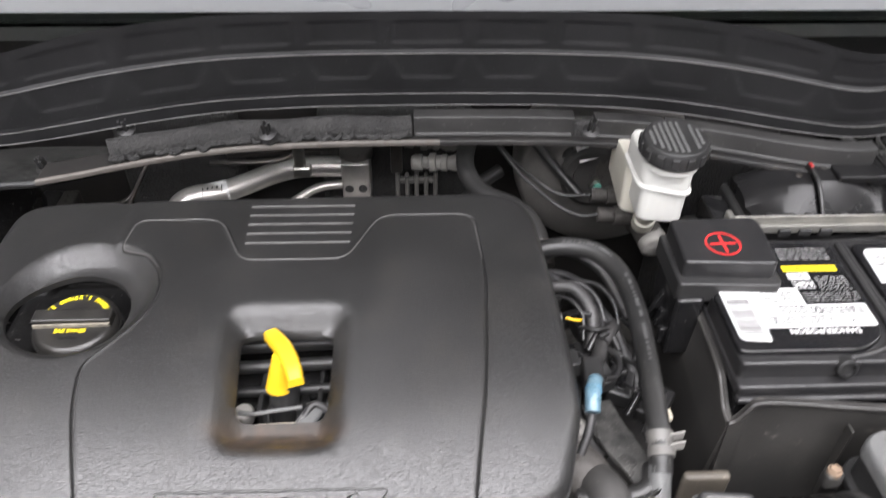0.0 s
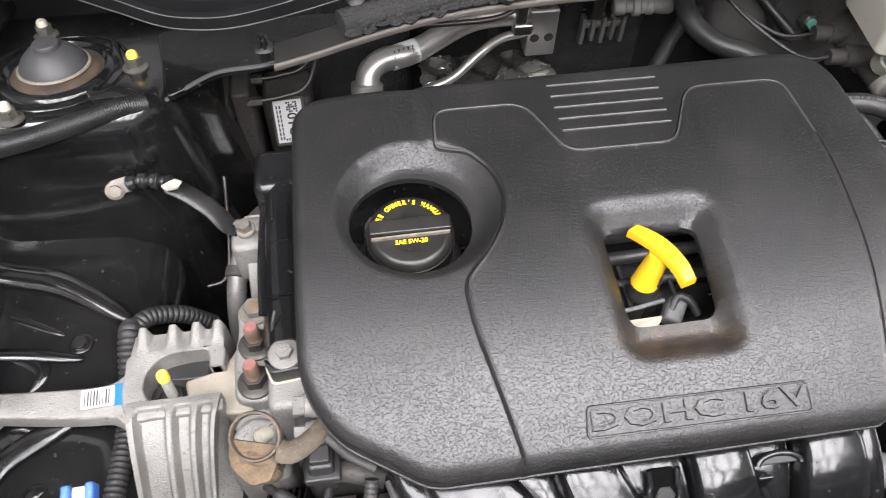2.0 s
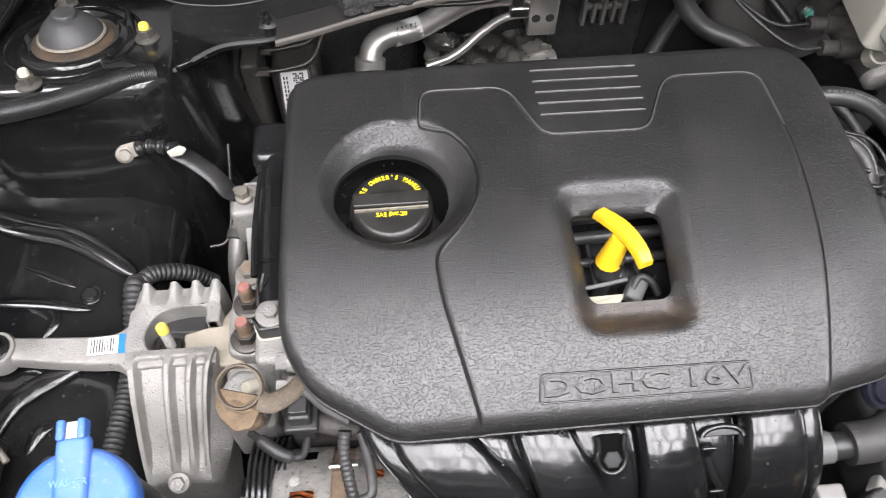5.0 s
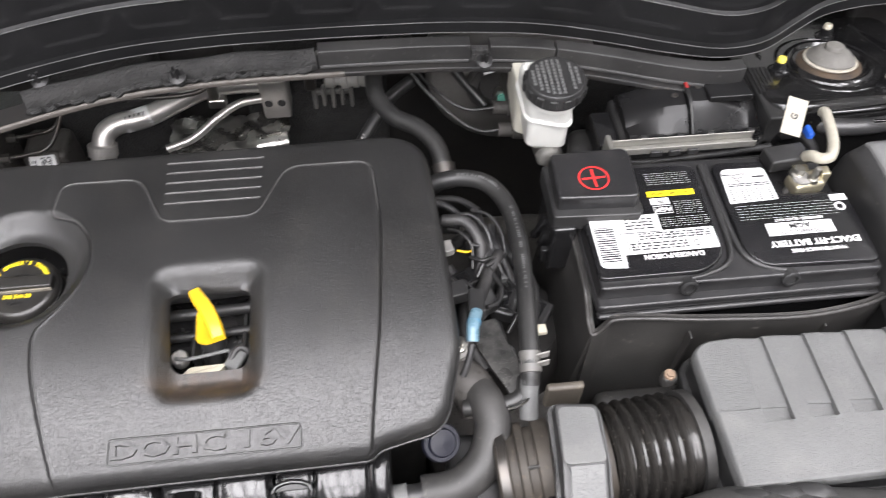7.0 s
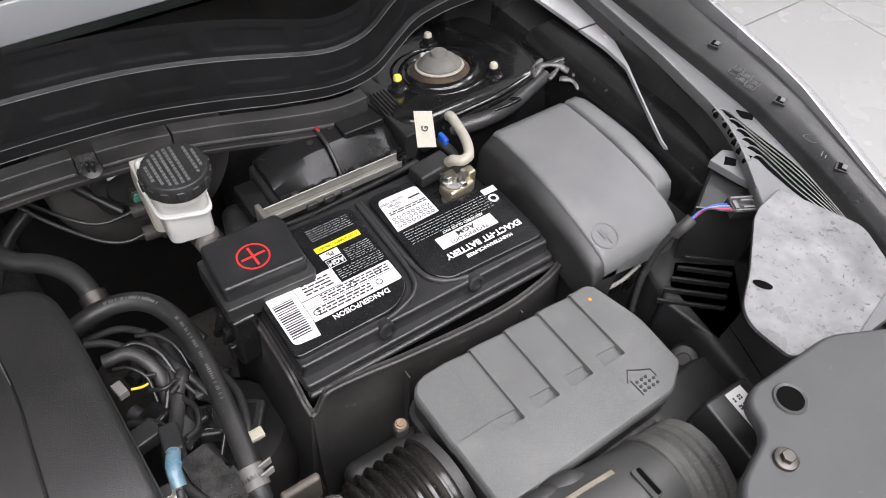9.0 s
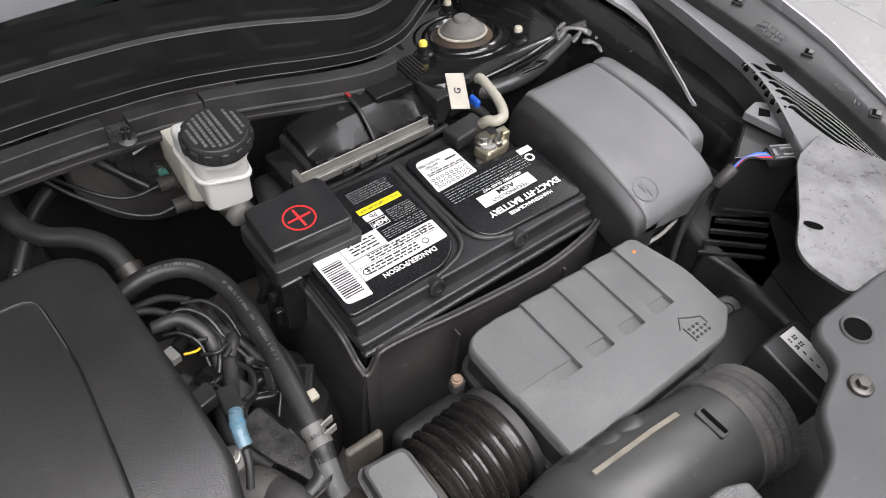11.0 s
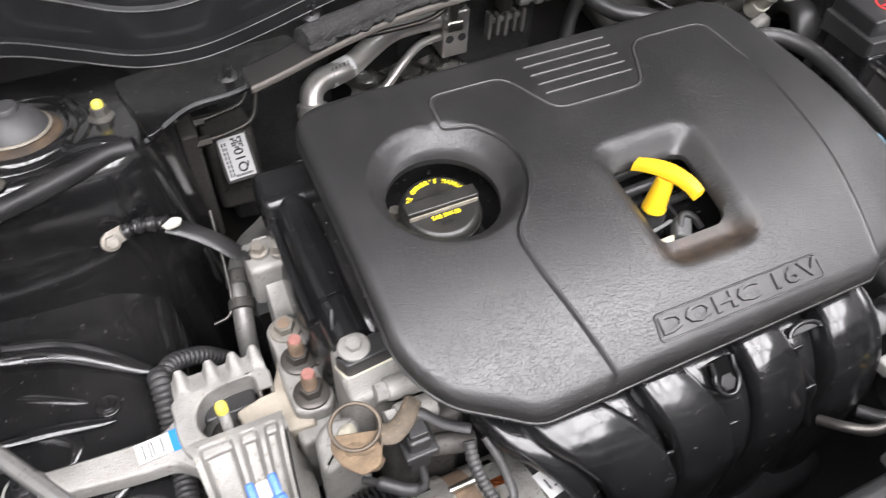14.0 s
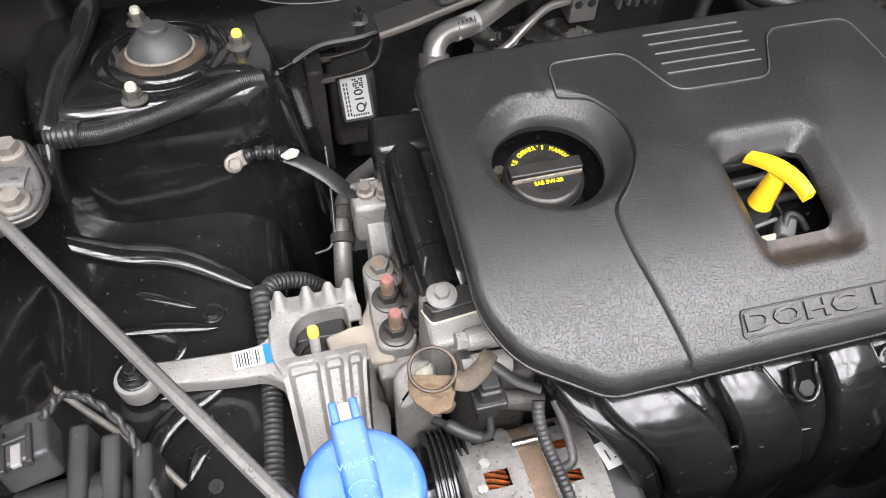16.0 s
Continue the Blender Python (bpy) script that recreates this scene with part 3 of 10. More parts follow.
bm = box((0, -0.52, -0.016), (1.30, 0.90, 0.012), 0.005, None, 2)
bm.transform(hood_turn)
part("liner", bm, FOAM, hood, "black insulation liner")


# ---- strut towers ----
RUST_DARK = mat("dark_rust", (0.026, 0.019, 0.014), 0.75, var=0.5, vscale=60, grain=300, bump=0.6, depth=0.0008, dirt=(0.16, 0.10, 0.05), dirt_amount=0.25, dirt_scale=40)
DOME = mat("dome_rubber", (0.042, 0.042, 0.043), 0.5, var=0.2, vscale=30, grain=400, bump=0.2, dirt=(0.12, 0.115, 0.105), dirt_amount=0.1, dirt_scale=25)
DUSTY = mat("dusty_washer", (0.22, 0.20, 0.165), 0.7, var=0.35, vscale=70, grain=400, bump=0.4, dirt=(0.10, 0.08, 0.06), dirt_amount=0.3, dirt_scale=40)


def strut_tower(cx, cy, side, z, yellow, f, dome, cap, pale, nut):
    """A pressed tower with the strut's top in it; side is -1 or 1."""
    def at(u, v, h=0.0):
        return (cx + side * u, cy + v, z - 0.17 * v + h)
    up = Vector((0, 0.17, 1)).normalized()
    outline = rounded([(-0.092, -0.078), (0.10, -0.078), (0.125, 0.0), (0.12, 0.11), (-0.10, 0.11), (-0.105, 0.0)], 0.035, 6)
    rings = []
    for grow, h in ((0.055, -0.40), (0.030, -0.15), (0.012, -0.035), (0.004, -0.012), (0.0, -0.004), (-0.005, 0.0), (-0.012, 0.001)):
        ring = [at(p[0], p[1], h) for p in shrunk(outline, -grow)]
        rings.append(ring)
    bowl = []
    for r, h in ((0.060, 0.0015), (0.055, 0.004), (0.050, 0.004), (0.046, -0.002), (0.041, -0.009), (0.034, -0.010)):
        bowl.append((r, h))
    bm = bmesh.new()
    stack(rings, bm, (False, True))
    tower = single("strut_tower", bm, PAINT, at(0, 0, -0.4), "glossy black pressed steel strut tower with dust", "strut tower", "strut towers", "structure")
    m = aim(at(0, 0, 0.0), up)
    m = m @ Matrix.Diagonal((f, f, 1, 1))
    part("ring", lathe([(0.044, -0.002), (0.060, -0.002), (0.060, 0.001), (0.0565, 0.0045), (0.051, 0.005), (0.047, 0.001), (0.044, 0.0005)], m, 48), PAINT, tower)
    rust = part("bearing_seat", lathe([(0, 0.0005), (0.044, 0.0005), (0.042, 0.003), (0.036, 0.005), (0, 0.005)], m, 40), RUST_DARK, tower, "rusty bearing seat")
    part("washer", lathe([(0, 0.0045), (0.034, 0.0045), (0.036, 0.0065), (0.035, 0.0080), (0, 0.0080)], m, 40), pale, tower, "pale dusty washer")
    part("cap", lathe(cap, m, 40), dome, tower, "dusty grey rubber cap")
    part("collar_bead", lathe([(0.0660, -0.002), (0.0680, 0.0012), (0.0705, 0.0020), (0.0730, 0.0008), (0.0745, -0.002)], m, 56), PAINT, tower)
    for u, v, tip in yellow:
        stud(tower, at(u, v, 0.001), up, 0.0165, tip, 0.0044, 0.0078, STEEL_DARK, nut)
    return tower


STUD_NUT = mat("dusty_stud_nut", (0.085, 0.082, 0.076), 0.5, metal=0.5, var=0.35, vscale=80, grain=300, bump=0.3, dirt=(0.25, 0.22, 0.17), dirt_amount=0.25, dirt_scale=60)
LEFT_TOWER, RIGHT_TOWER = (-0.556, 0.652, 1.008), (0.579, 0.645, 1.024)
strut_tower(*LEFT_TOWER[:2], -1, LEFT_TOWER[2], [(-0.070, -0.005, YELLOW_PAINT), (0.021, -0.071, IVORY), (0.023, 0.065, IVORY)], 0.88, DOME, [(0, 0.007), (0.0335, 0.007), (0.033, 0.0095), (0.028, 0.0165), (0.019, 0.0235), (0.0135, 0.025), (0.0130, 0.0285), (0.0115, 0.0298), (0, 0.0298)], DUSTY, STUD_NUT)
strut_tower(*RIGHT_TOWER[:2], 1, RIGHT_TOWER[2], [(-0.062, -0.006, YELLOW_PAINT), (0.040, -0.052, IVORY), (0.025, 0.060, IVORY)], 0.82, mat("dusty_dome_rubber", (0.13, 0.125, 0.115), 0.7, var=0.3, vscale=40, grain=300, bump=0.3, dirt=(0.2, 0.19, 0.17), dirt_amount=0.2, dirt_scale=25),
            [(0, 0.0078), (0.0325, 0.0078), (0.0320, 0.0100), (0.0285, 0.0115), (0.0240, 0.0160), (0.0180, 0.0190), (0.0130, 0.0200), (0.0118, 0.0240), (0.0100, 0.0252), (0, 0.0252)], mat("chalky_washer", (0.40, 0.375, 0.315), 0.7, var=0.3, vscale=50, grain=400, bump=0.4, dirt=(0.2, 0.17, 0.13), dirt_amount=0.25, dirt_scale=40), PLASTIC_GLOSS)


# Added panels that hide the bright wall in the dark gaps beside the cowl.
for name, a, b in (("cowl_gap_filler", (0.655, 0.745, 0.80), (0.86, 0.80, 1.085)), ("cowl_gap_filler", (-0.86, 0.745, 0.80), (-0.65, 0.80, 1.060))):
    single(name, span(a, b, 0.012, 3), PAINT_DULL, a, "dull black filler panel added to close the gap beside the cowl", "panel", kind="structure")


# ---- inner wings, rails and the front of the bay ----
def wing(side):
    s = side
    x = lambda v: 0.008 + s * v
    body = thing("inner_wing", (x(0.66), 0.35, 0.5), "glossy black painted inner wing with pressed ribs", "inner wing", "inner wings", "structure")
    bm = bmesh.new()
    # stepped section: bay side, shelf, rise to the upper rail
    prof = [(0.50, 0.40), (0.50, 0.835), (0.515, 0.868), (0.55, 0.884), (0.64, 0.890), (0.665, 0.905), (0.680, 0.945), (0.690, 1.02), (0.705, 1.038), (0.74, 1.042), (0.74, 0.40)]
    rings = []
    for k in range(25):
        y = 0.02 + 0.62 * k / 24
        swell = 0.02 * math.sin(max(0.0, (y - 0.35) / 0.29) * math.pi / 2)
        rings.append([(x(px - (swell if px < 0.66 else 0)), y, pz + (0.03 * max(0.0, (y - 0.40) / 0.24) ** 2 if 0.83 < pz < 0.92 else 0)) for px, pz in prof])
    stack(rings, bm)
    part("panel", bm, PAINT, body)
    part("bead", tube([(x(0.52), 0.46, 0.888), (x(0.58), 0.500, 0.897), (x(0.64), 0.515, 0.905), (x(0.70), 0.525, 0.94)], lambda t: 0.004 + 0.008 * math.sin(math.pi * t) ** 0.5, 12, flat=0.5), PAINT, body)
    part("bead", tube([(x(0.555), 0.425, 0.888), (x(0.60), 0.432, 0.892), (x(0.65), 0.435, 0.896)], lambda t: 0.001 + 0.005 * math.sin(math.pi * t) ** 0.5, 10, flat=0.5), PAINT, body)
    part("bead", tube([(x(0.53), 0.40, 0.884), (x(0.56), 0.37, 0.888), (x(0.61), 0.33, 0.890), (x(0.63), 0.25, 0.892)], lambda t: 0.003 + 0.007 * math.sin(math.pi * t) ** 0.5, 12, flat=0.4), PAINT, body)
    return body


left = wing(-1)
for pts, r, f in (([(-0.690, 0.549, 0.893), (-0.636, 0.530, 0.893), (-0.575, 0.506, 0.893), (-0.526, 0.472, 0.890)], 0.007, 0.6), ([(-0.650, 0.482, 0.890), (-0.611, 0.472, 0.890), (-0.565, 0.450, 0.888)], 0.0045, 0.7),
                  ([(-0.628, 0.442, 0.889), (-0.602, 0.434, 0.889), (-0.579, 0.418, 0.888), (-0.587, 0.397, 0.886)], 0.006, 0.6), ([(-0.651, 0.412, 0.892), (-0.640, 0.429, 0.891), (-0.626, 0.434, 0.889)], 0.004, 0.7),
                  ([(-0.604, 0.369, 0.887), (-0.581, 0.369, 0.886), (-0.577, 0.353, 0.884)], 0.006, 0.6), ([(-0.580, 0.291, 0.886), (-0.570, 0.312, 0.887), (-0.560, 0.316, 0.885)], 0.006, 0.6), ([(-0.700, 0.446, 0.90), (-0.691, 0.395, 0.90), (-0.685, 0.35, 0.90)], 0.006, 0.6)):
    part("bead", tube(pts, (lambda q: (lambda t: 0.0008 + q * math.sin(math.pi * t) ** 0.5))(r), 10, flat=f * 0.7), PAINT, left)
# Flat dark disc in place of a hole; its shade is only colour.
part("hole", lathe([(0, 0.0), (0.006, 0.0), (0.006, 0.0006), (0, 0.0006)], Matrix.Translation((-0.559, 0.283, 0.8862)), 18), FOAM, left, "flat dark patch painted as the shade of a hole")
bolt(left, (-0.551, 0.441, 0.886), (0, 0, 1), 0.007, 0.005, 1.5, PAINT)
part("brake_pipe", tube([(-0.675, 0.380, 0.928), (-0.635, 0.340, 0.930), (-0.599, 0.304, 0.930), (-0.575, 0.275, 0.92)], 0.0028, 8), BOLT, left, "pale steel pipe")
wing(1)
single("bay_floor", span((-0.55, -0.05, 0.30), (0.57, 0.87, 0.34)), PAINT_DULL, (0, 0.3, 0.30), "dark undertray below the engine", "undertray", kind="structure")
front = single("radiator_support", prism(rounded([(0.573, 0.133), (0.526, 0.134), (0.488, 0.135), (0.475, 0.128), (0.469, 0.106), (0.424, 0.091), (0.406, 0.068), (0.366, 0.058), (-0.36, 0.05), (-0.47, 0.08), (-0.62, 0.10), (-0.62, -0.10), (0.64, -0.10), (0.64, 0.10)], 0.012, 4), 1.098, 1.112, 0.004, low=0.002), PAINT_GREY, (0, 0, 1.098), "grey painted steel radiator support panel", "radiator support", kind="structure")
bolt(front, (0.462, 0.0855, 1.1135), (0, 0, 1), 0.0048, 0.006, 1.75, STEEL_DARK)
m = Matrix.Translation((0.502, 0.113, 1.1125))
part("hole_rim", lathe([(0.0095, 0.0), (0.0125, 0.0), (0.0118, 0.0012), (0.0100, 0.0008)], m, 28), PAINT_GREY, front)
part("hole", lathe([(0, 0.0002), (0.0098, 0.0002), (0.0098, 0.0005), (0, 0.0005)], m, 28), SHADE_BLACK, front, "flat dark patch painted as the shade of a hole")
# Added plate: gives the deep black shade below the support.
single("dark_filler_plate", prism(rounded([(0.44, 0.02), (0.66, 0.02), (0.66, 0.135), (0.60, 0.150), (0.46, 0.110)], 0.01, 3), 0.895, 0.906, 0.003), PAINT_DULL, (0.55, 0.08, 0.895), "dull black plate added for the deep shade below the radiator support", "splash guard", kind="structure")
single("front_bumper", span((-0.80, -0.32, 0.25), (0.82, -0.09, 1.06), 0.06, 4), PAINT, (0, -0.2, 0.25), "black front bumper and grille of the car", "bumper", kind="structure")

# right wing: trim with louvres, gusset plate and outer edge
def side_x(y):
    return 0.60 + 0.40 * (y - 0.10) - 0.20 * max(0.0, y - 0.38)


def ribbon(offsets, y0, y1, n=30):
    """A strip along the right wing: offsets as (outwards, height) section points."""
    rings = []
    for k in range(n + 1):
        y = y0 + (y1 - y0) * k / n
        rings.append([(side_x(y) + d, y - 0.30 * d, z + 0.015 * math.sin((y - 0.1) * 3)) for d, z in offsets])
    return stack(rings)


TRIM = mat("wing_trim_plastic", (0.135, 0.136, 0.138), 0.36, var=0.2, vscale=10, grain=700, bump=0.25, spec=0.5, dirt=(0.13, 0.13, 0.125), dirt_amount=0.1, dirt_scale=16)
# Pale grey: highlights of the trim edge and louvre lips put into colour.
PALE_TRIM = mat("pale_trim_plastic", (0.19, 0.19, 0.188), 0.4, var=0.4, vscale=30, grain=300, bump=0.2)
TRIM_DARK = mat("wing_strip_plastic", (0.018, 0.018, 0.0185), 0.33, var=0.2, vscale=14, grain=600, bump=0.25, spec=0.5, dirt=(0.10, 0.10, 0.095), dirt_amount=0.1, dirt_scale=22)


def across(table, y):
    """Reads a table of (y, x) pairs at y."""
    for (p, u), (q, v) in zip(table, table[1:]):
        if q <= y <= p:
            return u + (v - u) * (p - y) / (p - q)
    return table[-1][1] if y < table[-1][0] else table[0][1]


BAY_EDGE = [(0.75, 0.790), (0.476, 0.754), (0.422, 0.743), (0.377, 0.735), (0.339, 0.720), (0.304, 0.698), (0.283, 0.682), (0.255, 0.662), (0.20, 0.625), (0.12, 0.590)]
FOLD = [(0.75, 0.812), (0.60, 0.792), (0.481, 0.781), (0.433, 0.777), (0.358, 0.769), (0.282, 0.750), (0.213, 0.728), (0.12, 0.695)]
RIM = [(0.75, 0.862), (0.60, 0.838), (0.447, 0.820), (0.39, 0.811), (0.328, 0.793), (0.269, 0.773), (0.233, 0.756), (0.12, 0.718)]
ys = [0.75 - 0.0105 * k for k in range(61)]
soft = lambda table, y: sum(across(table, y + d) for d in (-0.018, -0.009, 0.0, 0.009, 0.018)) / 5
rings = []
for y in ys:
    a, b = soft(BAY_EDGE, y), soft(FOLD, y)
    rings.append([(a, y, 1.074), (a - 0.001, y, 1.084), (a, y, 1.0868), (a + 0.002, y, 1.0876), (a + 0.006, y, 1.0864), (b - 0.012, y, 1.0850), (b - 0.004, y, 1.0815), (b, y, 1.0800), (b, y, 1.072)])
trim = single("wing_trim", stack(rings), TRIM, (0.7, 0.35, 1.08), "dark grey plastic wing trim with louvres", "wing trim", kind="structure")
rings = []
for y in ys:
    a, b = soft(FOLD, y), soft(RIM, y)
    rings.append([(a - 0.001, y, 1.076), (a + 0.002, y, 1.090), (a + 0.005, y, 1.0935), (b - 0.008, y, 1.0965), (b - 0.003, y, 1.0985), (b + 0.014, y, 1.0990), (b + 0.014, y, 1.080)])
strip = single("wing_strip", stack(rings), TRIM_DARK, (0.78, 0.35, 1.08), "black plastic strip along the wing edge with clips", "wing trim", kind="structure")
single("wing_gutter", stack([[(0.736, y, 0.60), (0.736, y, 1.012), (soft(BAY_EDGE, y) + 0.004, y, 1.020), (soft(BAY_EDGE, y) + 0.006, y, 1.078), (soft(BAY_EDGE, y) + 0.010, y, 1.078), (soft(BAY_EDGE, y) + 0.012, y, 0.60)] for y in ys[:46]]), mat("dusty_gutter_paint", (0.030, 0.030, 0.0305), 0.32, var=0.4, vscale=9, grain=60, bump=0.3, depth=0.001, dirt=(0.09, 0.088, 0.085), dirt_amount=0.25, dirt_scale=12), (0.76, 0.5, 0.6), "dusty black gutter below the wing trim", "inner wing", kind="structure")
part("pale_edge", tube([(soft(BAY_EDGE, y), y, 1.0874) for y in ys[22:46]], 0.0009, 6, 1, smooth=False), PALE_TRIM, trim, "pale highlight painted along the edge")
LOUVRES = [((0.728, 0.374), (0.740, 0.370), (0.739, 0.335), (0.736, 0.273), (0.719, 0.211)), ((0.724, 0.358), (0.7365, 0.355), (0.735, 0.327), (0.7315, 0.270), (0.717, 0.210)), ((0.718, 0.343), (0.7315, 0.341), (0.730, 0.317), (0.7265, 0.266), (0.715, 0.209)),
           ((0.711, 0.330), (0.7260, 0.329), (0.7255, 0.308), (0.7205, 0.262), (0.713, 0.208)), ((0.705, 0.319), (0.7205, 0.318), (0.7200, 0.295), (0.7145, 0.258), (0.7110, 0.207)), ((0.699, 0.306), (0.7150, 0.306), (0.7130, 0.287), (0.7090, 0.255), (0.7085, 0.210))]
for pts in LOUVRES:
    line = spline([(x, y, 1.0852) for x, y in pts], 6)
    fin, gap = [], []
    for i, p in enumerate(line):
        way = (line[min(i + 1, len(line) - 1)] - line[max(i - 1, 0)]).normalized()
        out = Vector((-way.y, way.x, 0))
        if out.x > 0:
            out = -out
        s = 0.35 + 0.65 * min(1.0, (len(line) - 1 - i) / 12)
        z = Vector((0, 0, 1))
        gap.append([p + out * 0.0048 * s - z * 0.003, p - z * 0.003, p + z * 0.0012, p + out * 0.0048 * s + z * 0.0012])
        fin.append([p - z * 0.002, p - out * 0.0011 - z * 0.002, p - out * 0.0010 + z * 0.0020 * s, p - out * 0.0003 + z * 0.0024 * s, p + z * 0.0020 * s])
    # Strip stands proud of the trim; the gap's shade is put into its black.
    part("louvre_gap_shade", stack(gap), SHADE_BLACK, trim, "raised dark strip painted as the shade of a louvre gap")
    blade = part("louvre", stack(fin), TRIM, trim)
    # Painted highlight along the crest of the blade.
    part("lip", tube([r[3] for r in fin], 0.00045, 6, 1, smooth=False), PALE_TRIM, blade)
part("drain_hole", prism(rounded([(0.752, 0.366), (0.762, 0.352), (0.756, 0.345), (0.747, 0.353)], 0.003), 1.080, 1.0862, 0.0), SHADE_BLACK, trim, "flat dark patch painted as the shade of a hole")
for x, y in ((0.807, 0.447), (0.789, 0.343), (0.758, 0.246)):
    turn = pose(x, y, 1.0972, 0, 0, 18 if y > 0.3 else 24)
    clip = part("clip", stack([[turn @ Vector((u, v, h)) for u, v in ((-0.0065, -0.006), (0.0065, -0.006), (0.0065, 0.006), (-0.0065, 0.006))] for h in (-0.002, 0.0014)]), TRIM_DARK, strip)
    part("clip_slot", stack([[turn @ Vector((u, v, h)) for u, v in ((-0.0048, -0.0042), (0.0048, -0.0042), (0.0048, 0.0042), (-0.0048, 0.0042))] for h in (0.0, 0.0018)]), SHADE_BLACK, clip)
    part("clip_tongue", stack([[turn @ Vector((u, v, h)) for u, v in ((-0.0030, -0.0040), (0.0036, -0.0040), (0.0036, 0.0006), (-0.0030, 0.0006))] for h in (0.001, 0.0026)]), TRIM, clip)
for i in range(3):
    for j in range(2):
        turn = pose(0.787 + 0.0095 * j - 0.0022 * i, 0.402 - 0.0125 * i + 0.001 * j, 1.0962, 0, 0, 10)
        bm = bmesh.new()
        for a, b in (((-0.0042, -0.0055), (0.0042, -0.00525)), ((-0.0042, 0.00525), (0.0042, 0.0055)), ((-0.0042, -0.0055), (-0.00395, 0.0055)), ((0.00395, -0.0055), (0.0042, 0.0055))):
            stack([[turn @ Vector((u, v, h)) for u, v in ((a[0], a[1]), (b[0], a[1]), (b[0], b[1]), (a[0], b[1]))] for h in (-0.001, 0.0004)], bm)
        box_mark = part("embossed_box", bm, TRIM, strip)
        if i + j:
            part("embossed_print", bars([(-0.0028, -0.0030, -0.0022, 0.0030), (-0.0008, -0.0030, -0.0002, 0.0024), (0.0012, -0.0022, 0.0018, 0.0030)], 0.0, 0.0004, turn), TRIM, box_mark)
part("embossed_oval", lathe([(0.0058, 0), (0.0063, 0), (0.0062, 0.0005), (0.0059, 0.0005)], pose(0.769, 0.289, 1.0960, 0, 0, 20) @ Matrix.Diagonal((0.75, 1.25, 1, 1)), 32), TRIM, strip)
part("embossed_print", bars([(-0.0045, -0.0004 + 0.004 * k, 0.0045, 0.0003 + 0.004 * k) for k in range(-1, 2)], 0.0, 0.0004, pose(0.762, 0.266, 1.0958, 0, 0, 22)), TRIM, strip)
shelf = single("lamp_shelf", prism(rounded([(0.683, 0.334), (0.706, 0.338), (0.719, 0.326), (0.694, 0.288), (0.690, 0.300)], 0.002, 3), 1.066, 1.0745, 0.001), TRIM, (0.70, 0.32, 1.066), "grey plastic corner shelf above the headlamp", "shelf", kind="structure")
part("notch", prism([(0.690, 0.322), (0.700, 0.329), (0.706, 0.320), (0.698, 0.314)], 1.0740, 1.0752, 0.0), SHADE_BLACK, shelf, "flat dark patch painted as the shade of a notch")
# Silver stands for the bright reflection on dark paint: light put into colour.
single("front_wing", ribbon([(0.104, 1.050), (0.106, 1.096), (0.112, 1.097), (0.124, 1.088), (0.134, 1.060), (0.138, 0.96), (0.138, 0.50), (0.115, 0.50), (0.11, 0.9)], -0.05, 1.0), mat("painted_reflection_silver", (0.42, 0.42, 0.43), 0.25, metal=0.4, var=0.06, coat=0.6, bump=0.02), (0.78, 0.4, 0.5), "glossy front wing edge, its bright reflection painted in silver", "wing", kind="structure")
gusset = single("gusset_plate", prism(rounded([(0.652, 0.256), (0.638, 0.250), (0.586, 0.211), (0.553, 0.191), (0.544, 0.174), (0.547, 0.138), (0.600, 0.120), (0.69, 0.14), (0.715, 0.19), (0.688, 0.262)], [0.001, 0.004, 0.01, 0.012, 0.010, 0.006, 0.004, 0.01, 0.01, 0.003], 4), 1.0905, 1.094, 0.0008), mat("scuffed_metal", (0.17, 0.17, 0.172), 0.31, metal=0.55, var=0.45, vscale=26, grain=42, bump=0.3, depth=0.0016, dirt=(0.06, 0.06, 0.06), dirt_amount=0.3, dirt_scale=20), (0.6, 0.18, 1.088), "scuffed shiny grey gusset plate at the wing corner", "gusset plate", kind="structure")
part("hole", lathe([(0, 0.0002), (0.006, 0.0002), (0.006, 0.0006), (0, 0.0006)], Matrix.Translation((0.584, 0.196, 1.0942)) @ pose(0, 0, 0, 0, 0, -58) @ Matrix.Diagonal((1.35, 0.62, 1, 1)), 20), SHADE_BLACK, gusset, "flat dark patch painted as the shade of a hole")
single("left_wing", span((-0.83, -0.05, 0.5), (-0.735, 1.0, 1.075), 0.03, 4), PAINT, (-0.78, 0.4, 0.5), "glossy black front wing", "wing", kind="structure")
rings = [[(x0, y, z + 0.012), (x1, y, z + 0.012), (x1, y, z + 0.016), (x0, y, z + 0.017)] for y, x0, x1, z in ((0.72, 0.740, 0.792, 1.040), (0.600, 0.747, 0.788, 1.038), (0.590, 0.749, 0.782, 1.036), (0.55, 0.750, 0.768, 1.036), (0.508, 0.7445, 0.7490, 1.036), (0.462, 0.7220, 0.7250, 1.034), (0.420, 0.7030, 0.7058, 1.030), (0.405, 0.7030, 0.7055, 1.020), (0.392, 0.7070, 0.7090, 1.010))]
SHEET = mat("bare_sheet_metal", (0.66, 0.66, 0.665), 0.36, metal=0.45, var=0.2, vscale=20, grain=60, bump=0.2, depth=0.001, dirt=(0.2, 0.2, 0.2), dirt_amount=0.08, dirt_scale=20)
flap = single("wing_edge", stack(rings), SHEET, (0.73, 0.5, 1.0), "bright bare sheet metal flange of the inner wing", "metal edge", kind="structure")
part("seam", tube([(0.744, 0.592, 1.0535), (0.789, 0.592, 1.0525)], 0.0012, 6, 1), STEEL_DARK, flap)
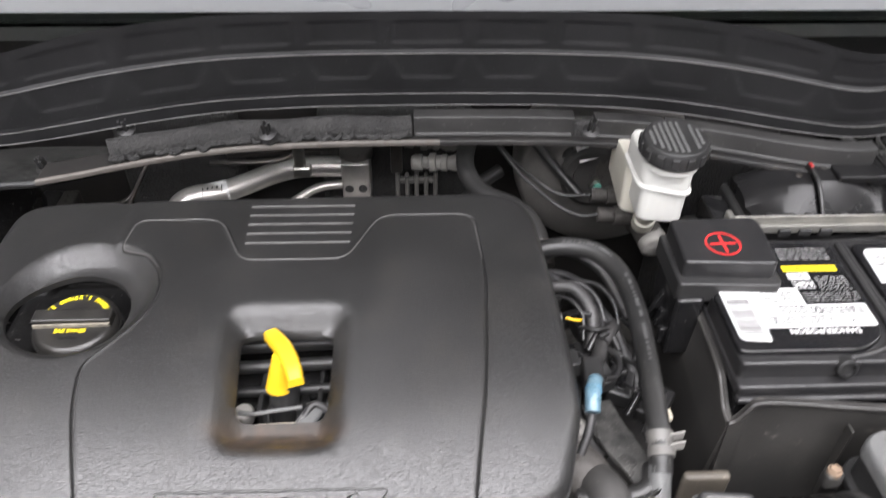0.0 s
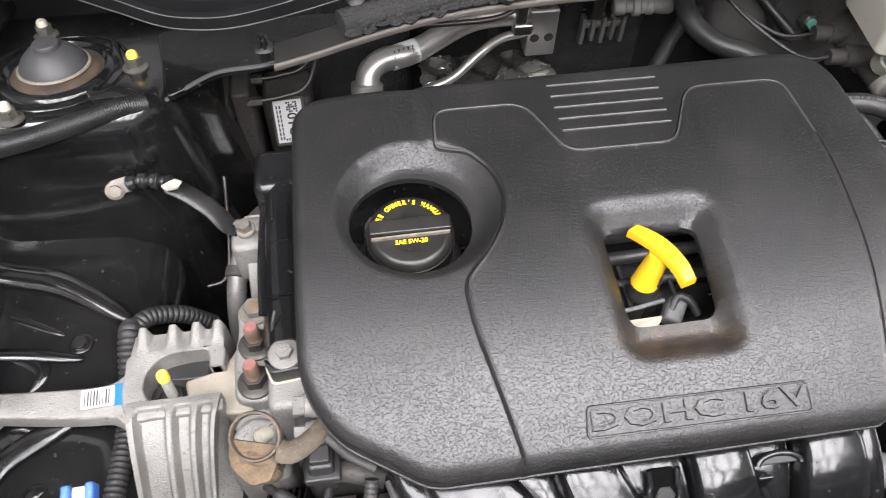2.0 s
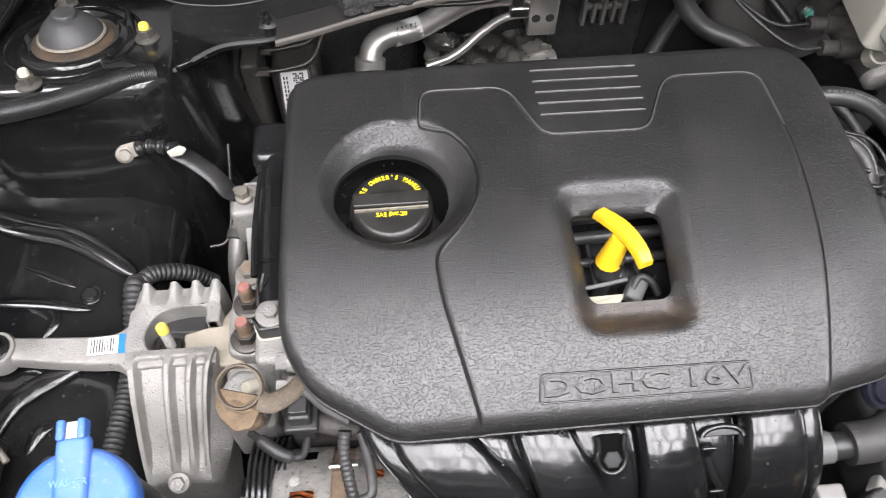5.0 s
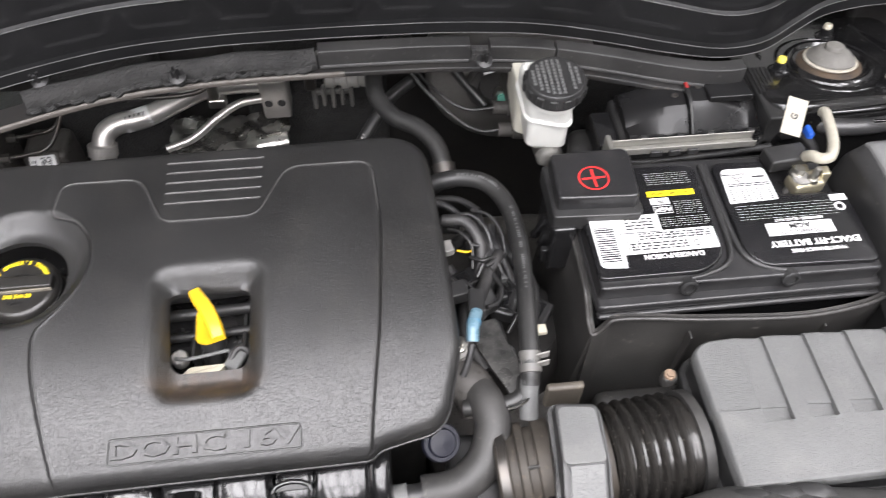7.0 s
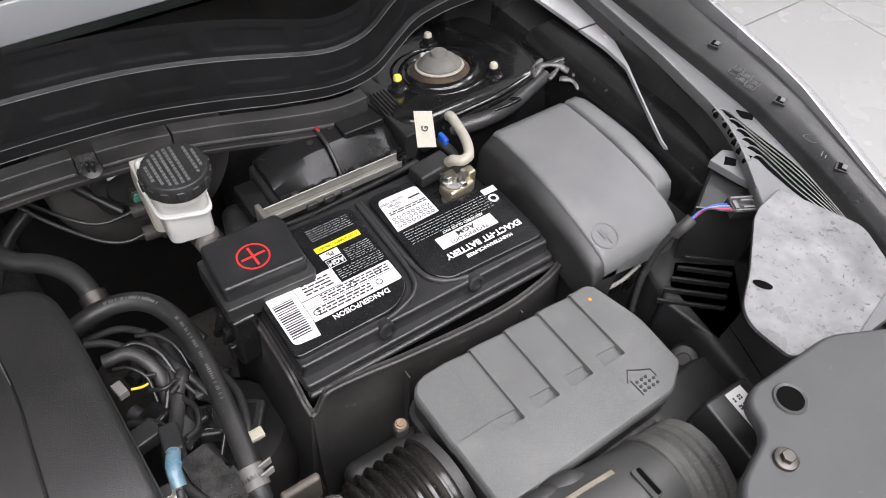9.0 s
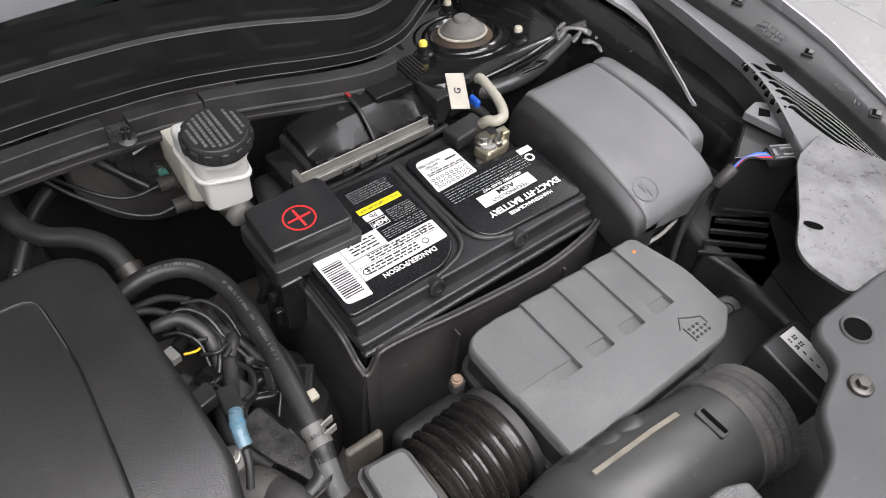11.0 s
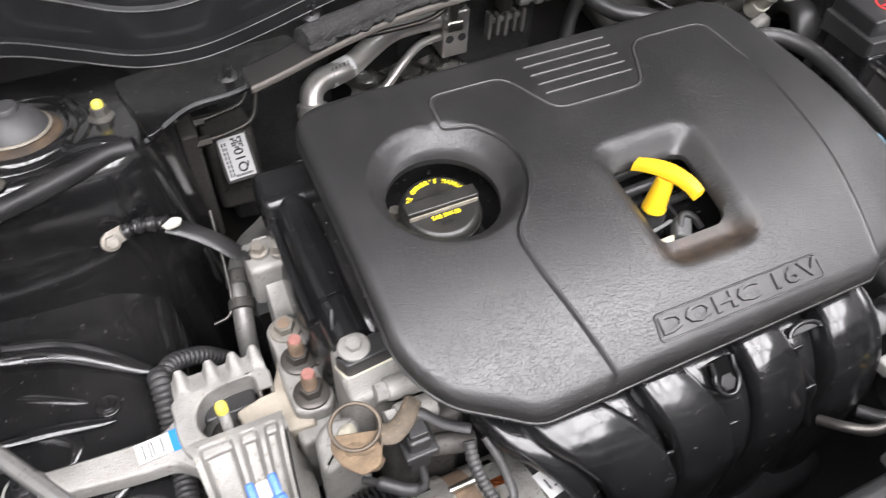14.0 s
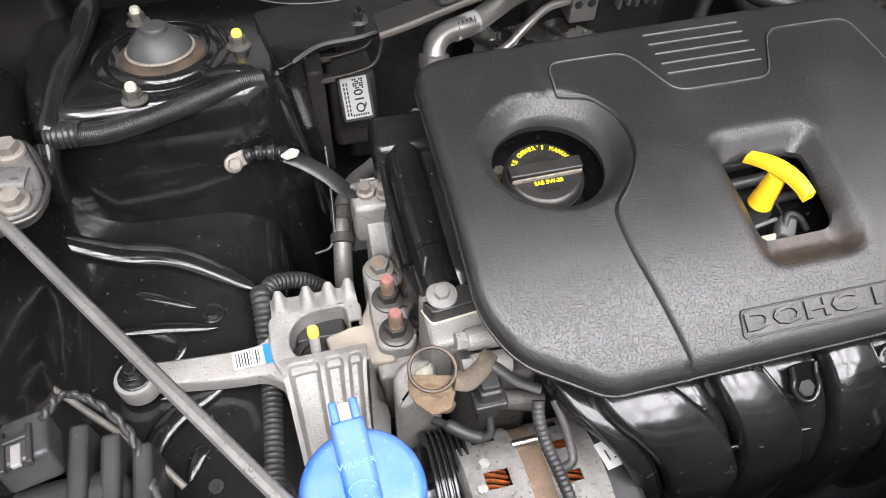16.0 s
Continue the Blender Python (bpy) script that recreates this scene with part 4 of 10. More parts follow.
for rx, ry in ((0.755, 0.63), (0.775, 0.61), (0.765, 0.565)):
    part("spot_weld", lathe([(0, 0), (0.003, 0), (0.002, 0.001), (0, 0.001)], Matrix.Translation((rx, ry, 1.0535)), 12), SHEET, flap)
for pts, r in (([(0.504, 0.650, 1.020), (0.512, 0.690, 1.018), (0.540, 0.718, 1.014), (0.585, 0.730, 1.010)], 0.004), ([(0.649, 0.728, 1.010), (0.664, 0.66, 1.022), (0.672, 0.590, 1.030), (0.722, 0.575, 1.034)], 0.0045), ([(0.53, 0.565, 1.028), (0.60, 0.562, 1.034), (0.655, 0.572, 1.034)], 0.003)):
    single("pressed_ridge", tube(pts, r, 8, flat=0.7), PAINT, pts[1], "glossy black pressed ridge on the tower top", "ridge", "tower ridges", "structure")
LOOM_TAPE = mat("smooth_loom_tape", (0.030, 0.030, 0.031), 0.36, var=0.3, vscale=20, grain=60, bump=0.4, depth=0.0012, dirt=DUST, dirt_amount=0.12, dirt_scale=30)
FOIL_DULL = mat("crumpled_tape", (0.075, 0.074, 0.073), 0.26, metal=0.2, var=0.5, vscale=60, grain=120, bump=0.7, depth=0.002, dirt=(0.2, 0.195, 0.19), dirt_amount=0.2, dirt_scale=50)
rloom = single("tower_loom", tube([(0.525, 0.575, 1.008), (0.560, 0.556, 1.014), (0.605, 0.552, 1.018), (0.650, 0.562, 1.022), (0.680, 0.570, 1.026)], lambda t: 0.0105 - 0.003 * t, 14, 8), LOOM_TAPE, (0.62, 0.55, 1.0), "black taped wiring loom along the tower foot", "wiring loom")
for pts, r in (([(0.664, 0.572, 1.030), (0.678, 0.576, 1.036), (0.694, 0.568, 1.036), (0.704, 0.558, 1.030)], 0.0055), ([(0.676, 0.560, 1.028), (0.690, 0.563, 1.034), (0.706, 0.572, 1.034)], 0.0040), ([(0.690, 0.556, 1.026), (0.700, 0.545, 1.026), (0.704, 0.530, 1.018)], 0.0050), ([(0.706, 0.552, 1.028), (0.720, 0.540, 1.030), (0.726, 0.526, 1.022)], 0.0045), ([(0.722, 0.552, 1.030), (0.738, 0.560, 1.034), (0.744, 0.580, 1.036)], 0.0038), ([(0.660, 0.566, 1.032), (0.668, 0.580, 1.036), (0.684, 0.584, 1.038)], 0.0030)):
    part("wrapped_joint", tube(pts, (lambda q: (lambda t: q * (0.75 + 0.2 * math.sin(9 * t))))(r), 10, 8, flat=0.7), FOIL_DULL, rloom, "crumpled shiny tape wrap")
part("clip_ring", tube([(0.585, 0.546, 1.030), (0.600, 0.540, 1.036), (0.618, 0.543, 1.034), (0.612, 0.553, 1.030)], 0.002, 8), PLASTIC_GLOSS, rloom)

# floor tiles
TILE_SIZE = 0.8
tile_bm = box((0, 0, -0.003), (TILE_SIZE - 0.006, TILE_SIZE - 0.006, 0.006), 0.0015, None, 1)
tile_mesh = bpy.data.meshes.new("tile")
tile_bm.to_mesh(tile_mesh)
tile_bm.free()
tile_mesh.materials.append(TILE)
for i in range(12):
    for j in range(12):
        tile = new("tile", tile_mesh)
        tile.parent = floor
        tile.location = (ROOM[0] + TILE_SIZE * (i + 0.5), ROOM[1] + TILE_SIZE * (j + 0.5), 0.006)


# ---- engine cover ----
COVER_EDGE = spaced(rounded([(-0.345, 0.549), (0.106, 0.556), (0.112, 0.44), (0.116, 0.325), (0.098, 0.263), (0.043, 0.252), (0.034, 0.2455), (-0.270, 0.2425), (-0.328, 0.276), (-0.348, 0.312)],
                            [0.03, 0.04, 0.05, 0.012, 0.02, 0.004, 0.004, 0.012, 0.018, 0.03], 7), 0.004)
PANEL_EDGE = spaced(rounded([(-0.237, 0.482), (-0.234, 0.517), (-0.163, 0.517), (-0.139, 0.463), (-0.054, 0.463), (-0.028, 0.520), (0.052, 0.520), (0.057, 0.442), (0.050, 0.344), (0.042, 0.292), (0.032, 0.226), (-0.204, 0.224), (-0.220, 0.285), (-0.231, 0.330), (-0.233, 0.361),
                             (-0.213, 0.382), (-0.199, 0.404), (-0.194, 0.428), (-0.199, 0.452), (-0.213, 0.472)], [0.003, 0.012, 0.015, 0.012, 0.012, 0.015, 0.015, 0.02, 0.02, 0.02, 0, 0, 0.02, 0.02, 0.01, 0.01, 0.01, 0.01, 0.01, 0.008], 4), 0.0035)
BOWL, HOLE = (-0.256, 0.428, 0.0615), (-0.263, 0.4195, 0.0445)
DIP_EDGE = spaced(rounded([(-0.141, 0.411), (-0.046, 0.411), (-0.050, 0.297), (-0.135, 0.297)], 0.02, 6), 0.0035)
DIP_HOLE = spaced(rounded([(-0.1290, 0.3955), (-0.0595, 0.3950), (-0.0605, 0.3245), (-0.1245, 0.3240)], 0.011, 5), 0.003)


class Edge:
    """Distance to a closed outline, positive inside."""
    def __init__(self, pts):
        self.a = np.array([p[:2] for p in pts])
        self.b = np.roll(self.a, -1, 0)

    def __call__(self, q):
        q = np.asarray(q, float)[:, None, :]
        a, d = self.a[None], (self.b - self.a)[None]
        t = np.clip(((q - a) * d).sum(-1) / np.maximum((d * d).sum(-1), 1e-12), 0, 1)
        far = np.sqrt((((q - a) - t[..., None] * d) ** 2).sum(-1)).min(1)
        cross = (self.a[None, :, 1] > q[..., 1]) != (self.b[None, :, 1] > q[..., 1])
        with np.errstate(divide="ignore", invalid="ignore"):
            xs = (self.b - self.a)[None, :, 0] * (q[..., 1] - self.a[None, :, 1]) / (self.b - self.a)[None, :, 1] + self.a[None, :, 0]
        inside = (cross & (q[..., 0] < xs)).sum(1) % 2 == 1
        return np.where(inside, far, -far)


def step(v, lo, hi):
    t = np.clip((v - lo) / (hi - lo), 0, 1)
    return t * t * (3 - 2 * t)


cover_far, panel_far, dip_far, dip_hole_far = Edge(COVER_EDGE), Edge(PANEL_EDGE), Edge(DIP_EDGE), Edge(DIP_HOLE)


def cover_height(q):
    """Height of the cover's skin over the plan."""
    q = np.asarray(q, float)
    x, y = q[:, 0], q[:, 1]
    z = 1.0525 - 2.35 * np.maximum(0, 0.45 - y) ** 2.5
    pf = panel_far(q)
    z += 0.0007 * step(pf, -0.0004, 0.0009) - 0.0016 * np.clip(1 - np.abs(pf + 0.0008) / 0.0008, 0, 1) + 0.0005 * np.clip(1 - np.abs(pf - 0.0011) / 0.0011, 0, 1)
    z -= 0.006 * step(x, 0.055, 0.125) + 0.004 * step(-x, 0.27, 0.355)
    # the field beside the filler dips to a crease that runs back from the bowl
    z -= 0.0022 * np.clip(1 - (-0.2435 - x) / 0.030, 0, 1) * step(-0.2425 - x, 0.0, 0.0012) * step(y, 0.480, 0.492)
    rim = BOWL[2] - np.hypot(x - BOWL[0], y - BOWL[1])
    z -= 0.0155 * np.sin(np.clip(rim / 0.022, 0, 1) * math.pi / 2) ** 1.3
    z -= 0.0175 * step(dip_far(q), -0.004, 0.019)
    d = cover_far(q)
    z -= 0.006 * np.clip(1 - d / 0.008, 0, 1) ** 2
    return z


def build_cover():
    from mathutils.geometry import delaunay_2d_cdt
    circle = lambda c, r, n: [Vector((c[0] + r * math.cos(2 * math.pi * k / n), c[1] + r * math.sin(2 * math.pi * k / n))) for k in range(n)]
    pts, edges = [], []

    def contour(ring, closed=True):
        start = len(pts)
        pts.extend(Vector(p[:2]) for p in ring)
        if closed:
            edges.extend((start + i, start + (i + 1) % len(ring)) for i in range(len(ring)))

    contour(COVER_EDGE)
    contour(circle(HOLE, HOLE[2], 72))
    contour(DIP_HOLE)
    for d in (0.0015, 0.0035, 0.006, 0.010):
        contour(shrunk(COVER_EDGE, d), False)
    for d in (-0.0032, -0.0017, -0.0008, 0.0001, 0.0011, 0.0023, 0.0036):
        ring = shrunk(PANEL_EDGE, d)
        start = len(pts)
        kept = [i for i, p in enumerate(ring) if p[1] > 0.2475]
        place = {i: start + n for n, i in enumerate(kept)}
        pts.extend(Vector(ring[i][:2]) for i in kept)
        edges.extend((place[i], place[(i + 1) % len(ring)]) for i in kept if (i + 1) % len(ring) in place)
    for r in (0.046, 0.051, 0.056, 0.061, 0.063):
        contour(circle(BOWL, r, 90), False)
    for d in (-0.005, 0.0, 0.006, 0.012, 0.018):
        contour(shrunk(DIP_EDGE, d), False)
    gx, gy = np.meshgrid(np.arange(-0.352, 0.126, 0.0055), np.arange(0.246, 0.556, 0.0055))
    grid = np.stack([gx.ravel(), gy.ravel()], 1)
    hole_far = HOLE[2] - np.hypot(grid[:, 0] - HOLE[0], grid[:, 1] - HOLE[1])
    keep = (cover_far(grid) > 0.002) & ((panel_far(grid) > 0.0055) | (panel_far(grid) < -0.005)) & (hole_far < -0.002) & (dip_hole_far(grid) < -0.002)
    loose = np.array([p[:] for p in pts])
    pts.extend(Vector(p) for p in grid[keep])
    allp = np.array([p[:] for p in pts])
    ok_in = (cover_far(allp) > -1e-5) & (HOLE[2] - np.hypot(allp[:, 0] - HOLE[0], allp[:, 1] - HOLE[1]) < 1e-5) & (dip_hole_far(allp) < 1e-5)
    fixed = {i for e in edges for i in e}
    near_line = np.abs(panel_far(allp)) < 0.0046
    ids, chosen = {}, []
    for i, p in enumerate(pts):
        if i in fixed or (ok_in[i] and not near_line[i]):
            ids[i] = len(chosen)
            chosen.append(p)
    edges = [(ids[a], ids[b]) for a, b in edges]
    verts, _, faces, *_ = delaunay_2d_cdt(chosen, edges, [], 1, 1e-5)
    q = np.array([v[:] for v in verts])
    z = cover_height(q)
    mid = np.array([(q[f[0]] + q[f[1]] + q[f[2]]) / 3 for f in faces])
    good = (cover_far(mid) > 0) & (np.hypot(mid[:, 0] - HOLE[0], mid[:, 1] - HOLE[1]) > HOLE[2] - 2e-4) & (dip_hole_far(mid) < 1e-4)
    bm = bmesh.new()
    bv = [bm.verts.new((x, y, h)) for (x, y), h in zip(q, z)]
    for f, g in zip(faces, good):
        if g:
            bm.faces.new([bv[i] for i in f])
    for v in [v for v in bm.verts if not v.link_faces]:
        bm.verts.remove(v)
    rim = [e for e in bm.edges if e.is_boundary]
    made = bmesh.ops.extrude_edge_only(bm, edges=rim)["geom"]
    for v in made:
        if isinstance(v, bmesh.types.BMVert):
            inner = math.hypot(v.co.x - HOLE[0], v.co.y - HOLE[1]) < 0.06 or (-0.14 < v.co.x < -0.04 and 0.31 < v.co.y < 0.42)
            v.co.z -= 0.005 if inner else 0.008
    # a narrow flange runs round the lower edge
    for out, down in ((0.0009, 0.0006), (0.0, 0.0022)):
        low = [x for x in made if isinstance(x, bmesh.types.BMEdge) and all(cover_far([v.co[:2]])[0] < 0.0005 for v in x.verts)]
        made = bmesh.ops.extrude_edge_only(bm, edges=low)["geom"]
        moved = [x for x in made if isinstance(x, bmesh.types.BMVert)]
        for v in moved:
            q = np.array([[v.co.x + 1e-4, v.co.y], [v.co.x - 1e-4, v.co.y], [v.co.x, v.co.y + 1e-4], [v.co.x, v.co.y - 1e-4]])
            f = cover_far(q)
            g = Vector((f[0] - f[1], f[2] - f[3]))
            if g.length > 1e-9 and out:
                g.normalize()
                v.co.x -= g.x * out
                v.co.y -= g.y * out
            v.co.z -= down
    return bm


cover = thing("engine_cover", (-0.12, 0.40, 0.97), "black grained plastic engine cover with dusty edges", "engine cover")
shell = part("shell", build_cover(), COVER, cover, smooth=50)
crest = [p for p in PANEL_EDGE if p[1] > 0.452 and p[0] < 0.056]
turn = max(range(len(crest)), key=lambda i: (crest[i - 1] - crest[i]).length)
crest = crest[turn:] + crest[:turn]
# Painted highlight: a paler bead along the back of the panel line.
part("panel_crest", tube([(p[0], p[1], float(cover_height([p[:2]])[0]) + 0.0003) for p in crest], 0.0006, 6, 1, smooth=False), COVER_EDGE_PALE, shell, "paler grey highlight painted along the crest")


def draped(bm, lift):
    """Lays flat letters or bars on the cover."""
    q = np.array([v.co[:2] for v in bm.verts])
    for v, z in zip(bm.verts, cover_height(q)):
        v.co.z += float(z) + lift
    return bm


# Ribs in the paler grey, so that their crest lines read bright.
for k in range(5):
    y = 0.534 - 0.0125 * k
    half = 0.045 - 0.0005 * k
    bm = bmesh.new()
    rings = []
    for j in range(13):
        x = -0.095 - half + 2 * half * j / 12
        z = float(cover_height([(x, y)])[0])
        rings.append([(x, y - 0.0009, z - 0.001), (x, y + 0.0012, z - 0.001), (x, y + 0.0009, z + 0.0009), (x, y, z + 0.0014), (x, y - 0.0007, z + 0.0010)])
    part("rib", stack(rings, bm), COVER_EDGE_PALE, cover, "rib with a paler grey crest")


def fine_text(text, size, m, cuts=2, **more):
    bm = writing(text, size, m, **more)
    bmesh.ops.triangulate(bm, faces=bm.faces[:])
    for _ in range(cuts):
        bmesh.ops.subdivide_edges(bm, edges=[e for e in bm.edges if e.calc_length() > 0.0035], cuts=1)
        bmesh.ops.triangulate(bm, faces=bm.faces[:])
    return bm


bm = fine_text("DOHC 16V", 0.0160, Matrix.Translation((-0.0935, 0.2632, 0)), wide=1.88, bold=0.0003, thick=0.0016)
part("lettering", draped(bm, 0.0004), COVER, cover, "raised letters")
frame_pts = spaced(rounded([(-0.169, 0.2548), (-0.0185, 0.2545), (-0.0195, 0.2718), (-0.167, 0.2724)], 0.003, 3), 0.005)
bm = tube([(p[0], p[1], float(cover_height([p[:2]])[0]) + 0.0004) for p in [*frame_pts, frame_pts[0]]], 0.0008, 6, 1, smooth=False)
part("letter_frame", bm, COVER, cover)

# ---- oil filler cap ----
cap = thing("oil_filler_cap", (-0.264, 0.423, 0.990), "black oil filler cap with yellow printing and a dusty grip", "oil cap")
m = Matrix.Translation((-0.2635, 0.424, 0.998)) @ pose(0, 0, 0, 3, 0, 0)
part("body", lathe([(0, 0), (0.031, 0), (0.0325, 0.004), (0.0325, 0.022), (0.0315, 0.0275), (0.028, 0.030), (0.026, 0.0302), (0, 0.0305)], m, 56), DUSTY_CAP, cap)
part("skirt", lathe([(0.0, -0.014), (0.0365, -0.014), (0.0365, -0.004), (0.0355, -0.003), (0.033, -0.003), (0, 0.001)], m, 48), DUSTY_CAP, cap)
part("rim", lathe([(0.0322, 0.0205), (0.0331, 0.0212), (0.0331, 0.0225), (0.0322, 0.0232)], m, 56, solid=False), DUSTY_CAP, cap)
bm = box((0, 0.001, 0.0325), (0.0600, 0.0125, 0.0085), 0.0016, None, 3)
bm.transform(m)
part("grip", bm, DUSTY_CAP, cap, "dusty raised grip")
bm = box((0, -0.0062, 0.0318), (0.058, 0.0016, 0.0040), 0.0006, pose(0, 0, 0, 0, 0, 1))
bm.transform(m)
part("dust_line", bm, mat("settled_dust", (0.20, 0.18, 0.145), 0.9, var=0.4, vscale=120, grain=500, bump=0.5), cap, "settled pale dust beside the grip")
bm = bmesh.new()
phrase = "SEE OWNER'S MANUAL"
for i, ch in enumerate(phrase):
    if ch == " ":
        continue
    a = radians(162 - 144 * i / (len(phrase) - 1))
    letter = writing(ch, 0.0056, wide=0.80, m=m @ Matrix.Translation((0.0245 * math.cos(a), 0.0245 * math.sin(a), 0.0307)) @ pose(0, 0, 0, 0, 0, math.degrees(a) - 90), bold=0.0002)
    tmp = bpy.data.meshes.new("t")
    letter.to_mesh(tmp)
    bm.from_mesh(tmp)
    bpy.data.meshes.remove(tmp)
    letter.free()
part("upper_print", bm, LABEL_YELLOW, cap, "yellow printed words")
part("lower_print", writing("SAE 5W-20", 0.0053, m @ Matrix.Translation((0, -0.0105, 0.0307)), bold=0.0001, wide=0.95), LABEL_YELLOW, cap, "yellow printed grade")
part("open_mark", writing("OPEN", 0.0052, m @ Matrix.Translation((0, -0.0175, 0.0306)), wide=1.0), COVER_SMOOTH, cap)

# ---- dipstick ----
dip = thing("dipstick", (-0.094, 0.366, 0.985), "yellow plastic dipstick handle above its black tube", "dipstick")
part("tube_collar", lathe([(0, -0.06), (0.0085, -0.06), (0.0085, 0.0), (0.0112, 0.002), (0.0112, 0.010), (0.0098, 0.012), (0.0098, 0.022), (0, 0.022)], Matrix.Translation((-0.0985, 0.365, 0.996)) @ pose(0, 0, 0, -6, 8, 0), 24), PLASTIC, dip)
part("stem", tube([(-0.0992, 0.3648, 1.014), (-0.0985, 0.3655, 1.020), (-0.0965, 0.3665, 1.031), (-0.0940, 0.368, 1.043)], lambda t: 0.0112 - 0.0030 * t, 16, flat=0.9), YELLOW, dip)
bar = []
line = spline([(-0.1065, 0.3925, 1.0415), (-0.1005, 0.381, 1.0475), (-0.0925, 0.368, 1.0500), (-0.0855, 0.353, 1.0485), (-0.082, 0.342, 1.0445)], 4)
for i, p in enumerate(line):
    t = i / (len(line) - 1)
    way = (line[min(i + 1, len(line) - 1)] - line[max(i - 1, 0)]).normalized()
    n = way.cross(Vector((0, 0, 1))).normalized()
    w, h = 0.0054 + 0.0008 * math.sin(math.pi * t), 0.0038
    bar.append([p + n * a + Vector((0, 0, b)) for a, b in ((-w, -h), (w, -h), (w, h * 0.4), (w * 0.7, h), (-w * 0.7, h), (-w, h * 0.4))])
part("handle", stack(bar), YELLOW, dip)

# ---- engine under the cover ----
engine = thing("engine", (-0.13, 0.38, 0.36), "black and bare metal four cylinder engine under its cover", "engine")
part("block", span((-0.355, 0.30, 0.36), (0.085, 0.56, 0.90), 0.02, 3), PAINT_DULL, engine)
bm = span((-0.386, 0.345, 0.86), (0.09, 0.556, 0.982), 0.050, 7)
valve = part("valve_cover", bm, mat("dusted_gloss_plastic", (0.008, 0.008, 0.0085), 0.2, var=0.3, grain=120, bump=0.2, dirt=(0.22, 0.21, 0.20), dirt_amount=0.05, dirt_scale=14, spec=0.6), engine, "glossy black valve cover")
part("ridge", tube([(-0.360, 0.512, 0.972), (-0.3605, 0.508, 0.976), (-0.361, 0.47, 0.977), (-0.361, 0.42, 0.974), (-0.360, 0.368, 0.970)], lambda t: 0.0165 * min(1.0, 0.55 + 6 * t), 20), RUNNER, valve)
for y in (0.405, 0.455):
    part("mould_line", tube([(-0.361 + 0.0168 * math.sin(a), y - 0.003 * math.cos(a), 0.9755 + 0.0168 * math.cos(a)) for a in [-1.2 + 0.3 * k for k in range(8)]], 0.0008, 6, 1), RUNNER, valve)
part("rear_block", span((-0.386, 0.505, 0.95), (-0.32, 0.553, 0.992), 0.010, 4), RUNNER, valve)
part("edge_seam", tube([(-0.380, 0.40, 0.968), (-0.381, 0.45, 0.970), (-0.379, 0.52, 0.968)], 0.004, 8, flat=0.6), PLASTIC_GLOSS, valve)
part("tag_wire", tube([(-0.372, 0.372, 0.972), (-0.371, 0.380, 0.985), (-0.368, 0.388, 0.992)], 0.0012, 6), PLASTIC, valve)
for k, (z, y) in enumerate(((1.006, 0.414), (1.000, 0.397), (0.993, 0.378))):
    part("fuel_rail", tube([(-0.16, y - 0.002, z), (-0.10, y, z), (-0.02, y + 0.004, z)], 0.0065 - 0.0012 * k, 12, 3), PLASTIC, engine)
for x in (-0.1165, -0.1075, -0.072):
    part("coil_boss", span((x - 0.002, 0.355, 0.96), (x + 0.002, 0.398, 0.996), 0.001, 1), PLASTIC, engine)
part("web", tube([(-0.130, 0.352, 1.000), (-0.118, 0.350, 1.001), (-0.100, 0.352, 1.002), (-0.084, 0.356, 1.000)], 0.0018, 8), PLASTIC_GREY, engine)
part("pale_clip", prism(rounded([(-0.126, 0.336), (-0.092, 0.338), (-0.086, 0.346), (-0.118, 0.345)], 0.003), 0.990, 0.996, 0.001), IVORY, engine, "pale plastic clip")
part("pale_boss", lathe([(0, 0), (0.0075, 0), (0.0075, 0.010), (0.006, 0.012), (0, 0.012)], aim((-0.128, 0.356, 0.988), (0.1, -0.2, 1)), 20), CAST, engine, "pale metal boss")
part("injector_plug", box((-0.078, 0.348, 0.995), (0.014, 0.020, 0.014), 0.003, pose(0, 0, 0, 10, 12, -30)), PLASTIC_GREY, engine, "dusty grey injector plug")
part("injector_lead", tube([(-0.083, 0.344, 0.998), (-0.075, 0.355, 1.004), (-0.066, 0.352, 1.002), (-0.060, 0.344, 0.994)], 0.003, 8), LOOM, engine)
bolt(engine, (-0.2890, 0.4540, 0.994), (0, 0, 1), 0.0055, 0.008, 1.4, BOLT)
part("bolt_boss", lathe([(0, -0.03), (0.009, -0.03), (0.0085, 0.0), (0, 0.0)], Matrix.Translation((-0.2890, 0.4540, 0.992)), 20), PLASTIC, engine)
part("filler_neck", lathe([(0, -0.02), (0.041, -0.02), (0.041, 0.010), (0.0385, 0.011), (0.037, 0.010), (0.036, 0.0), (0, 0.0)], Matrix.Translation((-0.264, 0.424, 0.976)), 40), DUSTY_CAP, engine)

# timing side: cast cover, flange, bolts
timing = part("timing_cover", span((-0.400, 0.30, 0.60), (-0.372, 0.515, 0.888), 0.006, 2), CAST, engine, "bare cast aluminium timing cover")
bm = stack([[(-0.402, y, z - 0.05), (-0.384, y, z - 0.05), (-0.384, y, z + 0.010), (-0.387, y, z + 0.013), (-0.400, y, z + 0.013), (-0.402, y, z + 0.010)] for y, z in ((0.515, 0.935), (0.485, 0.922), (0.456, 0.893))])
part("timing_flange", bm, CAST, engine)
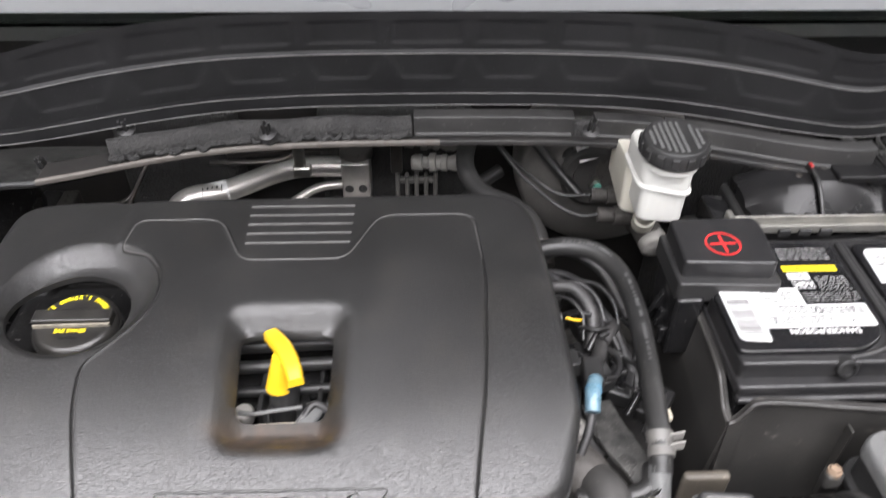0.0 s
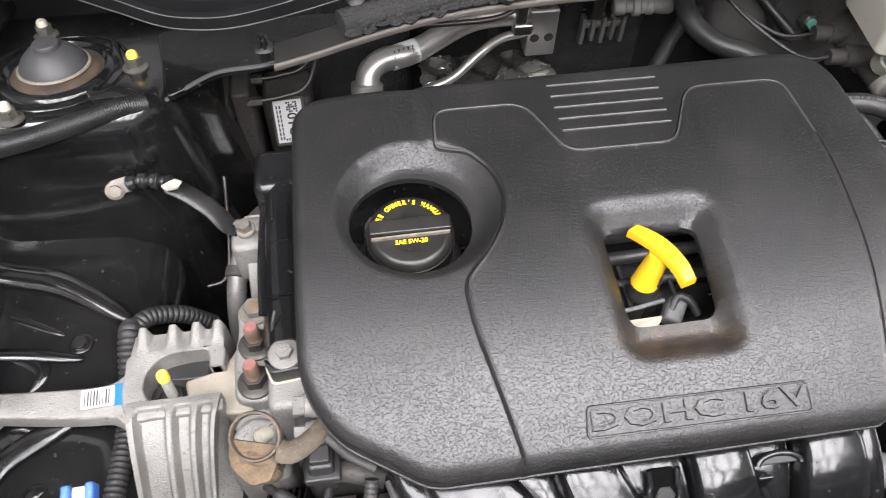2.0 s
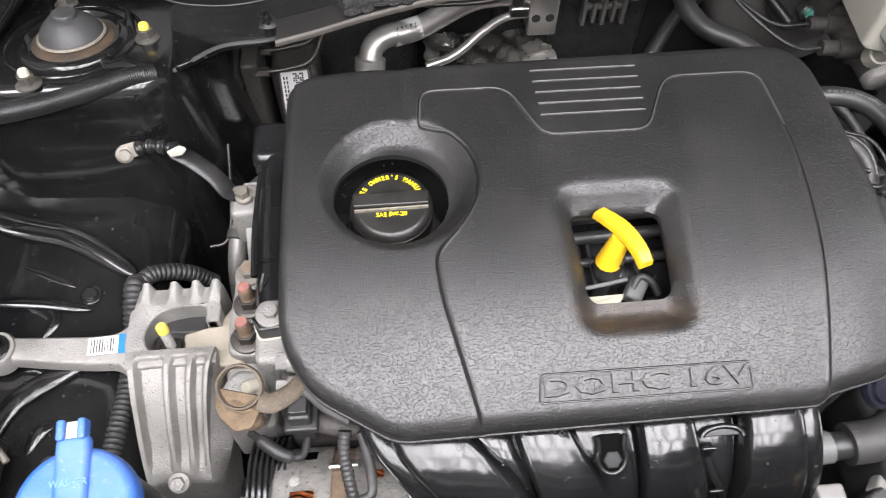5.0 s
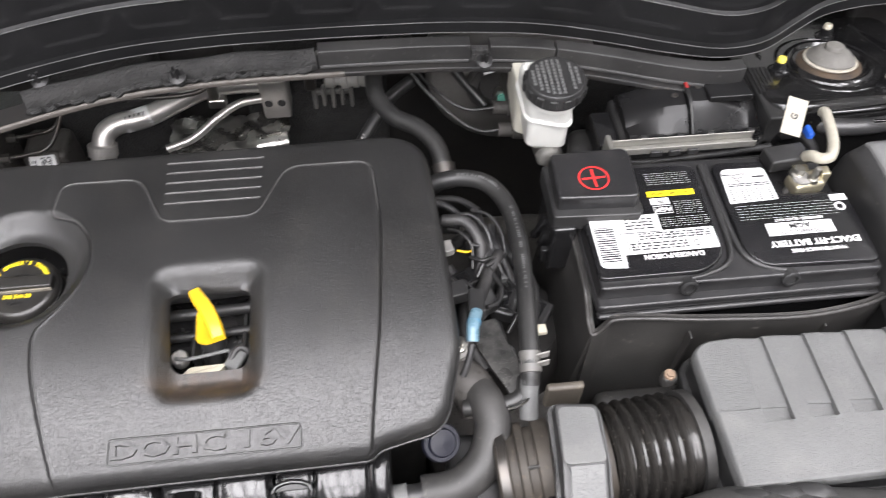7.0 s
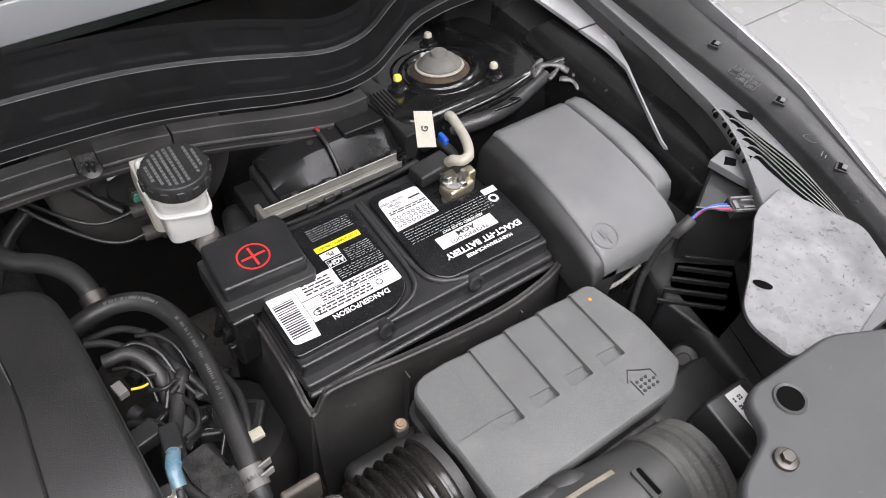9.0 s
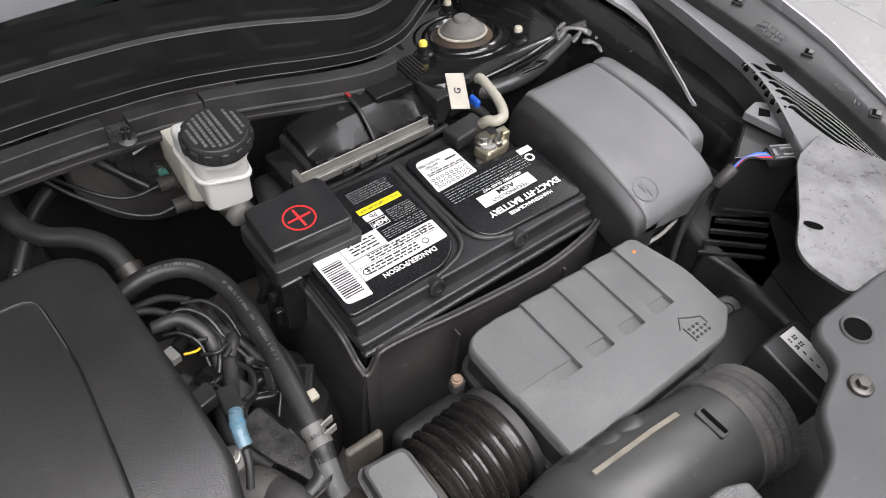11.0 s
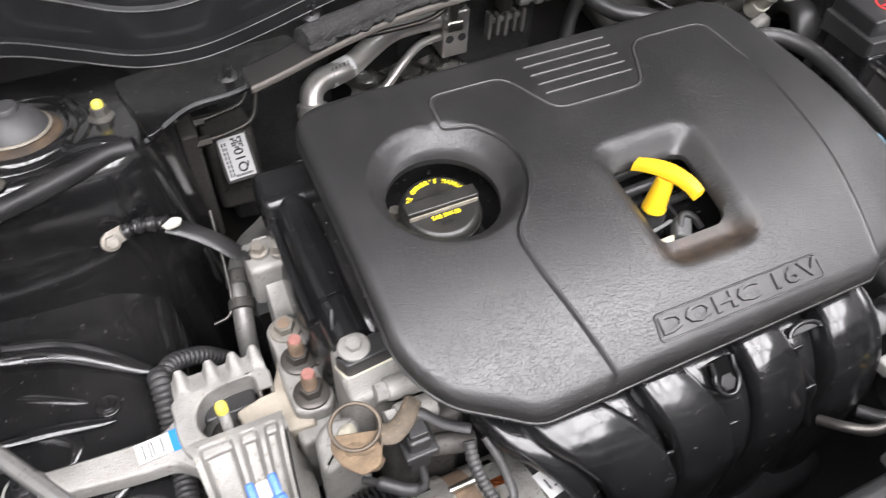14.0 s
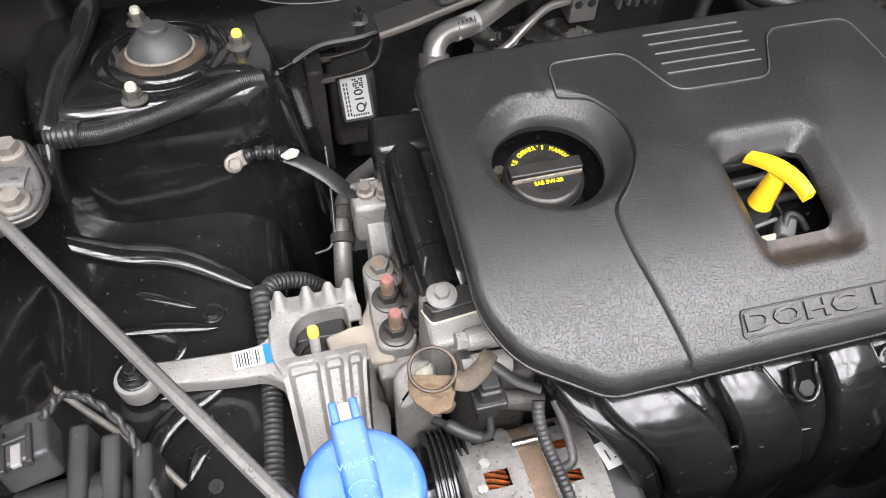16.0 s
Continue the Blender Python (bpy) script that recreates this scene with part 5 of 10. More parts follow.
bm = stack([[(x - 0.0035, y, z - 0.06), (x + 0.0035, y, z - 0.06), (x + 0.0035, y, z - 0.001), (x + 0.0025, y, z), (x - 0.0025, y, z), (x - 0.0035, y, z - 0.001)] for x, y, z in ((-0.381, 0.53, 0.962), (-0.379, 0.47, 0.952), (-0.374, 0.41, 0.950), (-0.370, 0.372, 0.952))])
part("cover_flange", bm, CAST_DARK, engine, "grimy cast flange under the valve cover")
part("head_end", span((-0.378, 0.322, 0.84), (-0.33, 0.374, 0.967), 0.006, 3), CAST, engine, "bare cast aluminium cylinder head end")
part("cam_plate", prism(rounded([(-0.379, 0.356), (-0.373, 0.342), (-0.333, 0.346), (-0.333, 0.362), (-0.350, 0.364), (-0.352, 0.353), (-0.366, 0.350)], 0.004), 0.967, 0.982, 0.002), PLASTIC, engine)
part("gasket", prism(rounded([(-0.3800, 0.357), (-0.374, 0.3405), (-0.331, 0.3445), (-0.331, 0.352), (-0.366, 0.350)], 0.004), 0.9655, 0.9675, 0.0), IVORY, engine, "cream gasket edge")
bolt(engine, (-0.3625, 0.3565, 0.9825), (0, 0, 1), 0.0062, 0.0065, 2.0, CAST)
part("boss", lathe([(0, -0.05), (0.010, -0.05), (0.010, 0.003), (0, 0.003)], Matrix.Translation((-0.398, 0.500, 0.948)), 20), CAST, engine)
bolt(engine, (-0.398, 0.496, 0.953), (-0.1, 0, 1), 0.006, 0.009, 1.4, BOLT)
bolt(engine, (-0.382, 0.490, 0.953), (-0.1, 0, 1), 0.006, 0.011, 1.3, BOLT)
part("bracket_foot", span((-0.412, 0.478, 0.90), (-0.378, 0.514, 0.950), 0.006, 2), CAST, engine)
part("head_step", span((-0.362, 0.290, 0.80), (-0.30, 0.332, 0.950), 0.008, 3), CAST_DARK, engine)
for by, bz in ((0.322, 0.968), (0.302, 0.962)):
    m = aim((-0.352, by, bz), (-1, 0, 0.1))
    part("boss", lathe([(0, -0.03), (0.0095, -0.03), (0.0095, -0.004), (0, -0.004)], m, 20), CAST, engine)
    bolt(engine, tuple(m @ Vector((0, 0, -0.002))), (-1, 0, 0.1), 0.0072, 0.010, 1.25, CAST)

# lifting eye and sensor
m = aim((-0.384, 0.297, 0.982), (-0.15, -0.45, 1))
GRIME = mat("grimy_brown_steel", (0.075, 0.062, 0.048), 0.7, metal=0.1, var=0.4, vscale=60, grain=400, bump=0.6, depth=0.0008, dirt=(0.20, 0.15, 0.10), dirt_amount=0.35, dirt_scale=35)
DIRT = mat("caked_dirt", (0.15, 0.105, 0.065), 0.9, var=0.4, vscale=90, grain=400, bump=0.9, depth=0.001, dirt=(0.06, 0.045, 0.03), dirt_amount=0.3, dirt_scale=50)
hook = part("lifting_eye", lathe([(0.0165, -0.0050), (0.0190, -0.0050), (0.0196, -0.002), (0.0188, 0.0008), (0.0172, 0.0008), (0.0164, -0.002)], m @ Matrix.Diagonal((0.95, 0.88, 1, 1)), 40), GRIME, engine, "dark steel lifting eye caked with dirt")
part("tongue", prism(rounded([(-0.0175, -0.005), (-0.0170, -0.016), (-0.010, -0.026), (0.004, -0.033), (0.016, -0.027), (0.0185, -0.012), (0.0175, -0.003)], 0.003, 3), -0.008, -0.0042, 0.001, m), DIRT, hook, "brown dusty tongue")
part("tail", tube([m @ Vector((0.016, -0.006, -0.002)), m @ Vector((0.026, -0.006, -0.006)), m @ Vector((0.036, 0.004, -0.014)), m @ Vector((0.042, 0.016, -0.020))], lambda t: 0.0085 - 0.002 * t, 12, flat=0.45), GRIME, hook)
rnd = random.Random(12)
bm = bmesh.new()
bmesh.ops.create_icosphere(bm, subdivisions=3, radius=1.0, matrix=m @ Matrix.Translation((0.002, -0.0150, -0.008)) @ Matrix.Diagonal((0.0150, 0.0060, 0.0062, 1)))
for v in bm.verts:
    v.co += Vector((rnd.uniform(-1, 1), rnd.uniform(-1, 1), rnd.uniform(-1, 1))) * 0.0007
part("caked_dirt", bm, DIRT, hook, "caked brown dirt")
bm = bmesh.new()
bmesh.ops.create_icosphere(bm, subdivisions=3, radius=1.0, matrix=m @ Matrix.Translation((0.006, -0.0240, -0.020)) @ Matrix.Diagonal((0.0130, 0.0085, 0.016, 1)))
for v in bm.verts:
    v.co += Vector((rnd.uniform(-1, 1), rnd.uniform(-1, 1), rnd.uniform(-1, 1))) * 0.0008
part("caked_dirt", bm, DIRT, hook, "caked brown dirt")
sensor = part("sensor_body", span((-0.352, 0.276, 0.915), (-0.334, 0.294, 0.962), 0.003, 2), PLASTIC, engine)
part("sensor_plug", span((-0.356, 0.272, 0.940), (-0.330, 0.297, 0.949), 0.002, 2), PLASTIC, sensor, "black plug collar")
part("window_frame", prism(rounded([(-0.350, 0.279), (-0.336, 0.279), (-0.336, 0.291), (-0.350, 0.291)], 0.002), 0.9625, 0.968, 0.001), PLASTIC, sensor)
part("red_mark", span((-0.349, 0.303, 0.966), (-0.344, 0.306, 0.969), 0.0005, 1), RED, sensor, "small red mark")
part("sensor_lead", tube([(-0.345, 0.304, 0.966), (-0.336, 0.296, 0.968), (-0.322, 0.284, 0.960), (-0.305, 0.275, 0.955)], 0.0042, 8, flat=0.6), LOOM, sensor)
part("sensor_tail", tube([(-0.341, 0.280, 0.918), (-0.346, 0.262, 0.920), (-0.360, 0.262, 0.926), (-0.375, 0.272, 0.930), (-0.386, 0.282, 0.925)], lambda t: 0.0032 + 0.002 * (0.4 < t < 0.8), 10), LOOM, sensor)
part("boss_pipe", tube([(-0.335, 0.285, 0.932), (-0.318, 0.280, 0.932), (-0.300, 0.275, 0.930)], 0.008, 14), CAST_DARK, engine)
part("small_cap", lathe([(0, 0), (0.006, 0), (0.006, 0.008), (0.0045, 0.010), (0, 0.010)], aim((-0.383, 0.318, 0.935), (-0.6, -0.5, 0.6)), 12), IVORY, engine, "pale plastic plug")
part("rear_lug", prism(rounded([(-0.412, 0.292), (-0.380, 0.300), (-0.372, 0.330), (-0.398, 0.335), (-0.410, 0.322)], 0.008), 0.84, 0.935, 0.006), CAST, engine, "cast lug")

# ---- intake manifold: four glossy runners ----
manifold = thing("intake_manifold", (-0.1, 0.21, 0.72), "glossy black plastic intake manifold with four runners", "intake manifold")


PATH = [(0.325, 0.978), (0.285, 0.980), (0.255, 0.9805), (0.240, 0.9785), (0.227, 0.9725), (0.214, 0.961), (0.203, 0.944), (0.194, 0.918), (0.188, 0.875), (0.186, 0.72)]


def runner(xs, half, drop=0.0, deep=0.030):
    """A flattened duct that turns down at the front. xs: its middle at each station; half: its half widths there; drop: how far it lies below the crest."""
    line = spline([(x, y + 0.55 * drop, z - drop) for x, (y, z) in zip(xs, PATH)], 6)
    wide = spline([(h, 0, 0) for h in half], 6)
    rings = []
    for i, p in enumerate(line):
        way = (line[min(i + 1, len(line) - 1)] - line[max(i - 1, 0)]).normalized()
        side = (Vector((1, 0, 0)) - way * way.x).normalized()
        up = side.cross(way).normalized()
        if up.z - up.y < 0:
            up = -up
        w = wide[i].x
        ring = []
        for u, h in ((-1.0, -deep), (-1.0, -0.014), (-0.97, -0.0075), (-0.89, -0.0030), (-0.80, -0.0012), (-0.74, -0.0014), (-0.66, -0.0004), (-0.4, 0.0010), (0.0, 0.0016), (0.4, 0.0010), (0.66, -0.0004), (0.74, -0.0014), (0.80, -0.0012), (0.89, -0.0030), (0.97, -0.0075), (1.0, -0.014), (1.0, -deep)):
            ring.append(p + side * (w * u) + up * h)
        rings.append(ring)
    return stack(rings)


RUNNERS = [([-0.262, -0.256, -0.248, -0.241, -0.231, -0.219, -0.207, -0.196, -0.186, -0.176], [0.0270, 0.0270, 0.0262, 0.0255, 0.0255, 0.0262, 0.0275, 0.029, 0.030, 0.030]),
           ([-0.172, -0.169, -0.165, -0.162, -0.157, -0.150, -0.143, -0.136, -0.130, -0.124], [0.0225, 0.0222, 0.0218, 0.0215, 0.0222, 0.0235, 0.0255, 0.027, 0.028, 0.028]),
           ([-0.074, -0.073, -0.0725, -0.072, -0.071, -0.069, -0.066, -0.063, -0.060, -0.058], [0.0230, 0.0230, 0.0228, 0.0226, 0.0230, 0.0240, 0.0255, 0.027, 0.028, 0.028]),
           ([0.010, 0.0095, 0.009, 0.0085, 0.008, 0.008, 0.009, 0.010, 0.011, 0.012], [0.0240, 0.0238, 0.0236, 0.0235, 0.0240, 0.0250, 0.026, 0.027, 0.028, 0.028])]
for xs, half in RUNNERS:
    part("runner", runner(xs, half), RUNNER, manifold)
# the lower skin between the ducts
for (xa, ha), (xb, hb), drop in zip(RUNNERS, RUNNERS[1:], (0.017, 0.009, 0.017)):
    mid = [((a + p) + (b - q)) / 2 for a, p, b, q in zip(xa, ha, xb, hb)]
    gap = [max(0.004, ((b - q) - (a + p)) / 2 + 0.0015) for a, p, b, q in zip(xa, ha, xb, hb)]
    part("web", runner(mid, gap, drop, 0.014), RUNNER, manifold)
part("side_wall", runner([x - h - 0.010 for x, h in zip(*RUNNERS[0])], [0.0115] * 10, 0.013, 0.014), RUNNER, manifold)
part("side_wall", runner([x + h + 0.008 for x, h in zip(*RUNNERS[3])], [0.0095] * 10, 0.012, 0.014), RUNNER, manifold)
# drained bolt pocket between the two middle ducts: a raised horseshoe rim round a flat black patch
m = aim((-0.1165, 0.2285, 0.9700), (0, -0.62, 0.78))
shape = [(0.0105 * math.cos(radians(a)), 0.0125 * math.sin(radians(a))) for a in range(150, 391, 20)]
loop = [(-0.0098, 0.016), *[(x, y) for x, y in shape], (0.0098, 0.016)]
part("pocket_rim", tube([m @ Vector((x, y, 0.0026)) for x, y in loop], 0.0021, 10, 3), RUNNER, manifold)
part("pocket", prism(rounded([(-0.0095, 0.016), (-0.010, -0.003), (-0.004, -0.0115), (0.004, -0.0115), (0.010, -0.003), (0.0095, 0.016)], 0.004, 3), -0.001, 0.0012, 0.0, m), SHADE_BLACK, manifold, "flat dark patch painted as the shade of the pocket")
part("pocket_floor", lathe([(0, 0), (0.007, 0), (0.006, 0.001), (0, 0.001)], m @ Matrix.Translation((0.001, -0.003, 0.0013)), 6), PLASTIC, manifold)
# arched cap between the two ducts nearest the battery, and the bent lug below it
m = aim((-0.0325, 0.2375, 0.9680), (0, -0.5, 0.85))
part("arch_cap", tube([m @ Vector((0.0155 * math.cos(radians(a)), 0.0075 * math.sin(radians(a)), 0.004)) for a in range(0, 181, 15)], 0.0022, 10, 2), RUNNER, manifold)
part("arch_plate", prism([(0.0155 * math.cos(radians(a)), 0.0075 * math.sin(radians(a))) for a in range(0, 181, 15)], -0.004, 0.0035, 0.001, m), PLASTIC, manifold)
part("lug", tube([(-0.042, 0.228, 0.954), (-0.036, 0.216, 0.942), (-0.026, 0.208, 0.925), (-0.022, 0.204, 0.90), (-0.016, 0.196, 0.875)], 0.0042, 10), RUNNER, manifold)
for xs, half in RUNNERS[:3]:
    for k in (4, 6):
        y, z = PATH[k]
        part("cross_rib", span((xs[k] + half[k] + 0.002, y + 0.002, z - 0.022), (xs[k] + half[k] + 0.013, y + 0.005, z - 0.010), 0.0008, 1), RUNNER, manifold)
part("plenum", span((-0.27, 0.17, 0.60), (0.06, 0.30, 0.78), 0.03, 3), PLASTIC_GLOSS, manifold)

# ---- alternator and pulley ----
alternator = thing("alternator", (-0.32, 0.20, 0.80), "grimy cast aluminium alternator with copper windings", "alternator")
AXIS = (0.214, 0.834)


def drum(x0, x1, r, slots, phase):
    """A cast end cover as a ring of bars, so that the slots are real openings."""
    bm = bmesh.new()
    n = slots * 10
    xs = [(x0, r * 0.90), (x0 + 0.005, r), (x0 + 0.36 * (x1 - x0), r), (x0 + 0.74 * (x1 - x0), r), (x1, r)]
    rows = [[bm.verts.new((x, AXIS[0] + rad * math.cos(phase + 2 * math.pi * k / n), AXIS[1] + rad * math.sin(phase + 2 * math.pi * k / n))) for k in range(n)] for x, rad in xs]
    for j, (a, b) in enumerate(zip(rows, rows[1:])):
        for k in range(n):
            if j == 2 and k % 10 in (4, 5, 6):
                continue
            bm.faces.new((a[k], a[(k + 1) % n], b[(k + 1) % n], b[k]))
    bm.faces.new(rows[0][::-1])
    bmesh.ops.solidify(bm, geom=bm.faces[:], thickness=0.004)
    return bm


part("front_cover", drum(-0.375, -0.325, 0.0785, 10, 0.384), CAST_PALE, alternator)
part("rear_cover", drum(-0.270, -0.307, 0.0770, 16, 0.10), CAST_PALE, alternator)
part("stator", lathe([(0, 0), (0.0755, 0), (0.0755, 0.021), (0, 0.021)], aim((-0.326, *AXIS), (1, 0, 0)), 56), RUST, alternator, "rusty laminated stator")
rnd = random.Random(4)
for x0 in (-0.362, -0.303):
    bm = bmesh.new()
    for k in range(70):
        a = 2 * math.pi * k / 70
        tube([(x0, AXIS[0] + 0.058 * math.cos(a), AXIS[1] + 0.058 * math.sin(a)), (x0 + 0.010, AXIS[0] + (0.064 + 0.002 * rnd.random()) * math.cos(a + 0.05), AXIS[1] + 0.064 * math.sin(a + 0.05)), (x0 + 0.026, AXIS[0] + 0.060 * math.cos(a + 0.12), AXIS[1] + 0.060 * math.sin(a + 0.12))], 0.0016, 5, 2, bm)
    part("winding", bm, COPPER, alternator, "copper windings")
part("through_bolt", tube([(-0.327, 0.258, 0.899), (-0.304, 0.258, 0.899)], 0.0034, 10, 1), STEEL, alternator)
prof = [(0, 0), (0.046, 0)]
for k in range(6):
    prof += [(0.0515, 0.001 + 0.0048 * k), (0.0515, 0.0028 + 0.0048 * k), (0.0470, 0.0042 + 0.0048 * k), (0.0470, 0.0048 + 0.0048 * k)]
prof += [(0.0515, 0.030), (0.0515, 0.032), (0, 0.032)]
belt_pulley = single("belt_pulley", lathe(prof, aim((-0.394, 0.250, 0.848), (1, 0, 0)), 64), mat("polished_black_steel", (0.06, 0.06, 0.062), 0.22, metal=0.7, var=0.25, grain=200, bump=0.1), (-0.378, 0.25, 0.80), "glossy black grooved belt pulley", "belt pulley")
part("hub", lathe([(0, 0), (0.020, 0), (0.020, 0.012), (0.016, 0.014), (0, 0.014)], aim((-0.404, 0.250, 0.848), (1, 0, 0)), 32), PLASTIC_GLOSS, belt_pulley)
for k, (x, y) in enumerate(((-0.354, 0.246), (-0.361, 0.225))):
    part("casting_boss", lathe([(0, 0), (0.0045, 0), (0.004, 0.0022), (0, 0.0025)], aim((x, y, AXIS[1] + math.sqrt(0.0785 ** 2 - (y - AXIS[0]) ** 2)), (0, y - AXIS[0], 0.07)), 14), CAST_PALE, alternator)
part("regulator", span((-0.272, 0.17, 0.82), (-0.238, 0.252, 0.905), 0.008, 2), PLASTIC, alternator)
part("sticker", box((-0.253, 0.231, 0.9075), (0.024, 0.022, 0.0008), 0.0, pose(0, 0, 0, 0, 10, 12)), LABEL, alternator, "white sticker")
part("sticker_bars", bars([(-0.007, -0.005, -0.0055, 0.004), (-0.002, 0.002, 0.004, 0.0035), (-0.002, -0.005, 0.004, -0.0035)], 0, 0.0002, Matrix.Translation((-0.253, 0.231, 0.9083)) @ pose(0, 0, 0, 0, 10, 12)), INK, alternator, "dark printed bars")
idler = single("belt_idler", lathe([(0, 0), (0.019, 0), (0.021, 0.002), (0.021, 0.026), (0.019, 0.028), (0, 0.028)], aim((-0.396, 0.213, 0.880), (1, -0.1, 0)), 36), PLASTIC_GREY, (-0.39, 0.21, 0.86), "dark grey belt idler beside the alternator", "idler pulley")
harness = single("alternator_harness", tube([(-0.309, 0.268, 0.952), (-0.311, 0.255, 0.944), (-0.309, 0.240, 0.934), (-0.305, 0.220, 0.928), (-0.303, 0.195, 0.926), (-0.301, 0.155, 0.905)], 0.0050, 12, 8, ribs=0.0006, pitch=0.004), LOOM, (-0.30, 0.21, 0.92), "black taped wiring harness over the alternator", "wiring harness")
part("branch", tube([(-0.297, 0.266, 0.953), (-0.293, 0.252, 0.944), (-0.291, 0.238, 0.934), (-0.292, 0.226, 0.928), (-0.302, 0.221, 0.929)], 0.0038, 10, flat=0.7), LOOM, harness)


# ---- left of the engine: mount, washer bottle, prop rod, looms ----
TAN_CAST = mat("dusty_cast_metal", (0.34, 0.305, 0.25), 0.75, metal=0.1, var=0.2, vscale=40, grain=500, bump=0.5, depth=0.0006, dirt=(0.20, 0.165, 0.12), dirt_amount=0.2, dirt_scale=25)
mount = thing("engine_mount", (-0.46, 0.37, 0.78), "cast aluminium engine mount with ribs and a label", "engine mount")


stations = (((-0.4225, 0.352), (-0.4225, 0.363)), ((-0.452, 0.352), (-0.452, 0.363)), ((-0.475, 0.352), (-0.473, 0.365)), ((-0.494, 0.353), (-0.482, 0.370)), ((-0.5025, 0.372), (-0.486, 0.381)), ((-0.5025, 0.395), (-0.4835, 0.394)),
            ((-0.500, 0.409), (-0.475, 0.404)), ((-0.480, 0.411), (-0.462, 0.4075)), ((-0.455, 0.411), (-0.448, 0.4085)), ((-0.4245, 0.411), (-0.4365, 0.4065)), ((-0.4225, 0.392), (-0.4345, 0.392)))
rim = spline([(*p, 0.911) for p, q in stations], 5)
lip = spline([(*q, 0.911) for p, q in stations], 5)
rings = []
for p, q in zip(rim, lip):
    d = (q - p).normalized() * 0.0024
    rings.append([Vector((p.x, p.y, 0.84)), p - Vector((0, 0, 0.0024)), p + d * 0.3 - Vector((0, 0, 0.0007)), p + d, q - d, q - d * 0.3 - Vector((0, 0, 0.0007)), q - Vector((0, 0, 0.0024)), Vector((q.x, q.y, 0.84))])
part("arch", stack(rings), CAST, mount)
# the rear rim: tapering ribs with hollows between them
rings = []
for j in range(15):
    v = j / 14
    row = []
    for k in range(61):
        x = -0.4985 + 0.0750 * k / 60
        crest = max(0.9 * math.exp(-((x - c) / 0.0050) ** 4) for c in (-0.4905, -0.4660, -0.4465, -0.4290))
        rise = v * v * (3 - 2 * v)
        z = 0.9105 - 0.006 * rise + 0.0105 * crest * rise - (0.010 * max(0.0, v - 0.93) / 0.07 if v > 0.93 else 0.0)
        row.append((x, 0.4085 + 0.0275 * v - 0.0035 * (1 - crest) * v, z))
    rings.append([*row, (row[-1][0], row[-1][1], 0.86), (row[0][0], row[0][1], 0.86)])
part("ribbed_rim", stack(rings), CAST, mount)
part("arch_leg", span((-0.4350, 0.392, 0.85), (-0.4235, 0.414, 0.9105), 0.002, 2), CAST, mount)
# front block with three pockets
slope = [(0.3665, 0.9130), (0.360, 0.9150), (0.352, 0.9160), (0.346, 0.9145), (0.339, 0.911), (0.331, 0.906), (0.322, 0.899), (0.311, 0.889), (0.298, 0.876), (0.284, 0.860), (0.270, 0.840)]
fine = [p.to_2d() for p in spline([(y, z, 0) for y, z in slope], 4)]
rings = []
for i, (y, z) in enumerate(fine):
    t = i / (len(fine) - 1)
    x0, x1 = -0.4965 + 0.006 * t, -0.4235 - 0.012 * t
    row = []
    for k in range(46):
        u = k / 45
        deep = 0.0
        for a, b in ((0.07, 0.44), (0.50, 0.72), (0.78, 0.95)):
            side = min(max(min(u - a, b - u) / 0.050, 0.0), 1.0)
            deep = max(deep, side * side * (3 - 2 * side))
        along = min(max(min(t - 0.12, 0.94 - t) / 0.10, 0.0), 1.0) ** 0.7
        row.append((x0 + (x1 - x0) * u, y + 0.0050 * deep * along, z - 0.0085 * deep * along))
    rings.append([*row, (x1 + 0.010 * t, y + 0.004, z - 0.10), (x0, y + 0.004, z - 0.10)])
part("front_block", stack(rings), CAST, mount)
part("side_web", stack([[(-0.4235 - 0.012 * k / 8, 0.356 - 0.086 * k / 8, 0.912 - 0.070 * (k / 8) ** 1.5), (-0.4235 + 0.012 * math.sin(math.pi * k / 8) - 0.006 * k / 8, 0.356 - 0.080 * k / 8, 0.885 - 0.060 * (k / 8) ** 1.5), (-0.430 - 0.006 * k / 8, 0.356 - 0.080 * k / 8, 0.80), (-0.440 - 0.006 * k / 8, 0.356 - 0.080 * k / 8, 0.80)] for k in range(9)]), CAST, mount)
bolt(mount, (-0.456, 0.264, 0.868), (0, -0.5, 0.85), 0.006, 0.007, 1.5, CAST)
# arm to the wing
line = spline([(-0.494, 0.375, 0.906), (-0.53, 0.374, 0.906), (-0.57, 0.376, 0.909), (-0.608, 0.379, 0.912)], 8)
rings = []
for i, p in enumerate(line):
    t = i / (len(line) - 1)
    w = 0.0155 - 0.0050 * t + 0.016 * max(0, 1 - t * 4.5) ** 2
    rings.append([p + Vector((0, -w, -0.014)), p + Vector((0, -w, -0.001)), p + Vector((0, -w + 0.003, 0.002)), p + Vector((0, w - 0.003, 0.002)), p + Vector((0, w, -0.001)), p + Vector((0, w, -0.014))])
part("arm", stack(rings), CAST, mount)
eye = part("arm_eye", lathe([(0, -0.016), (0.017, -0.016), (0.0175, 0.0), (0.016, 0.003), (0.011, 0.003), (0, 0.002)], Matrix.Translation((-0.611, 0.377, 0.912)), 28), CAST, mount)
bolt(mount, (-0.611, 0.377, 0.9155), (0, 0, 1), 0.0085, 0.008, 1.55, PLASTIC_GLOSS)
part("arm_stud", lathe([(0, 0), (0.0048, 0), (0.0048, 0.018), (0.0038, 0.0200), (0, 0.0200)], Matrix.Translation((-0.611, 0.377, 0.914)), 16), PLASTIC_GLOSS, mount)
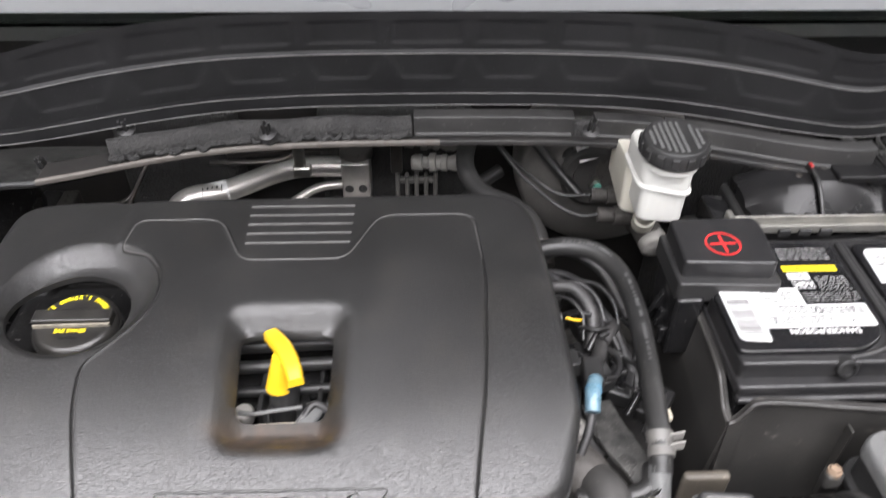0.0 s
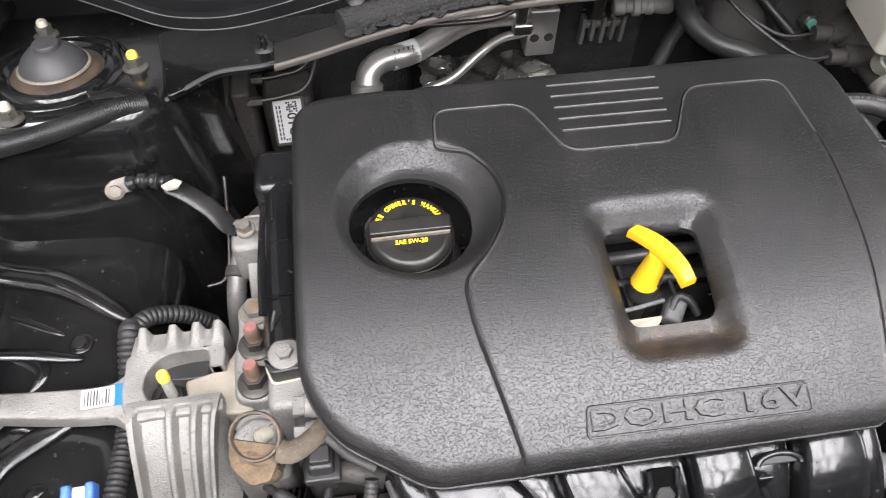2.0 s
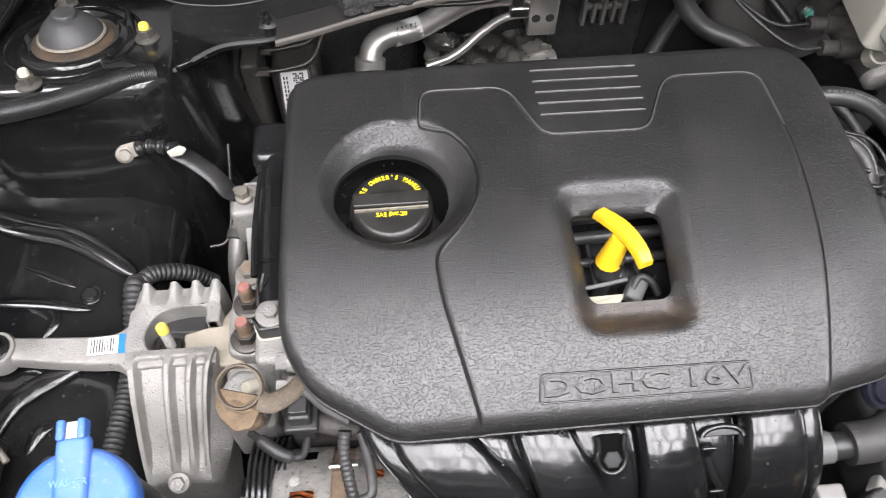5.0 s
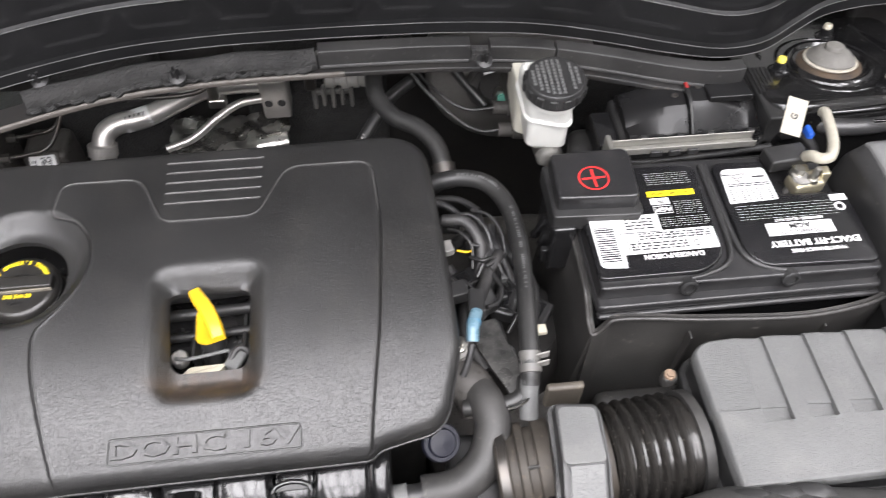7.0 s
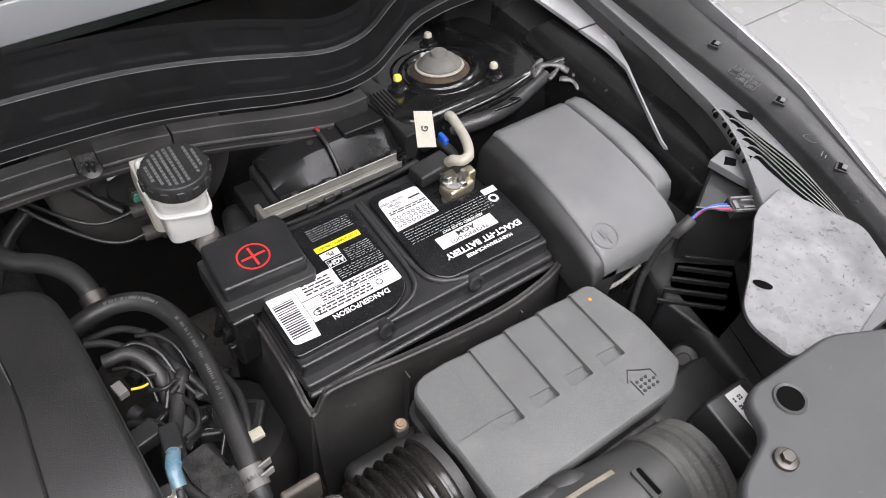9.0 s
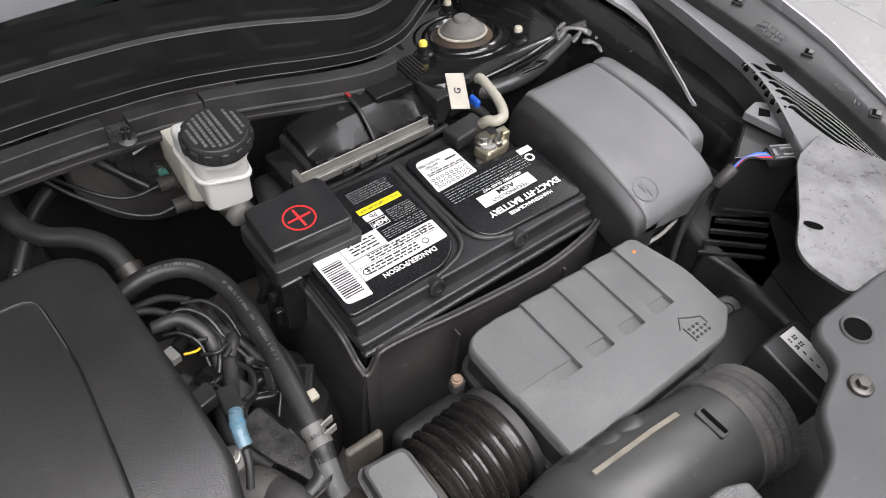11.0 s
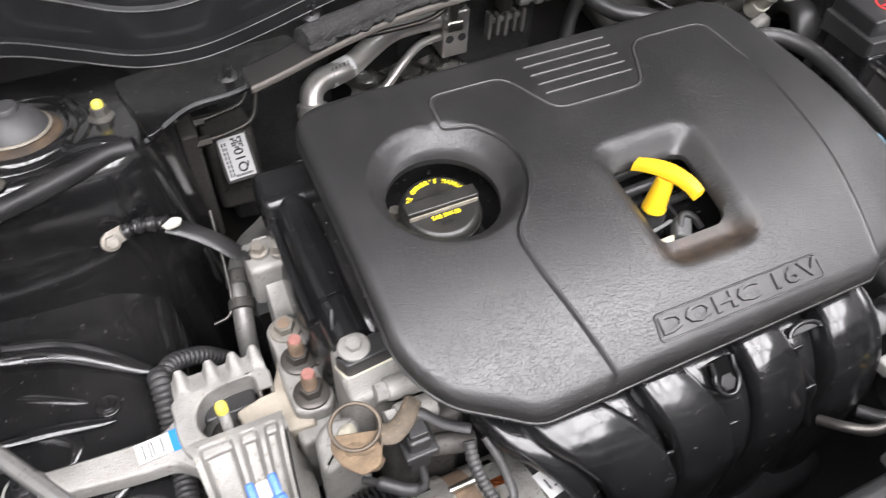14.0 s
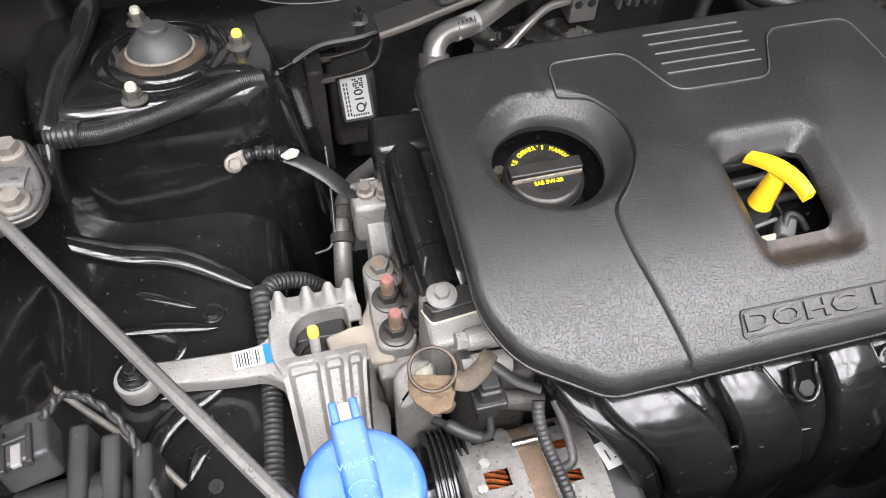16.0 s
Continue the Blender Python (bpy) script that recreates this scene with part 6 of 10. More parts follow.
m = Matrix.Translation((-0.516, 0.3765, 0.9090)) @ pose(0, 0, 0, 0, 2, 4)
lab = part("label", bars([(-0.018, -0.0085, 0.0075, 0.0085)], 0, 0.0004, m), LABEL, mount, "white bar code label")
part("label_end", bars([(0.0075, -0.0092, 0.0170, 0.0092)], 0, 0.0004, m), LABEL_BLUE, mount, "blue label end")
rnd = random.Random(3)
part("bar_code", bars([(-0.0155 + 0.0023 * k, -0.0065, -0.0155 + 0.0023 * k + 0.0006 + 0.0009 * rnd.random(), 0.0065) for k in range(9)], 0.0004, 0.0001, m @ pose(0, 0, 0, 0, 0, 0)), INK, lab)
# rubber core, cup and stud in the opening
part("rubber_core", span((-0.490, 0.356, 0.80), (-0.4245, 0.415, 0.872), 0.012, 3), RUBBER, mount, "dark rubber core")
part("bridge", prism(rounded([(-0.454, 0.357), (-0.400, 0.352), (-0.404, 0.432), (-0.4105, 0.428), (-0.4165, 0.411), (-0.423, 0.401), (-0.4335, 0.3935), (-0.457, 0.388), (-0.4545, 0.374)], 0.004), 0.868, 0.8985, 0.003), TAN_CAST, mount, "dusty tan bridge plate")
part("core_plate", span((-0.482, 0.392, 0.876), (-0.438, 0.412, 0.890), 0.003, 2), PLASTIC, mount)
part("core_ring", lathe([(0.012, 0), (0.020, 0), (0.021, 0.003), (0.018, 0.006), (0.013, 0.006)], Matrix.Translation((-0.467, 0.376, 0.884)), 28), RUBBER_GREY, mount, "dusty rubber ring")
stud(mount, (-0.466, 0.3755, 0.888), (0.02, 0.06, 1), 0.046, YELLOW_PAINT, 0.0044, 0.0092, CAST)

NUT_DARK = mat("blackened_nut_steel", (0.075, 0.072, 0.068), 0.45, metal=0.6, var=0.3, vscale=60, grain=300, bump=0.3, dirt=(0.16, 0.13, 0.10), dirt_amount=0.2, dirt_scale=50)
bracket = thing("mount_bracket", (-0.40, 0.40, 0.80), "cast aluminium bracket bolting the mount to the engine", "bracket")
part("plate", prism(rounded([(-0.414, 0.362), (-0.404, 0.357), (-0.386, 0.356), (-0.379, 0.366), (-0.380, 0.402), (-0.384, 0.430), (-0.390, 0.453), (-0.407, 0.455), (-0.414, 0.446), (-0.412, 0.425), (-0.415, 0.400)], 0.007, 5), 0.80, 0.9085, 0.004), CAST, bracket)
part("web", span((-0.418, 0.340, 0.80), (-0.378, 0.364, 0.893), 0.006, 2), CAST, bracket)
bolt(bracket, (-0.398, 0.440, 0.910), (0, 0, 1), 0.0088, 0.010, 1.5, BOLT)
part("bolt_paint", lathe([(0, 0.0), (0.0055, 0.0), (0.0050, 0.0006), (0, 0.0006)], Matrix.Translation((-0.398, 0.440, 0.920)), 16), RUST, bracket, "worn orange paint mark")
for y in (0.407, 0.373):
    m = aim((-0.3965, y, 0.909), (0, 0.05, 1))
    nut = part("nut", hexagon(0.0095, 0.003, 0.013, m, lathe([(0, 0), (0.015, 0), (0.015, 0.002), (0.012, 0.004), (0, 0.004)], m, 24)), NUT_DARK, bracket)
    part("stud_end", lathe([(0, 0.01), (0.0062, 0.01), (0.0062, 0.013), (0.0052, 0.014), (0.0062, 0.016), (0.0062, 0.026), (0.0055, 0.029), (0, 0.029)], m, 20), RUST, nut, "rusty stud end")
    part("paint", lathe([(0, 0.0285), (0.0056, 0.0285), (0.005, 0.0305), (0, 0.0305)], m, 16), mat("faded_red_paint", (0.27, 0.12, 0.10), 0.7, var=0.3, vscale=200, bump=0.2), nut, "faded red paint mark")

# washer bottle neck and cap
washer = thing("washer_filler", (-0.45, 0.212, 0.80), "blue plastic washer fluid cap on its black neck", "washer cap")
part("neck", tube([(-0.45, 0.215, 0.78), (-0.45, 0.206, 0.95), (-0.449, 0.199, 1.060)], lambda t: 0.024 + 0.004 * t, 24), PLASTIC, washer)
m = Matrix.Translation((-0.4485, 0.1935, 1.061)) @ pose(0, 0, 0, 8, 0, 3)
lid = part("lid", lathe([(0, -0.004), (0.0335, -0.004), (0.0345, 0.001), (0.0345, 0.010), (0.033, 0.0145), (0.029, 0.0165), (0, 0.0175)], m, 56), BLUE, washer)
bm = box((0, 0.003, 0.0168), (0.0190, 0.074, 0.0108), 0.0042, None, 4)
bm.transform(m)
part("grip", bm, BLUE, lid)
bm = bmesh.new()
for s in (-1, 1):
    box((s * 0.0058, 0.0425, 0.020), (0.0046, 0.012, 0.010), 0.0015, None, 2, bm)
bm.transform(m)
part("tab", bm, BLUE, lid)
bm = box((0, 0.0425, 0.019), (0.0070, 0.010, 0.006), 0.001)
bm.transform(m)
part("peg", bm, IVORY, lid, "white peg")
FADED = mat("worn_blue_print", (0.10, 0.22, 0.50), 0.6, var=0.3, vscale=120, bump=0.1)
part("print", writing("WASHER", 0.0052, m @ Matrix.Translation((0, 0.013, 0.0224)), bold=0.0001), FADED, lid, "worn raised word")
part("print", writing("ONLY", 0.0048, m @ Matrix.Translation((0, -0.013, 0.0224)), bold=0.0001), FADED, lid, "worn raised word")
bm = tube([m @ Vector((0.008 * math.cos(a), -0.002 + 0.0065 * math.sin(a), 0.0224)) for a in [0.35 + 2.45 * k / 10 for k in range(11)]], 0.0005, 5, 1)
tube([m @ Vector((-0.0075, 0.0005, 0.0224)), m @ Vector((-0.0045, -0.0065, 0.0224)), m @ Vector((0.0045, -0.0065, 0.0224)), m @ Vector((0.0075, 0.0005, 0.0224))], 0.0005, 5, 1, bm)
part("screen_mark", bm, FADED, lid)

rod = single("hood_prop_rod", tube([(-0.400, 0.062, 1.098), (-0.45, 0.136, 1.093), (-0.55, 0.281, 1.077), (-0.65, 0.427, 1.060), (-0.665, 0.449, 1.0575)], 0.0046, 8, 4), mat("scuffed_rod_steel", (0.24, 0.235, 0.225), 0.42, metal=0.55, var=0.3, grain=90, bump=0.3, dirt=(0.08, 0.075, 0.07), dirt_amount=0.3, dirt_scale=22), (-0.55, 0.28, 1.07), "scuffed grey steel hood prop rod", "prop rod", smooth=30)

# hinge bracket on the left wing
hinge = thing("hinge_bracket", (-0.655, 0.46, 1.035), "grimy grey steel bracket with two bolts", "bracket")
GREY_STEEL = mat("grimy_grey_steel", (0.13, 0.127, 0.122), 0.5, metal=0.3, var=0.35, vscale=30, grain=200, bump=0.5, depth=0.001, dirt=(0.035, 0.033, 0.03), dirt_amount=0.4, dirt_scale=20)
part("plate", prism(rounded([(-0.72, 0.415), (-0.655, 0.431), (-0.636, 0.438), (-0.628, 0.458), (-0.634, 0.480), (-0.645, 0.507), (-0.662, 0.515), (-0.72, 0.52)], 0.008, 4), 1.046, 1.062, 0.004, low=0.003), GREY_STEEL, hinge)
part("pressed_rib", tube([(-0.70, 0.470, 1.061), (-0.660, 0.473, 1.0625), (-0.640, 0.470, 1.0615)], 0.010, 14, flat=0.35), GREY_STEEL, hinge)
part("edge", tube([(-0.66, 0.513, 1.060), (-0.644, 0.505, 1.060), (-0.631, 0.478, 1.060), (-0.626, 0.458, 1.060), (-0.634, 0.436, 1.060), (-0.655, 0.429, 1.060)], 0.0022, 8), STEEL_DARK, hinge)
bolt(hinge, (-0.653, 0.497, 1.064), (0, 0, 1), 0.0075, 0.009, 1.45, BOLT)
bolt(hinge, (-0.646, 0.447, 1.064), (0, 0, 1), 0.0075, 0.009, 1.45, BOLT)

LOOM_GLOSS = mat("loom_plastic", (0.012, 0.012, 0.0125), 0.36, var=0.3, grain=260, bump=0.2, dirt=(0.09, 0.085, 0.08), dirt_amount=0.12, dirt_scale=30)
# corrugated loom over the tower's edge
loom = thing("wiring_loom", (-0.56, 0.575, 0.98), "black corrugated wiring loom along the tower edge", "wiring loom")
part("sleeve", tube([(-0.650, 0.566, 1.006), (-0.628, 0.564, 1.006), (-0.605, 0.563, 1.006), (-0.562, 0.567, 1.012), (-0.516, 0.577, 1.018), (-0.488, 0.586, 1.020), (-0.472, 0.594, 1.014)], 0.0092, 16, 8, ribs=0.0005, pitch=0.0017), LOOM_GLOSS, loom)
part("taped_wrap", tube([(-0.652, 0.566, 1.007), (-0.640, 0.565, 1.008), (-0.625, 0.564, 1.0075)], lambda t: 0.0118 - 0.0012 * t + 0.0006 * math.sin(t * 40), 14, 10), LOOM_GLOSS, loom)
part("riser", tube([(-0.650, 0.566, 1.010), (-0.648, 0.580, 1.014), (-0.640, 0.628, 1.018), (-0.627, 0.671, 1.019), (-0.620, 0.716, 1.018), (-0.617, 0.75, 1.01)], lambda t: 0.0100 + 0.0006 * math.sin(t * 18), 14), PLASTIC_GLOSS, loom)
part("gathered_end", tube([(-0.654, 0.562, 1.004), (-0.655, 0.548, 0.990), (-0.655, 0.538, 0.960)], lambda t: 0.010 - 0.002 * t, 14), PLASTIC_GLOSS, loom)
part("branch_sleeve", tube([(-0.474, 0.593, 1.014), (-0.482, 0.596, 1.022), (-0.496, 0.601, 1.022), (-0.511, 0.604, 1.018), (-0.518, 0.615, 1.015), (-0.514, 0.630, 1.012)], lambda t: 0.0085 - 0.004 * t, 12, flat=0.7), PLASTIC_GLOSS, loom)
part("branch", tube([(-0.516, 0.620, 1.011), (-0.508, 0.640, 1.009), (-0.502, 0.652, 1.008), (-0.506, 0.668, 1.008), (-0.512, 0.69, 1.004)], 0.0042, 10, flat=0.7), PLASTIC_GLOSS, loom)
single("corrugated_conduit", tube([(-0.508, 0.452, 0.885), (-0.506, 0.44, 0.90), (-0.506, 0.42, 0.895), (-0.508, 0.39, 0.874), (-0.511, 0.35, 0.868), (-0.515, 0.31, 0.868), (-0.518, 0.27, 0.868), (-0.522, 0.2, 0.865)], 0.0095, 14, 8, ribs=0.0018, pitch=0.0050), LOOM, (-0.51, 0.36, 0.86), "black corrugated conduit beside the engine mount", "conduit")
single("conduit_upper", tube([(-0.505, 0.44, 0.895), (-0.495, 0.458, 0.890), (-0.47, 0.470, 0.870), (-0.45, 0.475, 0.84)], 0.0085, 12, 8, ribs=0.0012, pitch=0.005), LOOM, (-0.48, 0.46, 0.84), "black corrugated conduit behind the engine mount", "conduit")

# earth strap
strap = thing("earth_strap", (-0.47, 0.54, 0.95), "earth strap with bolt and pale tag", "earth strap")
bolt(strap, (-0.509, 0.546, 0.962), (0.25, -0.75, 0.6), 0.0058, 0.007, 1.45, BOLT)
part("eyelet", box((-0.503, 0.549, 0.964), (0.016, 0.014, 0.002), 0.0008, aim((0, 0, 0), (0.25, -0.75, 0.6)), 1), BOLT, strap)
part("sleeve", tube([(-0.498, 0.550, 0.964), (-0.488, 0.551, 0.966), (-0.478, 0.549, 0.967), (-0.468, 0.548, 0.966), (-0.460, 0.544, 0.965)], lambda t: 0.0062 + 0.0012 * math.sin(t * 23) + 0.0008 * math.sin(t * 51), 12, 10), LOOM_GLOSS, strap, "black taped sleeve")
part("strap", tube([(-0.462, 0.544, 0.965), (-0.446, 0.536, 0.959), (-0.428, 0.524, 0.950), (-0.414, 0.508, 0.945), (-0.402, 0.498, 0.950)], 0.0088, 12, flat=0.34), LOOM_GLOSS, strap)
part("tag", prism(rounded([(-0.467, 0.537), (-0.462, 0.531), (-0.452, 0.533), (-0.449, 0.540), (-0.456, 0.544)], 0.002), 0.9715, 0.9728, 0.0), mat("dusty_paper", (0.36, 0.35, 0.31), 0.7, var=0.2, vscale=120, bump=0.1), strap, "pale paper tag")

single("brake_wire", tube([(-0.452, 0.505, 0.86), (-0.437, 0.508, 0.862), (-0.430, 0.520, 0.872), (-0.426, 0.55, 0.90), (-0.424, 0.58, 0.93)], 0.0016, 8), STEEL_DARK, (-0.43, 0.52, 0.86), "thin bent steel wire behind the mount", "wire")
# refrigerant and coolant lines on the left, control unit on the firewall
pipe = thing("suction_pipe", (-0.42, 0.50, 0.75), "grimy aluminium pipe with a crimped joint", "pipe")
part("pipe", tube([(-0.434, 0.455, 0.74), (-0.430, 0.48, 0.82), (-0.425, 0.505, 0.858), (-0.417, 0.545, 0.872), (-0.400, 0.585, 0.862), (-0.372, 0.620, 0.845), (-0.335, 0.655, 0.842), (-0.306, 0.684, 0.850)], 0.0095, 16), mat("grimy_aluminium", (0.22, 0.215, 0.205), 0.5, metal=0.5, var=0.25, grain=200, bump=0.2, dirt=(0.09, 0.08, 0.07), dirt_amount=0.25, dirt_scale=20), pipe)
part("joint", rings_between(None, (-0.424, 0.509, 0.861), (-0.4165, 0.547, 0.873), ((0, 0.010), (0.02, 0.0125), (0.25, 0.0125), (0.28, 0.0105), (0.6, 0.0105), (0.63, 0.0125), (0.95, 0.0125), (1, 0.01))), CAST_DARK, pipe)
unit = thing("control_unit", (-0.38, 0.74, 0.74), "grimy metal control unit with a white label on a bracket", "control unit")
part("bracket", span((-0.428, 0.715, 0.74), (-0.408, 0.775, 0.905), 0.004, 2), CAST_DARK, unit)
part("housing", span((-0.402, 0.742, 0.75), (-0.345, 0.800, 0.866), 0.010, 3), CAST_DARK, unit)
part("back_plate", span((-0.452, 0.700, 0.68), (-0.428, 0.775, 0.905), 0.004, 2), PLASTIC, unit)
for y in (0.70, 0.735):
    part("brake_line", tube([(-0.41, y + 0.02, 0.89), (-0.375, y + 0.022, 0.892), (-0.345, y + 0.03, 0.90), (-0.325, y + 0.075, 0.93)], 0.0028, 8), STEEL_DARK, unit)
    part("fitting", lathe([(0, 0), (0.006, 0), (0.006, 0.016), (0, 0.016)], aim((-0.412, y + 0.02, 0.89), (1, 0, 0)), 6), STEEL_DARK, unit)
m = Matrix.Translation((-0.3725, 0.7315, 0.8470)) @ pose(0, 0, 0, 58, 0, 3) @ Matrix.Scale(0.86, 4)
part("front_face", prism(rounded([(-0.023, -0.036), (0.024, -0.036), (0.024, 0.032), (-0.023, 0.032)], 0.006, 4), -0.05, -0.0006, 0.003, m), CAST_DARK, unit)
lab = part("label", bars([(-0.0185, -0.030, 0.0185, 0.027)], 0, 0.0004, m), LABEL, unit, "white label")
part("code", writing("Q10", 0.0185, m @ Matrix.Translation((0.005, -0.007, 0.0005)) @ pose(0, 0, 0, 0, 0, 90), bold=0.0003, thick=0.0001), INK, lab)
part("square_mark", bars([(-0.002 + 0.003 * i, 0.010 + 0.003 * j, 0.0005 + 0.003 * i, 0.0125 + 0.003 * j) for i in range(5) for j in range(5) if (i * 7 + j * 5 + i * j) % 3], 0.0004, 0.0001, m), INK, lab)
part("small_print", bars([(-0.0155 + 0.004 * i, -0.026 + 0.006 * j, -0.0135 + 0.004 * i, -0.0215 + 0.006 * j) for i in range(2) for j in range(8)] + [(-0.008 + 0.0034 * i, -0.0275, -0.0058 + 0.0034 * i, -0.0245) for i in range(7)], 0.0004, 0.0001, m), INK, lab)

# left headlamp back with its plug and twisted wires
lamp = thing("headlamp", (-0.64, 0.22, 0.90), "black plastic back of the headlamp with ribs", "headlamp", "headlamps")
part("housing", span((-0.735, 0.10, 0.86), (-0.60, 0.288, 0.968), 0.02, 3), PLASTIC, lamp)
for k in range(3):
    part("fin", span((-0.640 + 0.020 * k, 0.20, 0.90), (-0.626 + 0.020 * k, 0.318 - 0.010 * k, 0.972 - 0.004 * k), 0.004, 2), PLASTIC, lamp)
plug = part("plug", box((-0.663, 0.303, 0.975), (0.036, 0.040, 0.030), 0.004, pose(0, 0, 0, -15, 0, 12)), mat("dark_grey_plug", (0.035, 0.035, 0.036), 0.45, var=0.2, vscale=60, grain=500, bump=0.2, dirt=(0.10, 0.10, 0.095), dirt_amount=0.12, dirt_scale=40), lamp, "dark grey plug")
turn = pose(-0.664, 0.298, 0.9910, -15, 0, 12)
for name, at, size, material in (("latch_rail", (-0.0085, 0, 0.001), (0.004, 0.034, 0.005), PLASTIC), ("latch_rail", (0.0085, 0, 0.001), (0.004, 0.034, 0.005), PLASTIC), ("latch_bridge", (0, 0.008, 0.0015), (0.016, 0.006, 0.005), PLASTIC), ("latch_tongue", (0, -0.006, 0.0005), (0.0065, 0.018, 0.004), PALE_GREY)):
    bm = box(at, size, 0.001)
    bm.transform(turn)
    part(name, bm, material, plug)
wires = thing("twisted_wires", (-0.60, 0.30, 0.95), "black twisted lamp wires with a green end", "wires")
centre = spline([(-0.650, 0.318, 0.988), (-0.637, 0.332, 0.990), (-0.618, 0.325, 0.982), (-0.600, 0.305, 0.965), (-0.592, 0.280, 0.960), (-0.586, 0.262, 0.960)], 10)
for ph in (0.0, math.pi):
    pts = [p + Vector((0.0019 * math.cos(ph + i * 0.75), 0, 0.0019 * math.sin(ph + i * 0.75))) for i, p in enumerate(centre)]
    part("wire", tube(pts, 0.0023, 8, 2), LOOM, wires)
part("wire_end", tube([(-0.586, 0.264, 0.960), (-0.582, 0.250, 0.958), (-0.578, 0.235, 0.95)], 0.003, 8), LOOM, wires)


# ---- behind the engine: refrigerant lines, heater hoses, brake booster ----
ac = thing("refrigerant_lines", (-0.16, 0.77, 0.85), "bare aluminium refrigerant pipes with a valve block", "refrigerant lines")
part("large_pipe", tube([(-0.281, 0.716, 0.895), (-0.278, 0.727, 0.908), (-0.270, 0.735, 0.914), (-0.256, 0.742, 0.916), (-0.225, 0.752, 0.915), (-0.165, 0.790, 0.917), (-0.13, 0.800, 0.917), (-0.080, 0.803, 0.915)], 0.0132, 18), ALU, ac)
ends = [((-0.2800, 0.720, 0.904), (-0.2855, 0.699, 0.860))]
part("crimp", rings_between(None, *ends[0], ((0, 0.013), (0.02, 0.0175), (0.3, 0.0175), (0.34, 0.0150), (0.5, 0.0150), (0.54, 0.0175), (0.85, 0.0175), (1.0, 0.014))), ALU, ac, "pale aluminium crimp")
part("rubber_end", tube([(-0.285, 0.701, 0.863), (-0.300, 0.680, 0.80), (-0.322, 0.650, 0.765)], 0.0125, 14), RUBBER, ac)
part("crimp", rings_between(None, (-0.330, 0.632, 0.775), (-0.345, 0.605, 0.745), ((0, 0.013), (0.02, 0.0155), (0.35, 0.0155), (0.4, 0.0135), (0.55, 0.0135), (0.6, 0.0155), (0.95, 0.0155), (1.0, 0.013))), ALU, ac)
part("small_pipe", tube([(-0.215, 0.745, 0.862), (-0.180, 0.756, 0.868), (-0.145, 0.775, 0.885), (-0.115, 0.790, 0.893), (-0.075, 0.797, 0.893)], 0.0055, 12), ALU, ac)
block = part("valve_block", span((-0.088, 0.785, 0.865), (-0.052, 0.825, 0.930), 0.003, 2), ALU, ac)
# Flat dark discs put in for the shade of the two ports.
for bx in (-0.079, -0.062):
    part("port", lathe([(0, 0), (0.0055, 0), (0.0055, 0.0006), (0, 0.0006)], aim((bx, 0.7846, 0.893), (0, -1, 0)), 18), FOAM, block)
part("valve_head", lathe([(0, 0), (0.021, 0), (0.021, 0.010), (0.018, 0.013), (0.010, 0.015), (0, 0.015)], aim((-0.070, 0.810, 0.928), (0, -0.1, 1)), 28), CAST_DARK, ac)
m = aim((-0.243, 0.7360, 0.9270), (-0.25, -0.45, 0.85))
lab = part("label", tube([(-0.252, 0.7435, 0.9142), (-0.222, 0.7535, 0.9155)], 0.0136, 18, 1), LABEL, ac, "white label round the pipe")
for k in range(5):
    part("print", box((-0.2475 + 0.0052 * k, 0.7445 + 0.0018 * k - 0.0085, 0.9258), (0.0012 + 0.0008 * (k % 2), 0.009, 0.0004), 0, pose(0, 0, 0, 40, 0, 0)), INK, lab)
rnd = random.Random(17)
bm = bmesh.new()
nx, ny = 30, 12
low = [[bm.verts.new((-0.215 + 0.157 * i / nx + rnd.uniform(-0.002, 0.002), 0.733 + 0.070 * j / ny + rnd.uniform(-0.002, 0.002), 0.848 + 0.012 * j / ny + 0.0022 * math.sin(0.7 * i + 0.9 * j) + rnd.uniform(-0.0016, 0.0016))) for j in range(ny + 1)] for i in range(nx + 1)]
for i in range(nx):
    for j in range(ny):
        a, b, c, d = low[i][j], low[i + 1][j], low[i + 1][j + 1], low[i][j + 1]
        for face in (((a, b, c), (a, c, d)) if (i + j) % 2 else ((a, b, d), (b, c, d))):
            bm.faces.new(face)
bmesh.ops.solidify(bm, geom=bm.faces[:], thickness=0.0008)
shield = single("heat_shield", bm, FOIL, (-0.14, 0.765, 0.845), "crinkled silver foil heat shield below the pipes", "heat shield", smooth=50)
part("fold", tube([(-0.098, 0.745, 0.858), (-0.075, 0.748, 0.860), (-0.058, 0.750, 0.860)], 0.014, 12, flat=0.7), FOIL, shield)
line_cover = thing("line_bracket", (-0.13, 0.70, 1.02), "small zinc bracket and line clip below the flange", "bracket")
part("clip", span((-0.128, 0.692, 0.975), (-0.116, 0.700, 1.034), 0.002, 1), STEEL, line_cover)
part("tab", span((-0.130, 0.690, 0.975), (-0.110, 0.702, 0.988), 0.002, 1), STEEL, line_cover)
part("line", tube([(-0.20, 0.70, 1.000), (-0.14, 0.705, 1.002), (-0.10, 0.715, 1.012), (-0.06, 0.720, 1.018), (0.00, 0.735, 1.005)], 0.0032, 8), STEEL_DARK, line_cover)
part("line", tube([(-0.22, 0.70, 0.990), (-0.15, 0.70, 0.992), (-0.11, 0.71, 1.0), (-0.03, 0.74, 0.99)], 0.0028, 8), STEEL_DARK, line_cover)

plugs = thing("heater_couplings", (0.02, 0.78, 0.93), "pale ribbed heater hose couplings on the firewall", "hose couplings")
